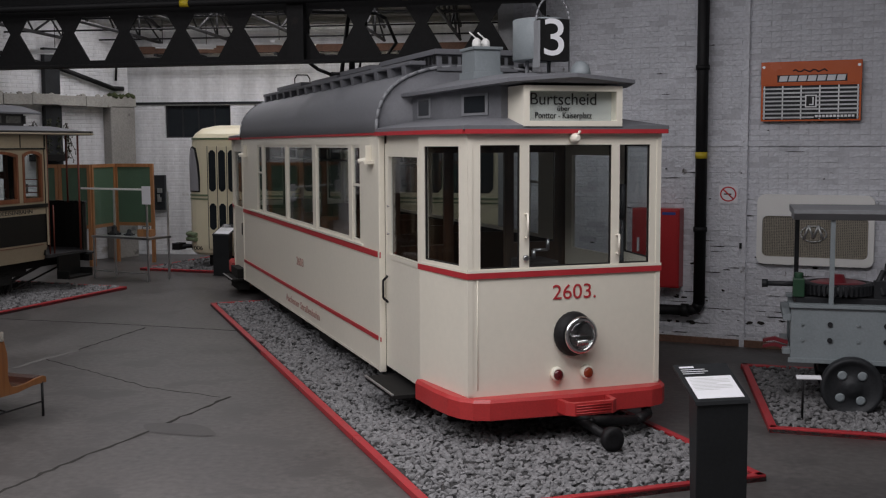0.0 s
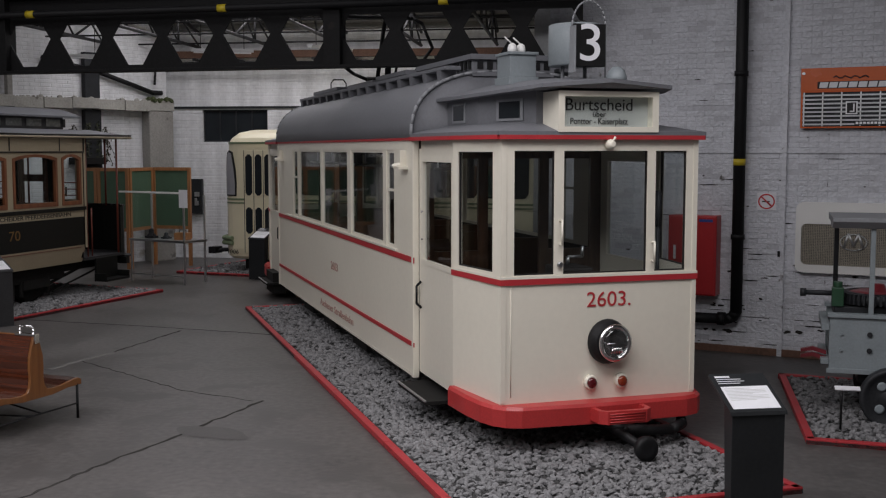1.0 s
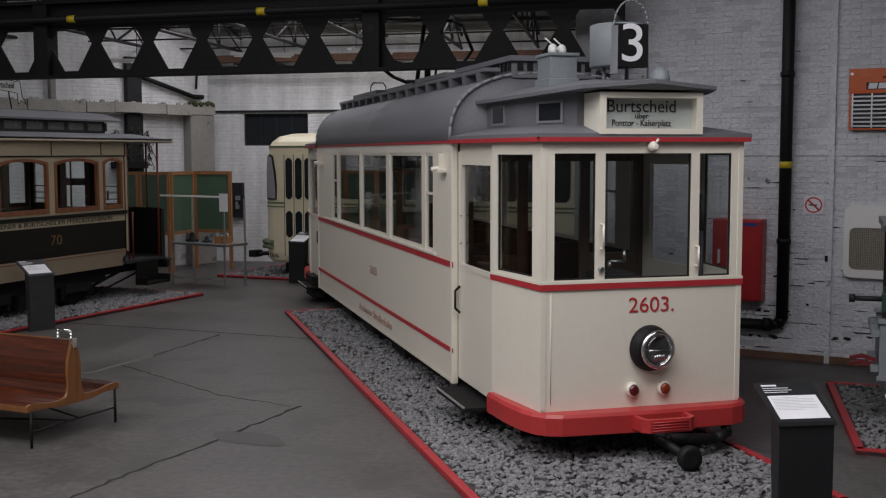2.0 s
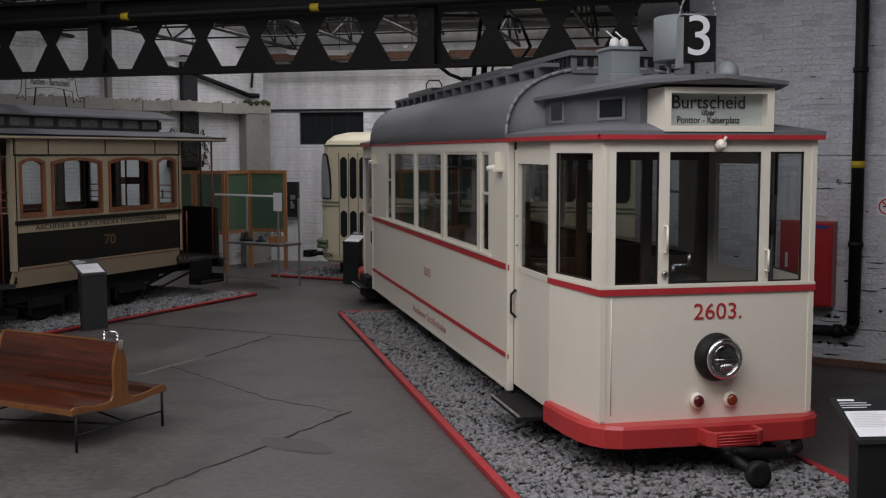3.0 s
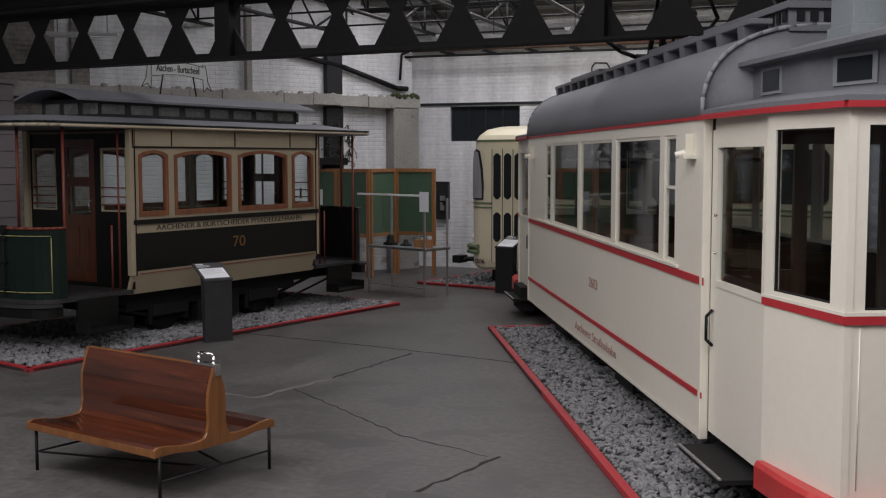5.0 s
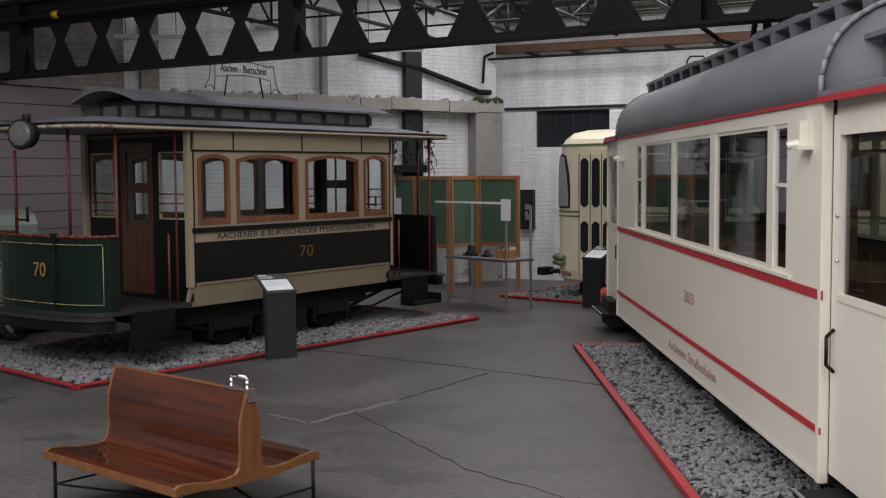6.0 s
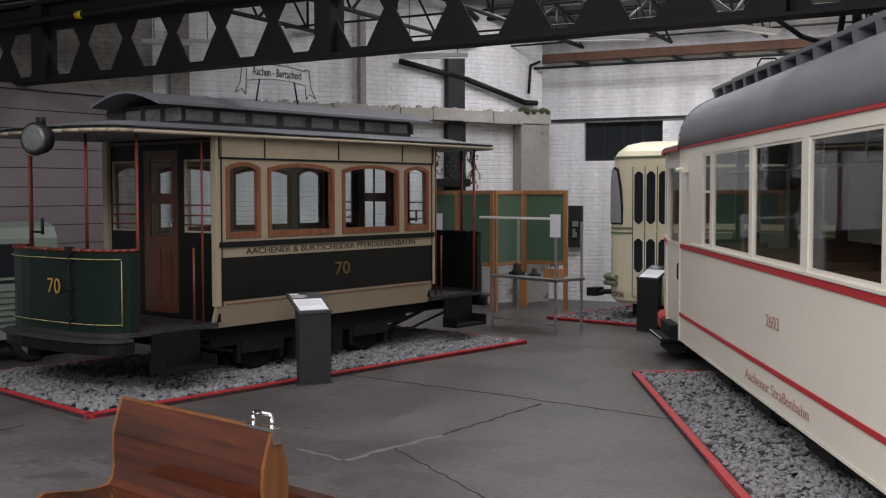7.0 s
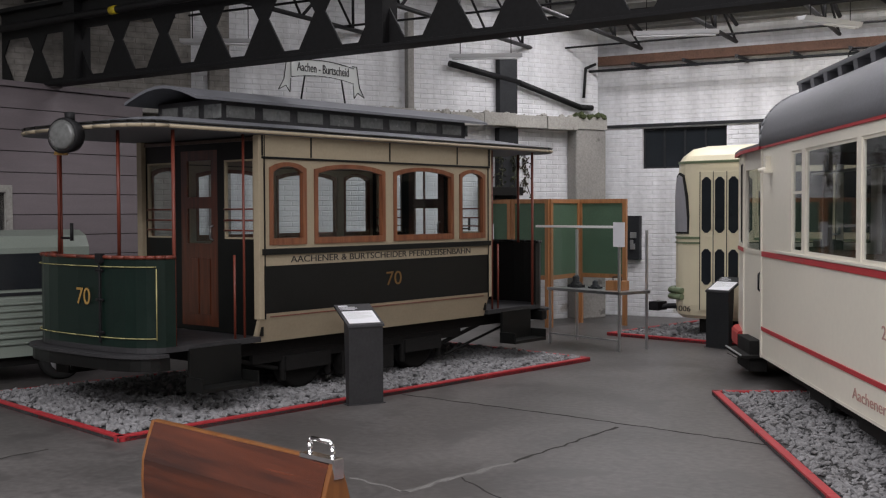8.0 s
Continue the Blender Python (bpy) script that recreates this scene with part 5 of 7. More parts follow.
def platform70(flip):
    """One open end platform with its curved dash."""
    def Q(x, y):
        return (x, (U0 + U1) - y) if flip else (x, y)

    dark = "tg_black" if flip else "tg_green"
    arc = []
    for i in range(17):
        a = math.pi * i / 16
        arc.append((-1.0 + 0.98 * (1 if math.cos(a) > 0 else -1) * abs(math.cos(a)) ** 0.62, 1.12 - 0.42 * math.sin(a) ** 0.8))
    b = bm_new()
    for (p, q) in zip(arc, arc[1:]):
        d = Vector((q[0] - p[0], q[1] - p[1]))
        n = Vector((d.y, -d.x)).normalized() * 0.02
        prism(b, [Q(*p), Q(*q), Q(q[0] + n.x, q[1] + n.y), Q(p[0] + n.x, p[1] + n.y)], 0.80, 1.74, "z")
    bmesh.ops.remove_doubles(b, verts=b.verts, dist=1e-4)
    dash = part("dash", b, dark, horse, "dark green curved dash with fine gold lines")

    def along(z, off, i0, i1, r, mat, nm, par):
        b = bm_new()
        pts = []
        for i in range(i0, i1 + 1):
            p = arc[i]
            c = Vector((p[0] + 1.0, p[1] - 1.4)).normalized()
            pts.append((*Q(p[0] + c.x * off, p[1] + c.y * off), z))
        for p, q in zip(pts, pts[1:]):
            rod(b, p, q, r, 6)
        part(nm, b, mat, par)

    along(1.76, 0.0, 0, 16, 0.022, "tg_rail" if not flip else "tg_black", "top_rail", dash)
    if not flip:
        along(1.66, 0.024, 2, 14, 0.006, "goldline", "gold_line", dash)
        along(0.90, 0.024, 2, 14, 0.006, "goldline", "gold_line", dash)
        b = bm_new()
        for i in (2, 14):
            p = arc[i]
            c = Vector((p[0] + 1.0, p[1] - 1.4)).normalized() * 0.024
            rod(b, (*Q(p[0] + c.x, p[1] + c.y), 0.88), (*Q(p[0] + c.x, p[1] + c.y), 1.64), 0.006, 6)
        part("gold_line", b, "goldline", dash)
        b = bm_new()
        rod(b, (*Q(-0.62, 0.684), 0.84), (*Q(-0.62, 0.684), 1.76), 0.012, 8)
        for z in (0.95, 1.30, 1.62):
            rod(b, (*Q(-0.67, 0.680), z), (*Q(-0.57, 0.690), z), 0.016, 8)
        bx(b, -0.66, -0.58, 0.66, 0.72, 1.70, 1.80)
        part("latch", b, "black", dash, "black iron latch rod at the middle of the dash", 0.002)
        letters("fleet_number", "70", 0.26, "gold", dash, Matrix.Translation((-0.88, 0.676, 1.32)) @ UPR, 0.22)
    # floor, buffer beam
    b = bm_new()
    prism(b, [Q(x, y) for x, y in arc] + [Q(-HW + 0.02, U0), Q(-0.02, U0)], 0.74, 0.80, "z")
    part("platform", b, "stand70", horse, "grey platform floor")
    b = bm_new()
    prism(b, [Q(-1.0 + (x + 1.0) * 1.04, y - 0.10) for x, y in arc], 0.56, 0.70, "z")
    bmf = part("buffer_beam", b, "tg_black", horse, "black buffer beam", 0.01)
    b = bm_new()
    prism(b, [Q(-1.0 + (x + 1.0) * 1.06, y - 0.13) for x, y in arc], 0.70, 0.735, "z")
    part("footboard", b, "stand70", horse)
    # steps both sides
    for x0, x1 in ((-0.02, 0.22), (-2.22, -1.98)):
        b = bm_new()
        p, q = Q(x0, 1.25), Q(x1, 1.95)
        lo, hi = min(p[1], q[1]), max(p[1], q[1])
        bx(b, x0, x1, lo, hi, 0.30, 0.34)
        xi = min(x0, x1, key=lambda v: abs(v + 1))
        bx(b, xi - 0.02, xi + 0.02, lo + 0.02, hi - 0.02, 0.34, 0.76)
        bx(b, x0, x1, lo - 0.02, lo, 0.30, 0.46)
        bx(b, x0, x1, hi, hi + 0.02, 0.30, 0.46)
        part("step", b, "tg_black", horse, "dark boarding step", 0.006)
    # stanchions
    for x, y, z0 in ((-0.06, 1.14, 0.78), (-1.94, 1.14, 0.78), (-0.5, 0.83, 1.74), (-1.5, 0.83, 1.74), (-0.08, 2.05, 0.78), (-0.08, 1.92, 0.78)):
        b = bm_new()
        p = Q(x, y)
        rod(b, (*p, z0), (*p, 3.12 if y != 1.92 else 1.75), 0.018 if y < 1.2 else 0.013, 8)
        part("stanchion", b, "tg_rail", horse, "thin red-brown iron stanchion")
    b = bm_new()
    p = Q(-1.55, 0.86)
    rod(b, (*p, 0.8), (*p, 1.95), 0.018)
    rod(b, (*p, 1.95), (p[0] + 0.22, p[1], 1.95), 0.014)
    rod(b, (p[0] + 0.22, p[1], 1.92), (p[0] + 0.22, p[1], 2.12), 0.018)
    part("brake_crank", b, "black", horse, "black brake crank")


platform70(False)
platform70(True)
# deck roof with rounded ends, clerestory, upper roof
out = []
for i in range(13):
    a = math.pi * i / 12
    out.append((-1.0 + 1.08 * (1 if math.cos(a) > 0 else -1) * abs(math.cos(a)) ** 0.6, 0.98 - 0.42 * math.sin(a) ** 0.8))
ring = out + [(x, U0 + U1 - y) for x, y in out[::-1]]
b = bm_new()
mid = [(-1.0 + (x + 1.0) * 0.55, 4.21 + (y - 4.21) * 0.83) for x, y in ring]
loft(b, [[(x, y, 3.12) for x, y in ring], [(x, y, 3.185) for x, y in ring], [(x, y, 3.30) for x, y in mid]], smooth=False)
part("deck_roof", b, "roofgrey", horse, "grey deck roof with overhanging ends")
b = bm_new()
for p, q in zip(ring, ring[1:] + ring[:1]):
    rod(b, (*p, 3.145), (*q, 3.145), 0.022, 6)
part("cornice", b, "tg_cream", horse, "cream cornice")
b = bm_new()
for p, q in zip(ring, ring[1:] + ring[:1]):
    rod(b, (*p, 3.19), (*q, 3.19), 0.016, 6)
part("cornice", b, "tg_black", horse, "black roof edge")
b = bm_new()
bx(b, -1.5, -0.5, 2.1, 6.35, 3.24, 3.56)
cl = part("clerestory", b, "stand70", horse, "dark clerestory with small panes")
for sx in (-0.5, -1.5):
    for i in range(8):
        b = bm_new()
        y = 2.14 + i * 0.523
        bx(b, sx - 0.008, sx + 0.008, y + 0.06, y + 0.46, 3.35, 3.49)
        part("pane", b, "clere_pane", cl, "dusty glass pane")
for y in (2.095, 6.355):
    for x in (-1.42, -1.07, -0.72):
        b = bm_new()
        bx(b, x, x + 0.26, y - 0.006, y + 0.006, 3.34, 3.50)
        part("pane", b, "clere_pane", cl, "dusty glass pane")
b = bm_new()
n = 9
secs = []
for y, lift, wd in ((1.72, 0.0, 0.60), (1.9, 0.0, 0.62), (6.5, 0.0, 0.62), (6.72, 0.0, 0.60)):
    top = [(-1.0 - wd + 2 * wd * i / n, y, 3.56 + 0.16 * math.sin(math.pi * i / n) + lift) for i in range(n + 1)]
    secs.append(top + [(p[0], p[1], p[2] - 0.035) for p in top[::-1]])
loft(b, secs, smooth=False)
part("upper_roof", b, "roofgrey", horse, "grey bowed upper roof")
# head lamp and bell
b = bm_new()
LM = Matrix.Translation((-0.72, 0.42, 3.05)) @ Matrix.Rotation(math.pi / 2, 4, "X") @ Matrix.Rotation(0.25, 4, "Y")
lathe(b, [(0.10, -0.12), (0.17, -0.05), (0.19, 0.06), (0.17, 0.08)], LM, 24)
rod(b, (-0.72, 0.45, 3.2), (-0.72, 0.45, 3.3), 0.05, 10)
rod(b, (-0.72, 0.45, 3.1), (-0.72, 0.62, 3.15), 0.03, 8)
hl = part("head_lamp", b, "black", horse, "round black head lamp under the roof edge")
b = bm_new()
lathe(b, [(0.165, 0.082), (0.12, 0.10), (0.02, 0.11)], LM, 24)
part("lens", b, "clere_pane", hl, "dull glass lens")
b = bm_new()
lathe(b, [(0.07, 0), (0.055, 0.05), (0.03, 0.1), (0.012, 0.12)], Matrix.Translation((-0.95, 0.5, 2.86)), 14)
rod(b, (-0.95, 0.5, 2.97), (-0.95, 0.58, 3.12), 0.008)
part("bell", b, "gold", horse, "small brass bell")
# saloon inside
b = bm_new()
bx(b, -HW + 0.08, -0.08, U0 + 0.06, U1 - 0.06, 0.84, 0.9)
bx(b, -HW + 0.06, -HW + 0.5, U0 + 0.1, U1 - 0.1, 1.25, 1.32)
bx(b, -0.5, -0.06, U0 + 0.1, U1 - 0.1, 1.25, 1.32)
bx(b, -HW + 0.06, -0.06, U0, U1, 3.06, 3.1)
part("lining", b, "insidewood", horse, "dark varnished inside with long benches")
# running gear
b = bm_new()
bx(b, -1.75, -0.25, 1.6, 6.9, 0.55, 0.72)
for y in (3.1, 5.1):
    bx(b, -0.34, -0.2, y - 0.35, y + 0.35, 0.32, 0.5)
    bx(b, -1.8, -1.66, y - 0.35, y + 0.35, 0.32, 0.5)
# central box added so the space below the car stays dark
bx(b, -1.4, -0.6, 2.5, 5.7, 0.22, 0.56)
bx(b, -0.30, -0.24, 2.3, 5.9, 0.44, 0.56)
for y in (2.75, 3.45, 4.75, 5.45):
    rod(b, (-0.26, y, 0.2), (-0.26, y, 0.5), 0.035, 8)
for y in (3.75, 4.45):
    bx(b, -0.36, -0.22, y - 0.1, y + 0.1, 0.16, 0.46)
rod(b, (-0.3, 5.5, 0.35), (-0.3, 6.6, 0.62), 0.03)
rod(b, (-0.3, 1.7, 0.62), (-0.3, 2.7, 0.35), 0.03)
rod(b, (-0.28, 5.6, 0.2), (-0.28, 6.9, 0.5), 0.02)
part("underframe", b, "under", horse, "black running gear with an added dark filler box", 0.008)
for y in (3.1, 5.1):
    for x in (-0.42, -1.68):
        b = bm_new()
        lathe(b, [(0.33, 0), (0.36, 0.01), (0.36, 0.03), (0.33, 0.04), (0.33, 0.09), (0.29, 0.09)], Matrix.Translation((x, y, 0.4)) @ Matrix.Rotation(math.pi / 2, 4, "Y"), 26)
        for k in range(6):
            a = k * math.pi / 3
            rod(b, (x + 0.05, y + 0.05 * math.cos(a), 0.4 + 0.05 * math.sin(a)), (x + 0.05, y + 0.31 * math.cos(a), 0.4 + 0.31 * math.sin(a)), 0.028, 6)
        lathe(b, [(0.07, -0.01), (0.07, 0.12), (0.03, 0.14)], Matrix.Translation((x, y, 0.4)) @ Matrix.Rotation(math.pi / 2, 4, "Y"), 14)
        part("wheel", b, "under", horse, "black spoked iron wheel")
# ribbon sign over the roof
rs = part("ribbon_sign", (lambda q: (loft(q, [[(-1.0, 3.0 + s * 1.35, 3.86 + 0.05 * math.sin(math.pi * s)), (-0.985, 3.0 + s * 1.35, 3.86 + 0.05 * math.sin(math.pi * s)), (-0.985, 3.0 + s * 1.35, 4.07 + 0.05 * math.sin(math.pi * s)), (-1.0, 3.0 + s * 1.35, 4.07 + 0.05 * math.sin(math.pi * s))] for s in [i / 12 for i in range(13)]], smooth=False), q)[1])(bm_new()), "signgrey", horse, "pale ribbon-shaped sign board on two poles")
for s, y0 in ((-1, 3.0), (1, 4.35)):
    b = bm_new()
    prism(b, [(y0 - s * 0.02, 4.10), (y0 + s * 0.08, 4.10), (y0 + s * 0.14, 3.82), (y0 + s * 0.25, 3.68), (y0 + s * 0.10, 3.74), (y0 + s * 0.02, 3.66), (y0 + s * 0.0, 3.84)], -1.008, -1.0, "x")
    part("ribbon_tail", b, "signgrey", rs)
    b = bm_new()
    edge = [(y0 - s * 0.02, 4.10), (y0 + s * 0.08, 4.10), (y0 + s * 0.14, 3.82), (y0 + s * 0.25, 3.68), (y0 + s * 0.10, 3.74), (y0 + s * 0.02, 3.66), (y0, 3.84)]
    pipe(b, [(-0.997, y, z) for y, z in edge], 0.006, 5)
    part("outline", b, "ink", rs)
    b = bm_new()
    rod(b, (-0.99, y0 - s * 0.2, 3.58), (-0.99, y0 - s * 0.28, 3.9), 0.012)
    part("pole", b, "black", rs)
letters("lettering", "Aachen - Burtscheid", 0.17, "ink", rs, Matrix.Translation((-0.982, 3.675, 4.0)) @ TS, 1.12)
b = bm_new()
for i in range(12):
    s0, s1 = i / 12, (i + 1) / 12
    for z in (3.86, 4.07):
        rod(b, (-0.984, 3.0 + s0 * 1.35, z + 0.05 * math.sin(math.pi * s0)), (-0.984, 3.0 + s1 * 1.35, z + 0.05 * math.sin(math.pi * s1)), 0.006, 5)
part("outline", b, "ink", rs)

rs.matrix_basis = Matrix.Translation((0, 4.18, 0.15)) @ Matrix.Diagonal((1, 0.8, 1, 1)) @ Matrix.Translation((0, -3.675, 0))

# ---- ivory tram behind ----
TY = pose(-7.15, 21.75, 0, 0, 0, -15.6)
ytram = thing("tram", TY, "ivory tram car with green bands and folding doors", "tram")
YW, YL = 2.2, 9.0


def y_outline(inset):
    """Plan of the body with a rounded nose."""
    pts = []
    for i in range(13):
        a = math.pi / 2 + math.pi * i / 12
        pts.append((0.55 + (0.55 - inset) * math.cos(a), YW / 2 + (YW / 2 - inset) * (1 if math.sin(a) > 0 else -1) * abs(math.sin(a)) ** 0.6))
    return [(YL, YW - inset)] + pts + [(YL, inset)]


b = bm_new()
loft(b, [[(x, y, z) for x, y in y_outline(i)] for z, i in ((0.36, 0.10), (0.42, 0.03), (0.6, 0.0), (1.72, 0.0), (2.98, 0.05), (3.02, 0.06), (3.12, 0.12), (3.24, 0.28), (3.30, 0.6), (3.32, 0.9))], smooth=False)
part("body", b, "y_cream", ytram, "ivory rounded body shell")
for z0, z1, g in ((1.63, 1.66, 0.012), (1.71, 1.75, 0.012), (2.99, 3.03, 0.0)):
    b = bm_new()
    o, n2 = y_outline(-g if z0 < 2 else 0.035), y_outline(0.08)
    for i in range(len(o) - 1):
        prism(b, [o[i], o[i + 1], n2[i + 1], n2[i]], z0, z1, "z")
    part("green_band", b, "y_green", ytram, "dull green band")


def nose_y(x):
    c = (x - 0.55) / 0.55
    return YW / 2 - YW / 2 * math.sqrt(max(0.0, 1 - c * c)) ** 0.6 if x < 0.55 else 0.0


for nm, mat, lab, grow, off in (("cab_window", "tyre", "dark rubber window surround", 0.0, 0.012), ("pane", "inkgrey", "pale curved cab pane", 0.03, 0.02)):
    b = bm_new()
    cols = []
    for x, top in ((0.14, 2.42), (0.18, 2.64), (0.24, 2.78), (0.32, 2.84), (0.42, 2.80), (0.50, 2.45), (0.54, 2.1)):
        xx = 0.33 + (x - 0.33) * (1 - grow * 4)
        y = nose_y(xx)
        zb, zt = 1.80 + grow, top - grow * 1.3
        cols.append([(xx - 0.5 * off, y - off, zb), (xx - 0.5 * off, y - off, zt), (xx, y + 0.03, zt), (xx, y + 0.03, zb)])
    loft(b, cols, smooth=False)
    part(nm, b, mat, ytram, lab)
b = bm_new()
prism(b, [(0.72, 0.5), (1.78, 0.5), (1.78, 2.82), (1.72, 2.9), (0.78, 2.9), (0.72, 2.82)], -0.006, 0.04, "y")
part("door_frame", b, "y_cream", ytram, "ivory door frame")
for i in range(4):
    x = 0.76 + i * 0.25
    b = bm_new()
    bx(b, x + 0.004, x + 0.241, -0.02, 0.02, 0.52, 2.84)
    d = part("door_leaf", b, "y_cream", ytram, "ivory folding door leaf", 0.006)
    for z0, z1 in ((0.95, 1.55), (1.82, 2.75)):
        b = bm_new()
        xa, xb, r = x + 0.035, x + 0.21, 0.06
        prism(b, [(xa, z0 + r), (xa + r, z0), (xb - r, z0), (xb, z0 + r), (xb, z1 - r), (xb - r, z1), (xa + r, z1), (xa, z1 - r)], -0.028, 0.0, "y")
        part("pane", b, "darkglass", d)
    b = bm_new()
    bx(b, x - 0.006, x + 0.004, -0.026, 0.0, 0.52, 2.84)
    part("seal", b, "tyre", d)
for i in range(6):
    x = 2.05 + i * 1.12
    b = bm_new()
    prism(b, [(x, 1.95), (x + 0.08, 1.85), (x + 0.92, 1.85), (x + 1.0, 1.95), (x + 1.0, 2.7), (x + 0.92, 2.8), (x + 0.08, 2.8), (x, 2.7)], -0.008, 0.03, "y")
    part("window", b, "darkglass", ytram, "dark side window with rounded corners")
for dz in (0.0, 0.11):
    b = bm_new()
    pipe(b, [(0.02, 0.5, 0.72 + dz), (0.0, 0.36, 0.72 + dz), (0.12, 0.10, 0.72 + dz), (0.42, -0.02, 0.72 + dz)], 0.05, 12)
    part("bumper", b, "y_green", ytram, "green bumper bar")
b = bm_new()
pipe(b, [(0.2, 0.9, 0.5), (-0.35, 0.75, 0.48), (-0.5, 0.7, 0.44)], 0.05)
bx(b, -0.62, -0.42, 0.55, 0.85, 0.4, 0.56)
part("coupler", b, "black", ytram, "black coupler", 0.01)
b = bm_new()
lathe(b, [(0.07, 0), (0.07, 0.03), (0.04, 0.05)], Matrix.Translation((0.14, 0.3, 1.0)) @ Matrix.Rotation(-math.pi / 2, 4, "Y"), 14)
part("lamp", b, "paper", ytram)
letters("fleet_number", "1006", 0.13, "ink", ytram, Matrix.Translation((0.42, -0.004, 0.52)) @ UPR, 0.28)
b = bm_new()
bx(b, 0.6, 8.6, 0.25, YW - 0.25, 0.12, 0.36)
part("underframe", b, "under", ytram, "black underframe")
for x in (2.2, 6.8):
    for y in (0.3, 1.8):
        b = bm_new()
        lathe(b, [(0.30, 0), (0.33, 0.02), (0.30, 0.09), (0.06, 0.1)], Matrix.Translation((x, y, 0.36)) @ Matrix.Rotation(math.pi / 2, 4, "X"), 22)
        part("wheel", b, "under", ytram)


# ---- display furniture ----
def info_stand(m, mat, label):
    """A lectern: upright sheet-metal column with a sloping top and a paper panel."""
    t = thing("info_stand", m, label, "info stand", "info stands")
    b = bm_new()
    prism(b, [(0.0, 0.0), (0.10, 0.0), (0.16, 0.96), (0.0, 0.90)], -0.21, 0.21, "x")
    part("column", b, mat, t, bevel=0.004)
    b = bm_new()
    prism(b, [(-0.012, 0.885), (0.0, 0.915), (0.44, 1.115), (0.45, 1.09)], -0.225, 0.225, "x")
    tp = part("top_panel", b, mat, t, "sloping top panel", 0.003)
    sl = math.atan2(0.2, 0.44)
    P = Matrix.Translation((0, 0.0, 0.915)) @ Matrix.Rotation(sl, 4, "X")
    b = bm_new()
    bx(b, -0.19, 0.19, 0.03, 0.31, 0.001, 0.005, P)
    part("paper", b, "paper", tp, "white printed sheet")
    b = bm_new()
    for i in range(9):
        bx(b, -0.17, -0.17 + 0.34 * (0.95 if i % 4 else 0.6), 0.28 - i * 0.018, 0.284 - i * 0.018, 0.0055, 0.0065, P)
    part("text_bars", b, "signgrey", tp, "faint lines of print", kind="stuff")
    b = bm_new()
    for i, (w, h) in enumerate(((0.12, 0.02), (0.2, 0.007), (0.22, 0.007), (0.18, 0.007))):
        bx(b, -0.19, -0.19 + w, 0.43 - i * 0.026, 0.43 - i * 0.026 + h, 0.001, 0.003, P)
    part("text_bars", b, "paper", tp, "pale heading lines", kind="stuff")
    b = bm_new()
    bx(b, -0.23, 0.23, -0.02, 0.2, 0, 0.008)
    part("foot_plate", b, mat, t)
    return t


info_stand(pose(2.412, 5.066, 0, 0, 0, 15.6), "stand", "dark anthracite metal lectern with a white printed sheet")
info_stand(pose(-8.165, 13.682, 0, 0, 0, 53.8), "stand70", "dark grey metal lectern with a white sheet beside the horse tram")
info_stand(pose(-5.9, 20.62, 0, 0, 0, -20), "stand", "dark metal lectern with a white sheet before the ivory tram")

# wooden double bench
BN = pose(-5.2, 7.56, 0, 0, 0, -16.5) @ Matrix.Diagonal((1.1, 1.1, 0.96, 1))
bench = thing("bench", BN, "back-to-back bench of glossy red-brown bent plywood on black legs", "bench")
HL = 0.72
seatp = [(-0.59, 0.435), (-0.55, 0.455), (-0.45, 0.445), (-0.32, 0.42), (-0.20, 0.415), (-0.13, 0.425)]
backp = [(-0.13, 0.425), (-0.10, 0.47), (-0.085, 0.56), (-0.09, 0.68), (-0.085, 0.80), (-0.055, 0.92), (-0.02, 1.02)]
for s in (1, -1):
    for nm, prof in (("seat", seatp), ("backrest", backp)):
        b = bm_new()
        up = []
        for i, (y, z) in enumerate(prof):
            y0, z0 = prof[max(0, i - 1)]
            y1, z1 = prof[min(len(prof) - 1, i + 1)]
            d = Vector((y1 - y0, z1 - z0)).normalized()
            up.append((y + d.y * 0.016, z - d.x * 0.016))
        ring2 = [(s * y, z) for y, z in prof] + [(s * y, z) for y, z in up[::-1]]
        loft(b, [[(x, y, z) for y, z in ring2] for x in (-HL, -HL * 0.5, 0, HL * 0.5, HL)], smooth=False)
        part(nm, b, "benchwood", bench, "glossy red-brown plywood shell")
    b = bm_new()
    bx(b, -HL, HL, min(s * 0.56, s * 0.59), max(s * 0.56, s * 0.59), 0.375, 0.438)
    part("front_rail", b, "benchedge", bench, "honey-coloured edge rail", 0.006)
for x in (-HL - 0.03, HL):
    b = bm_new()
    prof = [(-0.593, 0.375), (-0.592, 0.436), (-0.55, 0.456), (-0.45, 0.446), (-0.32, 0.421), (-0.20, 0.416), (-0.128, 0.428), (-0.098, 0.472), (-0.083, 0.56), (-0.088, 0.68), (-0.083, 0.80), (-0.053, 0.92), (-0.020, 1.028)]
    outl = prof + [(-y, z) for y, z in prof[::-1]] + [(0.4, 0.375), (0.2, 0.345), (-0.2, 0.345), (-0.4, 0.375)]
    prism(b, outl, x, x + 0.03, "x")
    part("end_panel", b, "benchedge", bench, "honey-coloured end panel", 0.005)
b = bm_new()
bx(b, -HL, HL, -0.02, 0.02, 1.005, 1.03)
part("cap_rail", b, "benchedge", bench, bevel=0.005)
b = bm_new()
pipe(b, [(HL - 0.16, 0, 1.03), (HL - 0.16, 0, 1.10), (HL - 0.145, 0, 1.12), (HL - 0.02, 0, 1.12), (HL, 0, 1.10), (HL, 0, 1.03)], 0.012, 10)
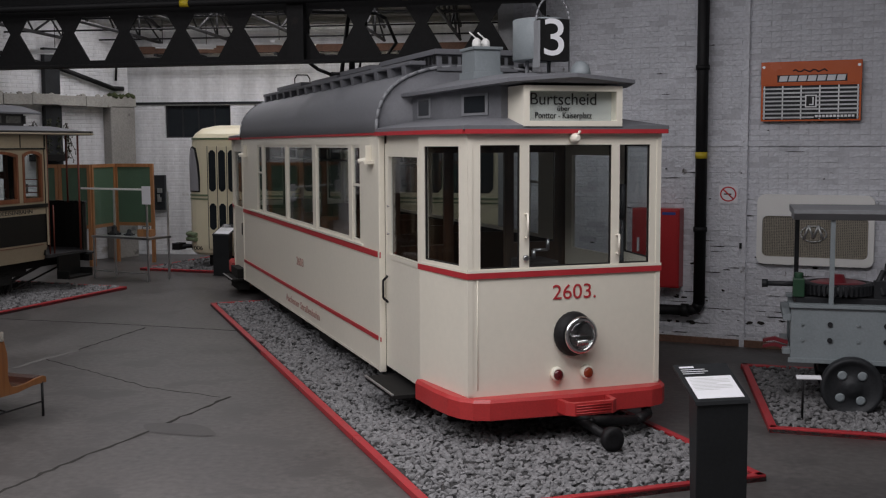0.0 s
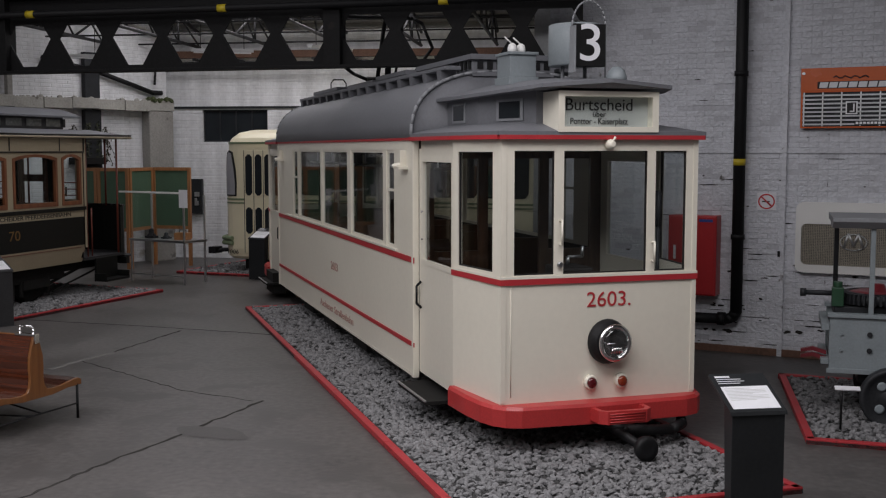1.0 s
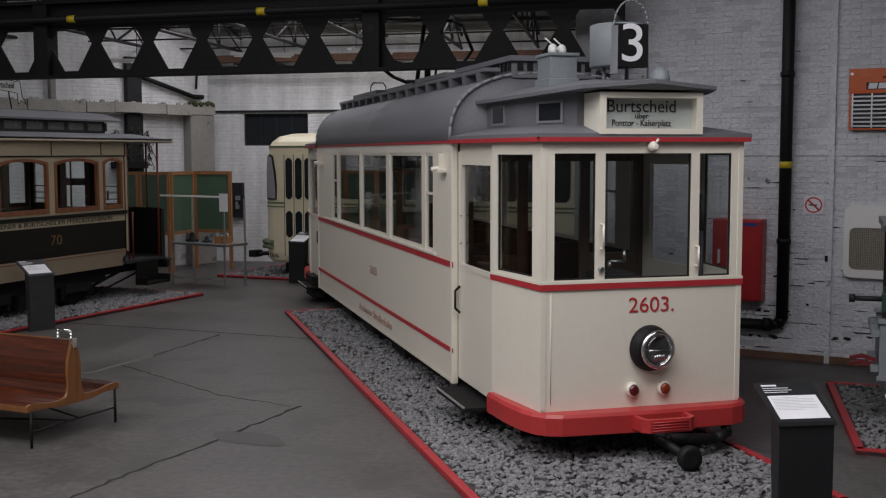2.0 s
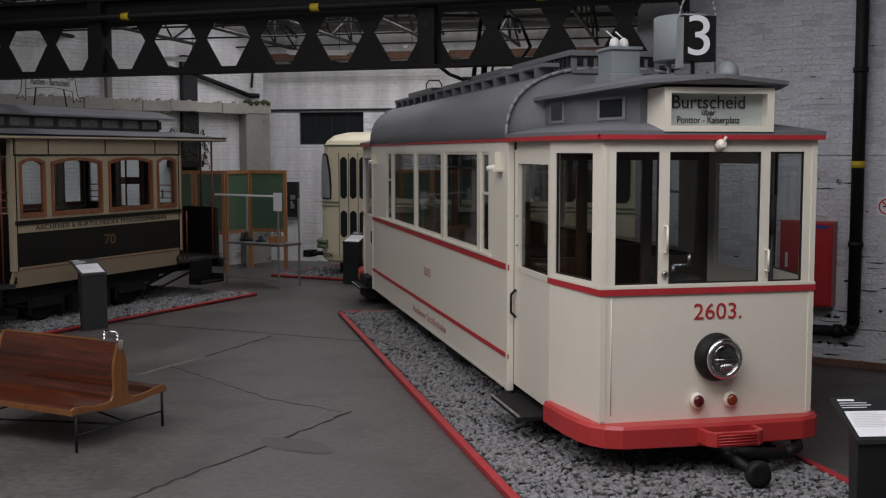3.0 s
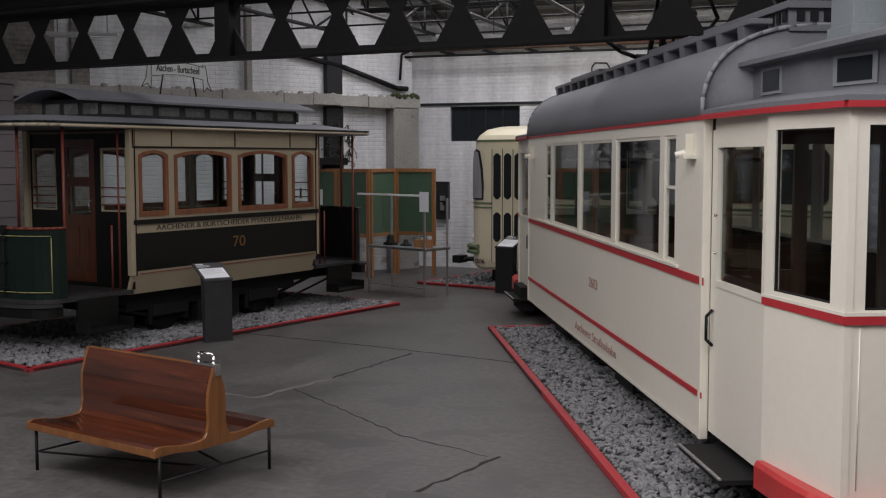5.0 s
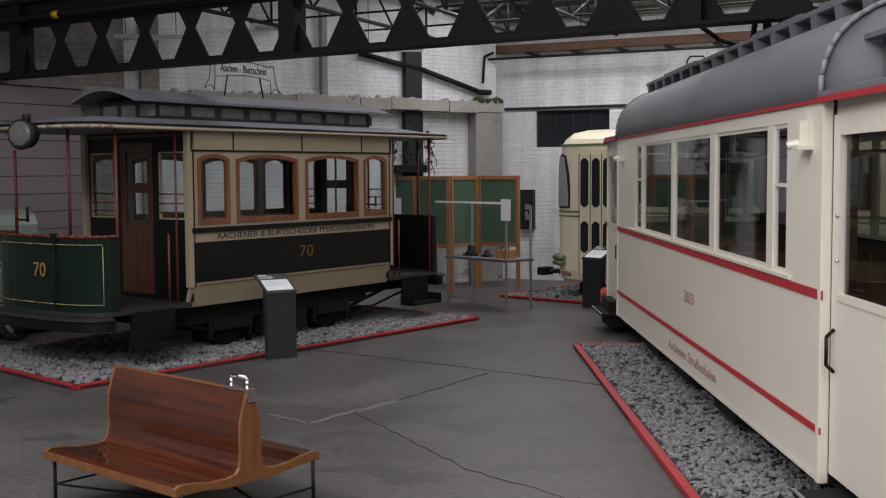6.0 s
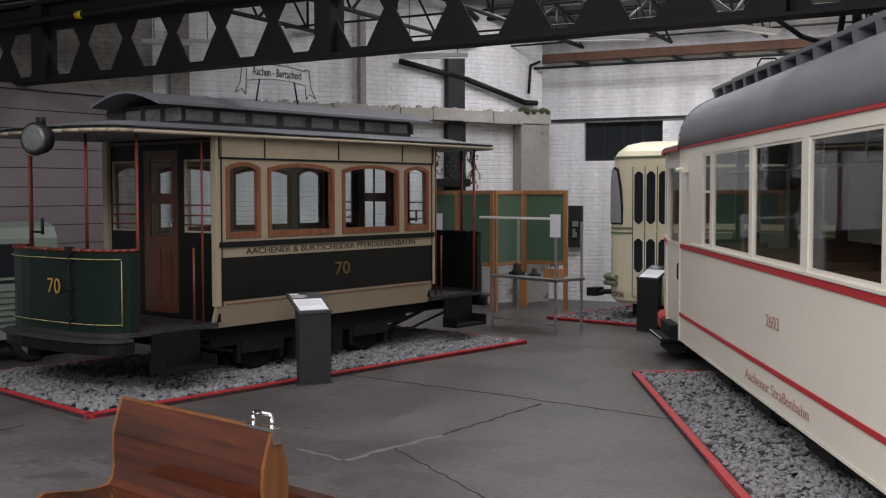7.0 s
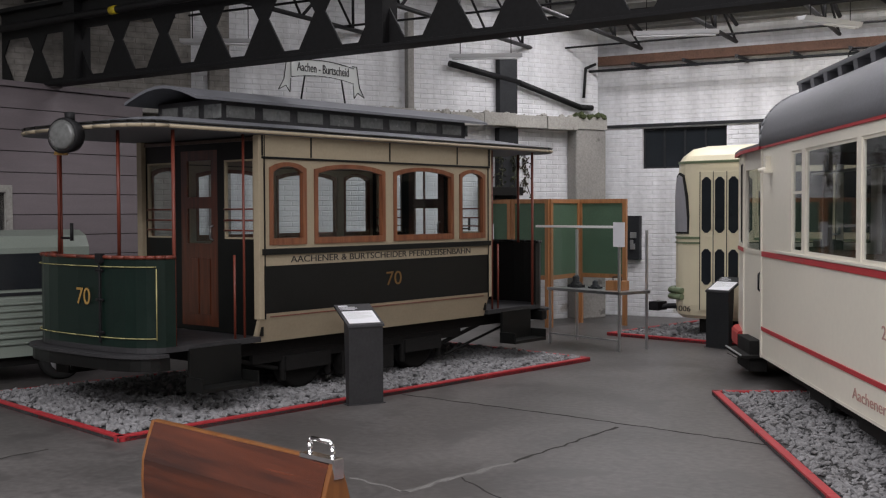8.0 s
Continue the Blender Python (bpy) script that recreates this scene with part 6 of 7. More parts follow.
bx(b, HL - 0.2, HL + 0.035, -0.028, 0.028, 1.02, 1.042)
bx(b, HL + 0.03, HL + 0.042, -0.028, 0.028, 0.94, 1.04)
part("handle", b, "chrome", bench, "chromed grab handle")
for x in (-HL + 0.02, HL + 0.02):
    for y in (-0.54, 0.54):
        b = bm_new()
        rod(b, (x, y, 0.0), (x, y, 0.39), 0.013, 8)
        part("leg", b, "black", bench, "thin black steel leg")
    b = bm_new()
    rod(b, (x, -0.54, 0.17), (x, 0.54, 0.17), 0.010, 8)
    part("stretcher", b, "black", bench)
for y in (-0.54, 0.54):
    b = bm_new()
    rod(b, (-HL + 0.02, y, 0.17), (HL + 0.02, y * 0.1, 0.17), 0.010, 8)
    part("stretcher", b, "black", bench)

# stone-crushing or turning machine on a wheeled frame
MC = pose(3.7, 8.65, 0, 0, 0, -10)
mach = thing("machine", MC, "grey riveted machine on iron wheels with gear ring and canopy", "machine")
b = bm_new()
bx(b, 0.0, 2.1, 0.0, 0.03, 0.55, 1.12)
bx(b, 0.0, 2.1, 0.9, 0.93, 0.55, 1.12)
bx(b, 0.02, 0.05, 0.03, 0.9, 0.60, 1.05)
part("side_frame", b, "machine", mach, "light grey side plates", 0.006)
b = bm_new()
bx(b, -0.02, 2.12, -0.03, 0.1, 1.12, 1.16)
bx(b, -0.02, 2.12, 0.85, 0.98, 1.12, 1.16)
bx(b, -0.02, 2.12, -0.025, 0.0, 0.53, 0.58)
bx(b, -0.08, 0.0, -0.02, 0.95, 0.62, 0.68)
bx(b, -0.08, 0.0, -0.02, 0.95, 0.98, 1.05)
part("flange", b, "machine", mach, "light grey flanges", 0.005)
for i in range(7):
    for z in (0.78, 0.95):
        b = bm_new()
        r = 0.022 if (i + int(z * 10)) % 2 else 0.034
        rod(b, (0.12 + i * 0.28, -0.002, z), (0.12 + i * 0.28, -0.02, z), r * 0.8, 10)
        part("bolt", b, "machined" if i % 2 else "machine", mach)
for x, y in ((0.62, -0.10), (0.62, 0.95), (1.75, -0.10), (1.75, 0.95)):
    b = bm_new()
    lathe(b, [(0.30, -0.03), (0.315, 0.0), (0.315, 0.10), (0.30, 0.12), (0.27, 0.12), (0.25, 0.09), (0.10, 0.09), (0.07, 0.13), (0.02, 0.13)], Matrix.Translation((x, y, 0.32)) @ Matrix.Rotation(math.pi / 2, 4, "X"), 30)
    w = part("wheel", b, "machined", mach, "solid dark iron wheel")
    for a in (0.9, 2.24, 3.9, 5.3):
        b = bm_new()
        lathe(b, [(0.045, 0.09), (0.05, 0.10), (0.03, 0.102)], Matrix.Translation((x + 0.16 * math.cos(a), y, 0.32 + 0.16 * math.sin(a))) @ Matrix.Rotation(math.pi / 2, 4, "X"), 14)
        part("hole_rim", b, "machine", w)
b = bm_new()
bx(b, 0.3, 1.9, 0.1, 0.85, 0.42, 0.56)
for x in (0.62, 1.75):
    rod(b, (x, -0.05, 0.32), (x, 0.95, 0.32), 0.035)
    bx(b, x - 0.07, x + 0.07, 0.05, 0.15, 0.3, 0.56)
    bx(b, x - 0.07, x + 0.07, 0.8, 0.9, 0.3, 0.56)
part("axle_frame", b, "machined", mach)
b = bm_new()
bx(b, 0.05, 2.1, 0.12, 0.82, 1.10, 1.22)
part("deck", b, "machined", mach, "dark oily deck", 0.01)
b = bm_new()
GC = Matrix.Translation((0.5, 0.42, 1.24))
lathe(b, [(0.30, 0.0), (0.36, 0.01), (0.37, 0.06), (0.34, 0.12), (0.30, 0.12), (0.29, 0.06)], GC, 40)
gr = part("gear_ring", b, "machined", mach, "dark toothed bevel gear ring")
for i in range(44):
    a = 6.28319 * i / 44
    b = bm_new()
    bx(b, 0.345, 0.395, -0.012, 0.012, 0.0, 0.11, GC @ Matrix.Rotation(a, 4, "Z"))
    part("tooth", b, "machined", gr)
b = bm_new()
lathe(b, [(0.29, 0.02), (0.29, 0.11), (0.22, 0.13), (0.1, 0.10), (0.06, 0.2), (0.02, 0.2)], GC, 30)
part("gear_centre", b, "gear", gr, "dark red gear centre")
b = bm_new()
bx(b, 0.02, 0.14, 0.1, 0.24, 1.22, 1.42)
rod(b, (0.08, 0.17, 1.38), (0.08, 0.17, 1.48), 0.05, 10)
part("bracket", b, "mgreen", mach, "green cast bracket", 0.012)
b = bm_new()
rod(b, (-0.28, 0.2, 1.35), (0.1, 0.2, 1.35), 0.028, 10)
rod(b, (-0.30, 0.2, 1.35), (-0.24, 0.2, 1.35), 0.045, 10)
part("shaft", b, "machined", mach)
b = bm_new()
rod(b, (1.15, 0.4, 1.2), (1.15, 0.4, 1.55), 0.16, 20)
rod(b, (0.98, 0.4, 1.45), (1.6, 0.4, 1.45), 0.12, 18)
bx(b, 0.85, 1.1, 0.2, 0.3, 1.2, 1.4)
pipe(b, [(0.95, 0.3, 1.5), (0.9, 0.25, 1.4), (0.95, 0.2, 1.25)], 0.03)
rod(b, (1.6, 0.4, 1.2), (1.6, 0.4, 1.9), 0.05)
part("motor", b, "machined", mach, "dark cast motor", 0.004)
for x, y, mat in ((0.38, -0.02, "machine"), (0.06, 0.85, "machined"), (1.9, -0.02, "machine"), (1.9, 0.9, "machined")):
    b = bm_new()
    bx(b, x, x + 0.05, y, y + 0.05, 1.14, 2.10)
    part("post", b, mat, mach, bevel=0.005)
b = bm_new()
prism(b, [(-0.05, 2.06), (0.42, 2.06), (0.47, 2.14), (0.5, 2.14), (0.5, 2.10), (1.0, 2.10), (1.0, 2.17), (-0.12, 2.17), (-0.12, 2.13)], -0.0, 2.1, "x")
part("canopy", b, "roofpale", mach, "grey sheet canopy", 0.004)
b = bm_new()
for dz in (0.0, 0.06):
    prism(b, [(-0.28, 0.66 + dz), (-0.16, 0.68 + dz), (-0.02, 0.64 + dz), (-0.02, 0.68 + dz), (-0.16, 0.72 + dz), (-0.28, 0.69 + dz)], 0.1, 0.16, "y")
part("claw", b, "gear", mach, "red tow claw")
ls = thing("label_post", pose(3.7, 8.03, 0, 0, 0, -5), "small white label on a thin black post in the gravel", "label")
b = bm_new()
rod(b, (0, 0, 0), (0, 0, 0.54), 0.012)
part("post", b, "black", ls)
b = bm_new()
bx(b, -0.09, 0.15, -0.03, 0.04, 0.52, 0.532, Matrix.Translation((0, 0, 0.05)) @ Matrix.Rotation(0.35, 4, "X") @ Matrix.Translation((0, 0, -0.02)))
part("label", b, "paper", ls, bevel=0.002)

# ---- things on the right wall ----
dp = thing("downpipe", RW, "black cast-iron downpipe with a yellow band", "pipe")
b = bm_new()
rod(b, (0.54, -0.14, 0.60), (0.54, -0.14, 7.4), 0.078, 16)
part("shaft", b, "black", dp)
b = bm_new()
pipe(b, [(0.54, -0.14, 0.62), (0.50, -0.14, 0.53), (0.42, -0.14, 0.50), (-0.9, -0.14, 0.47)], 0.075, 14)
rod(b, (0.40, -0.14, 0.50), (0.30, -0.14, 0.50), 0.095, 14)
part("elbow", b, "black", dp, "black bend into a lying pipe")
for z in (1.65, 3.95, 5.6):
    b = bm_new()
    rod(b, (0.54, -0.14, z), (0.54, -0.14, z + 0.07), 0.092, 16)
    bx(b, 0.52, 0.56, -0.14, 0.0, z + 0.02, z + 0.05)
    part("collar", b, "black", dp)
b = bm_new()
rod(b, (0.54, -0.14, 2.70), (0.54, -0.14, 2.79), 0.081, 16)
part("band", b, "yellow", dp, "yellow marker band")
b = bm_new()
bx(b, 0.30, 0.42, -0.2, -0.18, 0.46, 0.5)
part("clip", b, "gear", dp)
cd = thing("conduit", RW, "white painted vertical cable conduit", "conduit")
b = bm_new()
bx(b, 1.06, 1.125, -0.055, -0.012, 0.0, 7.4)
part("channel", b, "brick", cd, bevel=0.006)
b = bm_new()
bx(b, 1.045, 1.075, -0.08, -0.05, 1.42, 1.5)
part("clamp", b, "black", cd)

grl = thing("radiator_grille", RW, "orange and black enamel bus grille panel mounted on the wall", "grille")
b = bm_new()
bx(b, 1.29, 2.51, -0.09, -0.012, 3.22, 4.02)
part("backing", b, "machined", grl, bevel=0.008)
b = bm_new()
bx(b, 1.285, 2.515, -0.105, -0.088, 3.72, 4.03)
pl = part("plate", b, "orange", grl, "orange enamelled plate", 0.004)
for i in range(7):
    b = bm_new()
    x = 1.51 + i * 0.117
    prism(b, [(x, 3.76), (x + 0.10, 3.76), (x + 0.115, 3.835), (x + 0.015, 3.835)], -0.112, -0.104, "y")
    part("badge", b, "paper", pl, "white block badge")
b = bm_new()
bx(b, 1.49, 2.34, -0.109, -0.1045, 3.75, 3.845)
part("badge_shadow", b, "ink", pl)
b = bm_new()
pipe(b, [(1.68 + i * 0.035, -0.108, 3.90 + 0.018 * math.sin(i * 1.9)) for i in range(13)], 0.009, 6)
part("script", b, "ink", pl, "dark script line")
for x in (1.32, 2.48):
    b = bm_new()
    rod(b, (x, -0.10, 3.96), (x, -0.115, 3.96), 0.02, 12)
    part("screw", b, "alu", pl)
b = bm_new()
plate(b, rect(1.29, 2.51, 3.215, 3.72), [rect(1.315, 2.485, 3.235, 3.70)], -0.105, -0.088, "y")
part("frame", b, "orange", grl)
for i in range(8):
    b = bm_new()
    z = 3.255 + i * 0.056
    bx(b, 1.315, 2.485, -0.11, -0.095, z, z + 0.022)
    part("slat", b, "steel", grl)
for i in range(6):
    b = bm_new()
    x = 1.33 + i * 0.228
    bx(b, x - 0.007, x + 0.007, -0.104, -0.09, 3.24, 3.70)
    part("bar", b, "alu", grl)
b = bm_new()
bx(b, 1.84, 1.98, -0.116, -0.1, 3.40, 3.57)
em = part("emblem", b, "alu", grl)
b = bm_new()
bx(b, 1.855, 1.965, -0.12, -0.112, 3.415, 3.555)
part("field", b, "ink", em)
b = bm_new()
bx(b, 1.93, 1.945, -0.124, -0.118, 3.44, 3.54)
bx(b, 1.89, 1.945, -0.124, -0.118, 3.43, 3.445)
part("stroke", b, "alu", em)
b = bm_new()
bx(b, 1.95, 2.46, -0.118, -0.1, 3.255, 3.305)
nb = part("name_bar", b, "ink", grl)
b = bm_new()
for i in range(11):
    bx(b, 1.965 + i * 0.044, 1.997 + i * 0.044, -0.122, -0.116, 3.265, 3.295)
part("badge", b, "alu", nb)


def rounded(x0, x1, z0, z1, r, n=5):
    pts = []
    for cx, cz, a0 in ((x1 - r, z0 + r, -90), (x1 - r, z1 - r, 0), (x0 + r, z1 - r, 90), (x0 + r, z0 + r, 180)):
        pts += [(cx + r * math.cos(radians(a0 + 90 * i / n)), cz + r * math.sin(radians(a0 + 90 * i / n))) for i in range(n + 1)]
    return pts


wg = thing("radiator_grille", RW, "white enamelled bus grille with woven mesh mounted on the wall", "grille")
b = bm_new()
plate(b, rounded(1.27, 2.71, 1.22, 2.20, 0.10), [rounded(1.34, 2.64, 1.33, 1.90, 0.07)], -0.10, -0.012, "y")
part("surround", b, "white", wg, "white enamelled surround")
b = bm_new()
bx(b, 1.33, 2.65, -0.06, -0.05, 1.32, 1.91)
mesh = part("mesh", b, "machined", wg, "dark backing of the mesh")
b = bm_new()
for i in range(60):
    x = 1.345 + i * 0.022
    bx(b, x, x + 0.012, -0.072, -0.062, 1.33, 1.90)
for i in range(26):
    z = 1.335 + i * 0.022
    bx(b, 1.34, 2.64, -0.078, -0.070, z, z + 0.010)
part("weave", b, "grille", mesh, "woven beige metal mesh", kind="stuff")
b = bm_new()
for p, q in (((-0.12, 0), (-0.06, 0.2)), ((-0.06, 0.2), (0, 0.03)), ((0, 0.03), (0.06, 0.2)), ((0.06, 0.2), (0.12, 0))):
    rod(b, (1.98 + p[0], -0.09, 1.58 + p[1]), (1.98 + q[0], -0.09, 1.58 + q[1]), 0.016, 6)
ring3 = [(1.98 + 0.16 * math.cos(a), -0.085, 1.66 + 0.11 * math.sin(a)) for a in [6.28319 * i / 20 for i in range(21)]]
pipe(b, ring3, 0.010, 6)
part("emblem", b, "alu", wg, "bright metal emblem")

ns = thing("no_smoking_sign", RW, "round red and white no-smoking sign", "sign")
b = bm_new()
bx(b, 0.755, 1.0, -0.02, -0.012, 2.07, 2.315)
part("plate", b, "paper", ns)
b = bm_new()
plate(b, [(0.878 + 0.108 * math.cos(6.28319 * i / 28), 2.192 + 0.108 * math.sin(6.28319 * i / 28)) for i in range(28)], [[(0.878 + 0.09 * math.cos(6.28319 * i / 28), 2.192 + 0.09 * math.sin(6.28319 * i / 28)) for i in range(28)]], -0.026, -0.019, "y")
part("ring", b, "signred", ns)
b = bm_new()
rod(b, (0.815, -0.024, 2.255), (0.941, -0.024, 2.129), 0.011, 6)
part("bar", b, "signred", ns)
b = bm_new()
bx(b, 0.82, 0.92, -0.0235, -0.019, 2.182, 2.20)
part("cigarette", b, "ink", ns)

hc = thing("hydrant_cabinet", RW, "red steel hydrant cabinet with a blue label on the wall", "cabinet")
b = bm_new()
bx(b, -0.36, 0.29, -0.26, -0.005, 0.83, 1.98)
part("body", b, "hydrant", hc, bevel=0.012)
b = bm_new()
bx(b, -0.34, 0.27, -0.275, -0.26, 0.85, 1.96)
dd = part("door", b, "hydrant", hc, bevel=0.008)
b = bm_new()
bx(b, 0.06, 0.24, -0.28, -0.274, 1.89, 1.93)
part("label", b, "blue", dd)
b = bm_new()
bx(b, -0.28, -0.25, -0.295, -0.274, 1.35, 1.55)
part("handle", b, "paper", dd)
fx = thing("meter_cabinet", FW, "dark open meter cabinet on the wall", "cabinet")
b = bm_new()
bx(b, -0.16, 0.2, -0.14, -0.003, 1.2, 2.13)
part("body", b, "machined", fx, bevel=0.008)
for z, w in ((1.42, 0.1), (1.66, 0.13), (1.5, 0.06)):
    b = bm_new()
    bx(b, 0.0, w, -0.19, -0.138, z, z + 0.12)
    part("meter", b, "alu", fx, bevel=0.006)

# ---- screens and show table at the far end ----
scr = thing("folding_screen", Matrix(), "folding screen of green boards in pine frames", "screen")
corners = [(-11.84, 22.9), (-10.37, 22.6), (-9.5, 22.4), (-9.38, 23.6), (-8.32, 23.4)]
for (x0, y0), (x1, y1) in zip(corners, corners[1:]):
    d = Vector((x1 - x0, y1 - y0, 0))
    m = Matrix.Translation((x0, y0, 0)) @ Matrix.Rotation(math.atan2(d.y, d.x), 4, "Z")
    L = d.length
    b = bm_new()
    plate(b, rect(0.01, L - 0.01, 0.90, 2.42), [rect(0.09, L - 0.09, 0.98, 2.34)], -0.03, 0.03, "y")
    for x in (0.01, L - 0.09):
        bx(b, x, x + 0.08, -0.03, 0.03, 0, 0.9)
    f = part("frame", b, "frame", scr, "pine frame")
    f.matrix_basis = m
    b = bm_new()
    bx(b, 0.08, L - 0.08, -0.008, 0.008, 0.97, 2.35)
    part("board", b, "board", f, "plain green board")
nt = thing("notice", Matrix(), "white printed notice pinned to the screen", "notice")
b = bm_new()
bx(b, 0.78, 1.1, -0.045, -0.033, 1.6, 1.95, Matrix.Translation((-11.84, 22.9, 0)) @ Matrix.Rotation(math.atan2(-0.3, 1.47), 4, "Z"))
part("sheet", b, "paper", nt)

ST = pose(-8.595, 20.153, 0, 0, 0, -24.85) @ Matrix.Diagonal((0.984, 1, 0.951, 1))
st = thing("show_table", ST, "steel show table with glass screen and a light rail", "table")
for x in (0.0, 1.6):
    for y, h in ((0.0, 2.02 if x else 0.98), (0.62, 1.98)):
        b = bm_new()
        bx(b, x, x + 0.035, y, y + 0.035, 0, h)
        part("leg", b, "alu", st)
b = bm_new()
bx(b, -0.02, 1.66, -0.02, 0.68, 0.93, 0.98)
part("tabletop", b, "steel", st, bevel=0.005)
b = bm_new()
bx(b, 0.0, 1.63, 0.0, 0.03, 0.16, 0.19)
part("rail", b, "alu", st)
b = bm_new()
bx(b, -0.35, 1.66, 0.02, 0.07, 2.02, 2.06)
part("light_rail", b, "white", st, "white unlit light rail", 0.004)
b = bm_new()
bx(b, 0.02, 1.6, 0.012, 0.018, 1.0, 2.02)
glass("glass_screen", b, st)
b = bm_new()
bx(b, 1.52, 1.76, -0.02, -0.008, 1.72, 2.12)
part("notice", b, "paper", st, "white notice")


def exhibit(name, x, y, h, rr, mat, label):
    t = thing(name, ST @ pose(x, y, 0.98), label, "exhibit")
    b = bm_new()
    lathe(b, [(rr, 0), (rr * 0.9, h * 0.3), (rr * 0.5, h * 0.5), (rr * 0.55, h * 0.8), (rr * 0.2, h)], None, 14)
    part("body", b, mat, t)
    b = bm_new()
    bx(b, -rr * 1.2, rr * 1.2, -rr * 0.7, rr * 0.7, -0.0, h * 0.22)
    part("base", b, mat, t, bevel=0.004)


exhibit("model", 0.35, 0.3, 0.22, 0.11, "black", "small dark cast-iron exhibit on the table")
exhibit("model", 0.75, 0.35, 0.14, 0.09, "machined", "small dark exhibit on the table")
bxs = thing("wooden_box", ST @ pose(1.3, 0.3, 0.98, 0, 0, 12), "small brown wooden box with a handle", "box")
b = bm_new()
bx(b, -0.16, 0.16, -0.1, 0.1, 0, 0.16)
part("body", b, "frame", bxs, bevel=0.006)
b = bm_new()
pipe(b, [(-0.08, 0, 0.16), (-0.08, 0, 0.22), (0.08, 0, 0.22), (0.08, 0, 0.16)], 0.01)
part("handle", b, "black", bxs)

# ---- small van by the timber partition ----
VM = pose(-12.8, 13.55, 0, 0, 0, -20)
van = thing("van", VM, "grey-green corrugated delivery van", "van")
b = bm_new()
loft(b, [[(x, y, z) for x, z in ((0.0, 0.35), (0.02, 1.1), (0.0, 1.2), (-0.05, 1.75), (-0.14, 1.9), (-0.35, 1.97), (-1.05, 1.97), (-1.26, 1.9), (-1.35, 1.75), (-1.4, 1.2), (-1.4, 0.35))] for y in (-3.0, 0.3, 0.42)], smooth=False)
part("body", b, "van", van, "grey-green body")
for i in range(7):
    b = bm_new()
    z = 0.52 + i * 0.085
    rod(b, (0.012, -3.0, z), (0.012, 0.40, z), 0.022, 6)
    part("rib", b, "van", van)
b = bm_new()
prism(b, rounded(-0.95, 0.0, 1.22, 1.68, 0.08), -0.06, 0.01, "x")
part("window", b, "darkglass", van, "dark side window")
b = bm_new()
bx(b, -0.015, 0.03, -3.0, 0.42, 1.14, 1.18)
part("trim", b, "machined", van)
for y in (0.02, -2.3):
    b = bm_new()
    lathe(b, [(0.28, -0.16), (0.29, -0.14), (0.29, 0.0), (0.26, 0.02), (0.2, 0.02)], Matrix.Translation((-0.02, y, 0.29)) @ Matrix.Rotation(math.pi / 2, 4, "Y"), 24)
    w = part("tyre", b, "tyre", van)
    b = bm_new()
    lathe(b, [(0.2, 0.0), (0.18, 0.03), (0.1, 0.015), (0.08, 0.04), (0.02, 0.05)], Matrix.Translation((-0.02, y, 0.29)) @ Matrix.Rotation(math.pi / 2, 4, "Y"), 20)
    part("rim", b, "alu", w)
b = bm_new()
bx(b, -1.3, -0.12, -2.9, 0.46, 0.22, 0.36)
part("chassis", b, "under", van, bevel=0.01)

# dried hanging plant in a wall box
pb = thing("plant_box", LW @ pose(12.3, -0.3, 2.5), "dark wall box with a dried trailing plant", "plant")
b = bm_new()
bx(b, -0.3, 0.5, -0.1, 0.28, 0.0, 0.16)
part("box", b, "under", pb, bevel=0.006)
b = bm_new()
for i in range(160):
    s = rng.choice((0.12, 0.42))
    p = Vector((s + rng.gauss(0, 0.05), 0.1 + rng.gauss(0, 0.05), rng.uniform(0.1, 1.0)))
    q = Matrix.Translation(p) @ Euler((rng.uniform(0, 6), rng.uniform(0, 6), rng.uniform(0, 6))).to_matrix().to_4x4()
    vs = [b.verts.new(q @ Vector(c)) for c in ((0, 0, 0), (0.025, 0.02, 0.005), (0.0, 0.07, 0.0), (-0.025, 0.02, 0.005))]
    b.faces.new(vs)
for s in (0.12, 0.42):
    pipe(b, [(s, 0.1, 0.1), (s + 0.03, 0.1, 0.5), (s - 0.02, 0.1, 1.0)], 0.008, 5)
part("foliage", b, "leaf", pb, "dry leaves", kind="stuff")

# ---- boards of the timber partition ----
for i in range(13):
    for x0, x1 in ((0, 3.8), (4.98, 7.4)) if i < 8 else ((0, 7.4),):
        b = bm_new()
        z = 0.03 + i * 0.307
        bx(b, x0 + 0.002, x1 - 0.002, -0.012, 0.018, z, z + 0.296)
        ob = part("board", b, "plank", wall_timber, bevel=0.005)

# ---- bricks of the right wall ----
rb = random.Random(11)
shapes = []
for k in range(8):
    b = bm_new()
    vs = bx(b, 0, 0.24, -0.0055 - 0.0025 * (k % 3), 0.004, 0, 0.069)
    for v in vs:
        v.co += Vector((rb.uniform(-0.004, 0.004), rb.uniform(-0.001, 0.001), rb.uniform(-0.005, 0.005)))
    bmesh.ops.bevel(b, geom=[e for e in b.edges if all(v.co.y < -0.001 for v in e.verts)], offset=0.0035, segments=1, affect="EDGES")
    bmesh.ops.recalc_face_normals(b, faces=b.faces)
    me = bpy.data.meshes.new("brick")
    b.to_mesh(me)
    b.free()
    me.materials.append(M["brick"])
    shapes.append(me)
base_v = [[tuple(v.co) for v in me.vertices] for me in shapes]
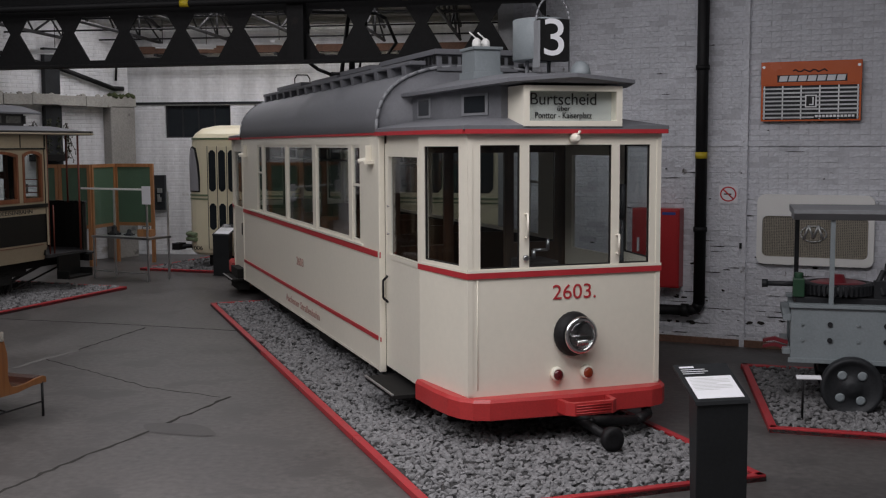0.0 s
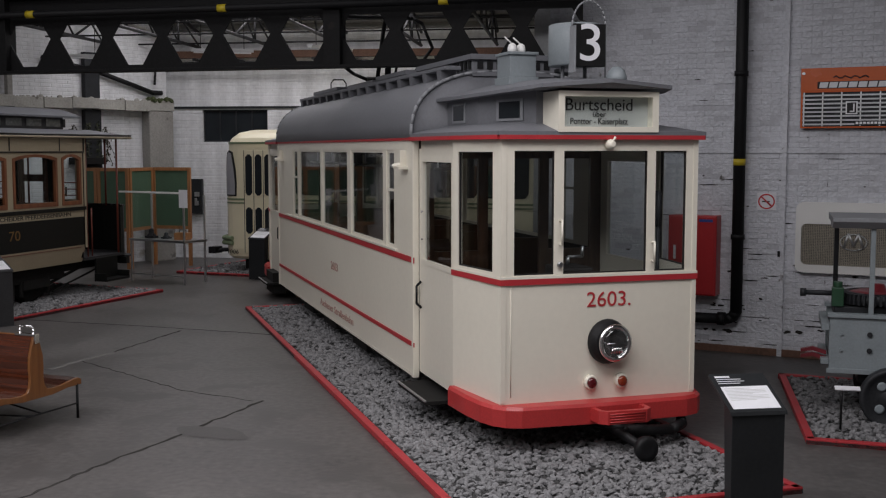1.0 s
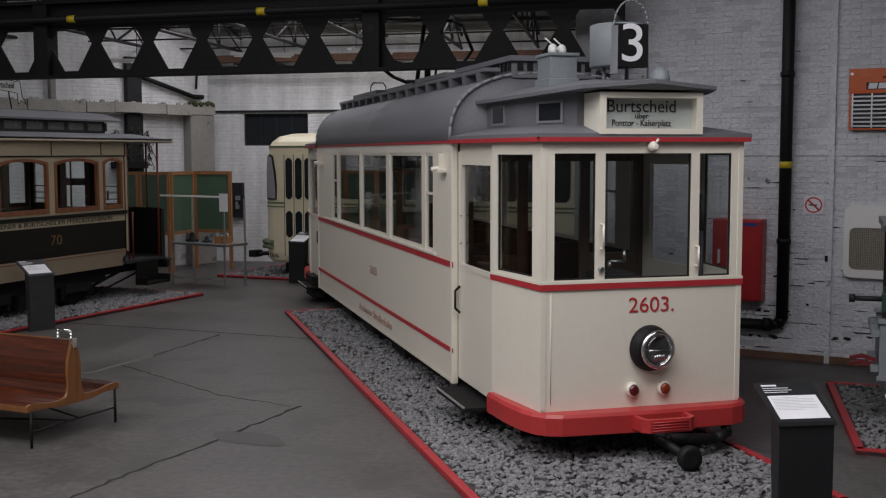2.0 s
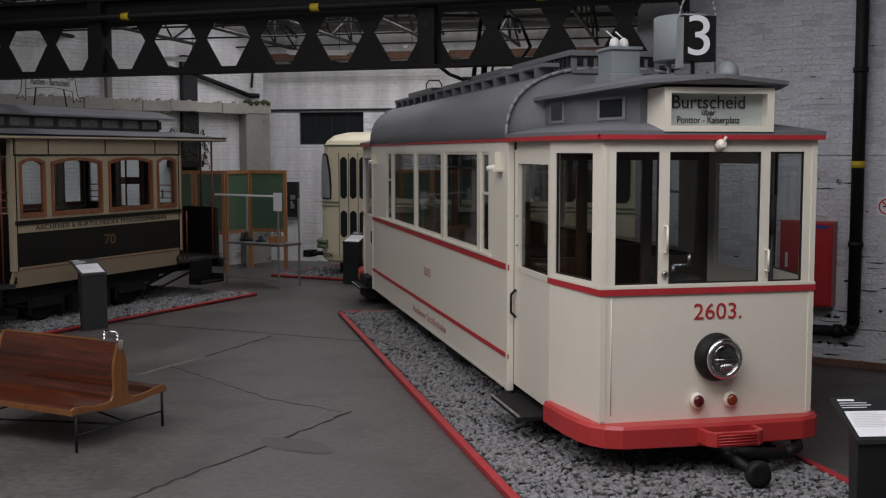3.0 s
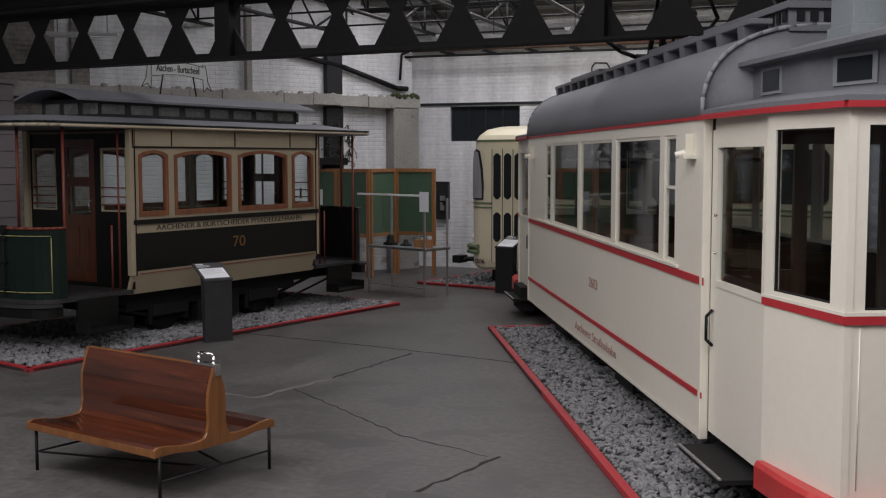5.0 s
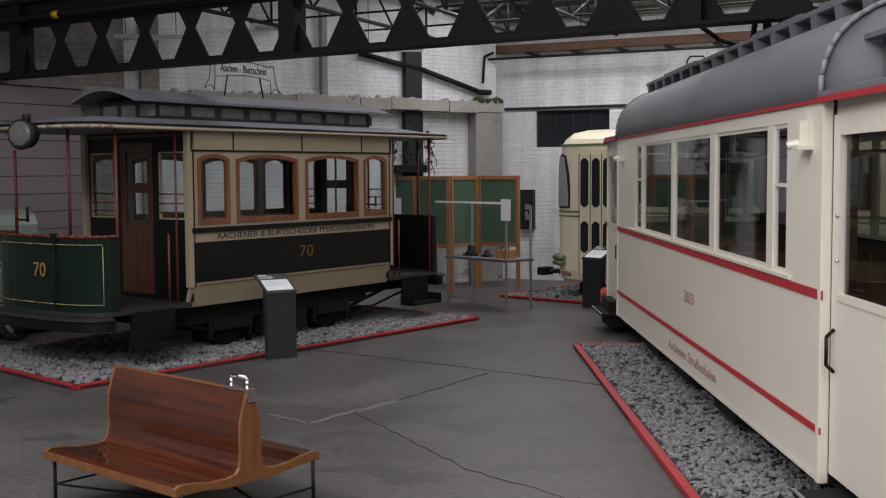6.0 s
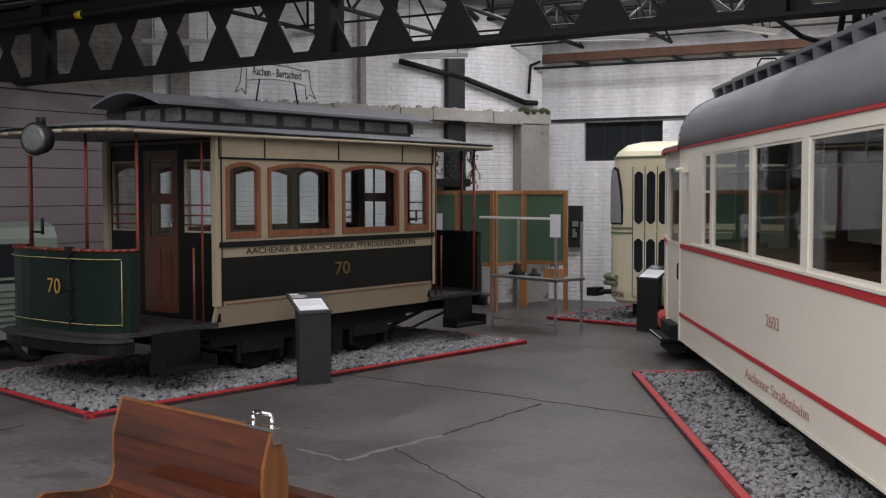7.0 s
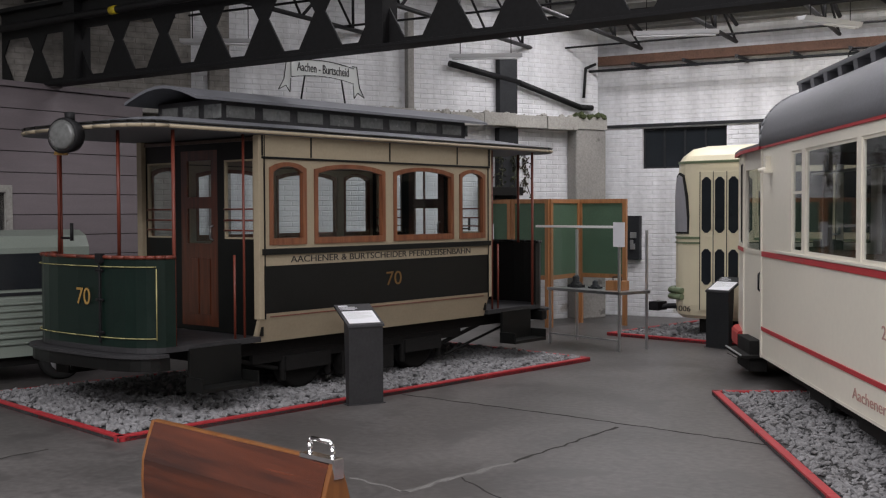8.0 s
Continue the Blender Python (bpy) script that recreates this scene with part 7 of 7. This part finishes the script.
base_f = [[tuple(p.vertices) for p in me.polygons] for me in shapes]
rest_v, rest_f = [], []
for row in range(68):
    z = 0.08 + row * 0.0755
    x = -2.18 + (0.122 if row % 2 else 0.0)
    while x < 4.4:
        k = rb.randrange(8)
        if rb.random() > 0.10:
            if 1.15 < x < 2.9 and 1.9 < z < 5.0 and not (1.2 < x < 2.4 and 3.25 < z < 3.95):
                ob = new("brick", shapes[k])
                ob.parent = wall_right
                ob.location = (x, rb.uniform(-0.002, 0.003), z)
            else:
                n0 = len(rest_v)
                dy = rb.uniform(-0.002, 0.003)
                rest_v += [(c[0] + x, c[1] + dy, c[2] + z) for c in base_v[k]]
                rest_f += [tuple(i + n0 for i in f) for f in base_f[k]]
        x += 0.2465
me = bpy.data.meshes.new("bricks")
me.from_pydata(rest_v, [], rest_f)
me.materials.append(M["brick"])
ob = new("bricks", me)
ob.parent = wall_right
tagged(ob, "white painted bricks", kind="stuff")
# flaked spots and open joints where the paint has gone
b = bm_new()
rc = random.Random(23)
for i in range(150):
    low = i < 95
    x = rc.uniform(-1.2, 2.6) if low else rc.uniform(-2.1, 4.2)
    z = 0.12 + 1.5 * rc.random() ** 1.8 if low else rc.uniform(0.5, 5.0)
    if i % 2:
        z = 0.08 + round((z - 0.08) / 0.0755) * 0.0755 - 0.003
        rx, rz, n = rc.uniform(0.04, 0.16), rc.uniform(0.004, 0.010), 9
    else:
        r = rc.uniform(0.010, 0.042) if low else rc.uniform(0.004, 0.014)
        rx, rz, n = r * rc.uniform(1.0, 2.2), r * rc.uniform(0.5, 1.0), 9
    pts = []
    for k in range(n):
        a, q = 2 * math.pi * k / n, rc.uniform(0.55, 1.25)
        pts.append((x + rx * q * math.cos(a), z + rz * q * math.sin(a)))
    prism(b, pts, -0.0135, -0.0125, "y")
me = bpy.data.meshes.new("spalls")
b.to_mesh(me)
b.free()
me.materials.append(M["soot"])
ob = new("spalls", me)
ob.parent = wall_right
tagged(ob, "dark flaked spots and open joints", kind="stuff")
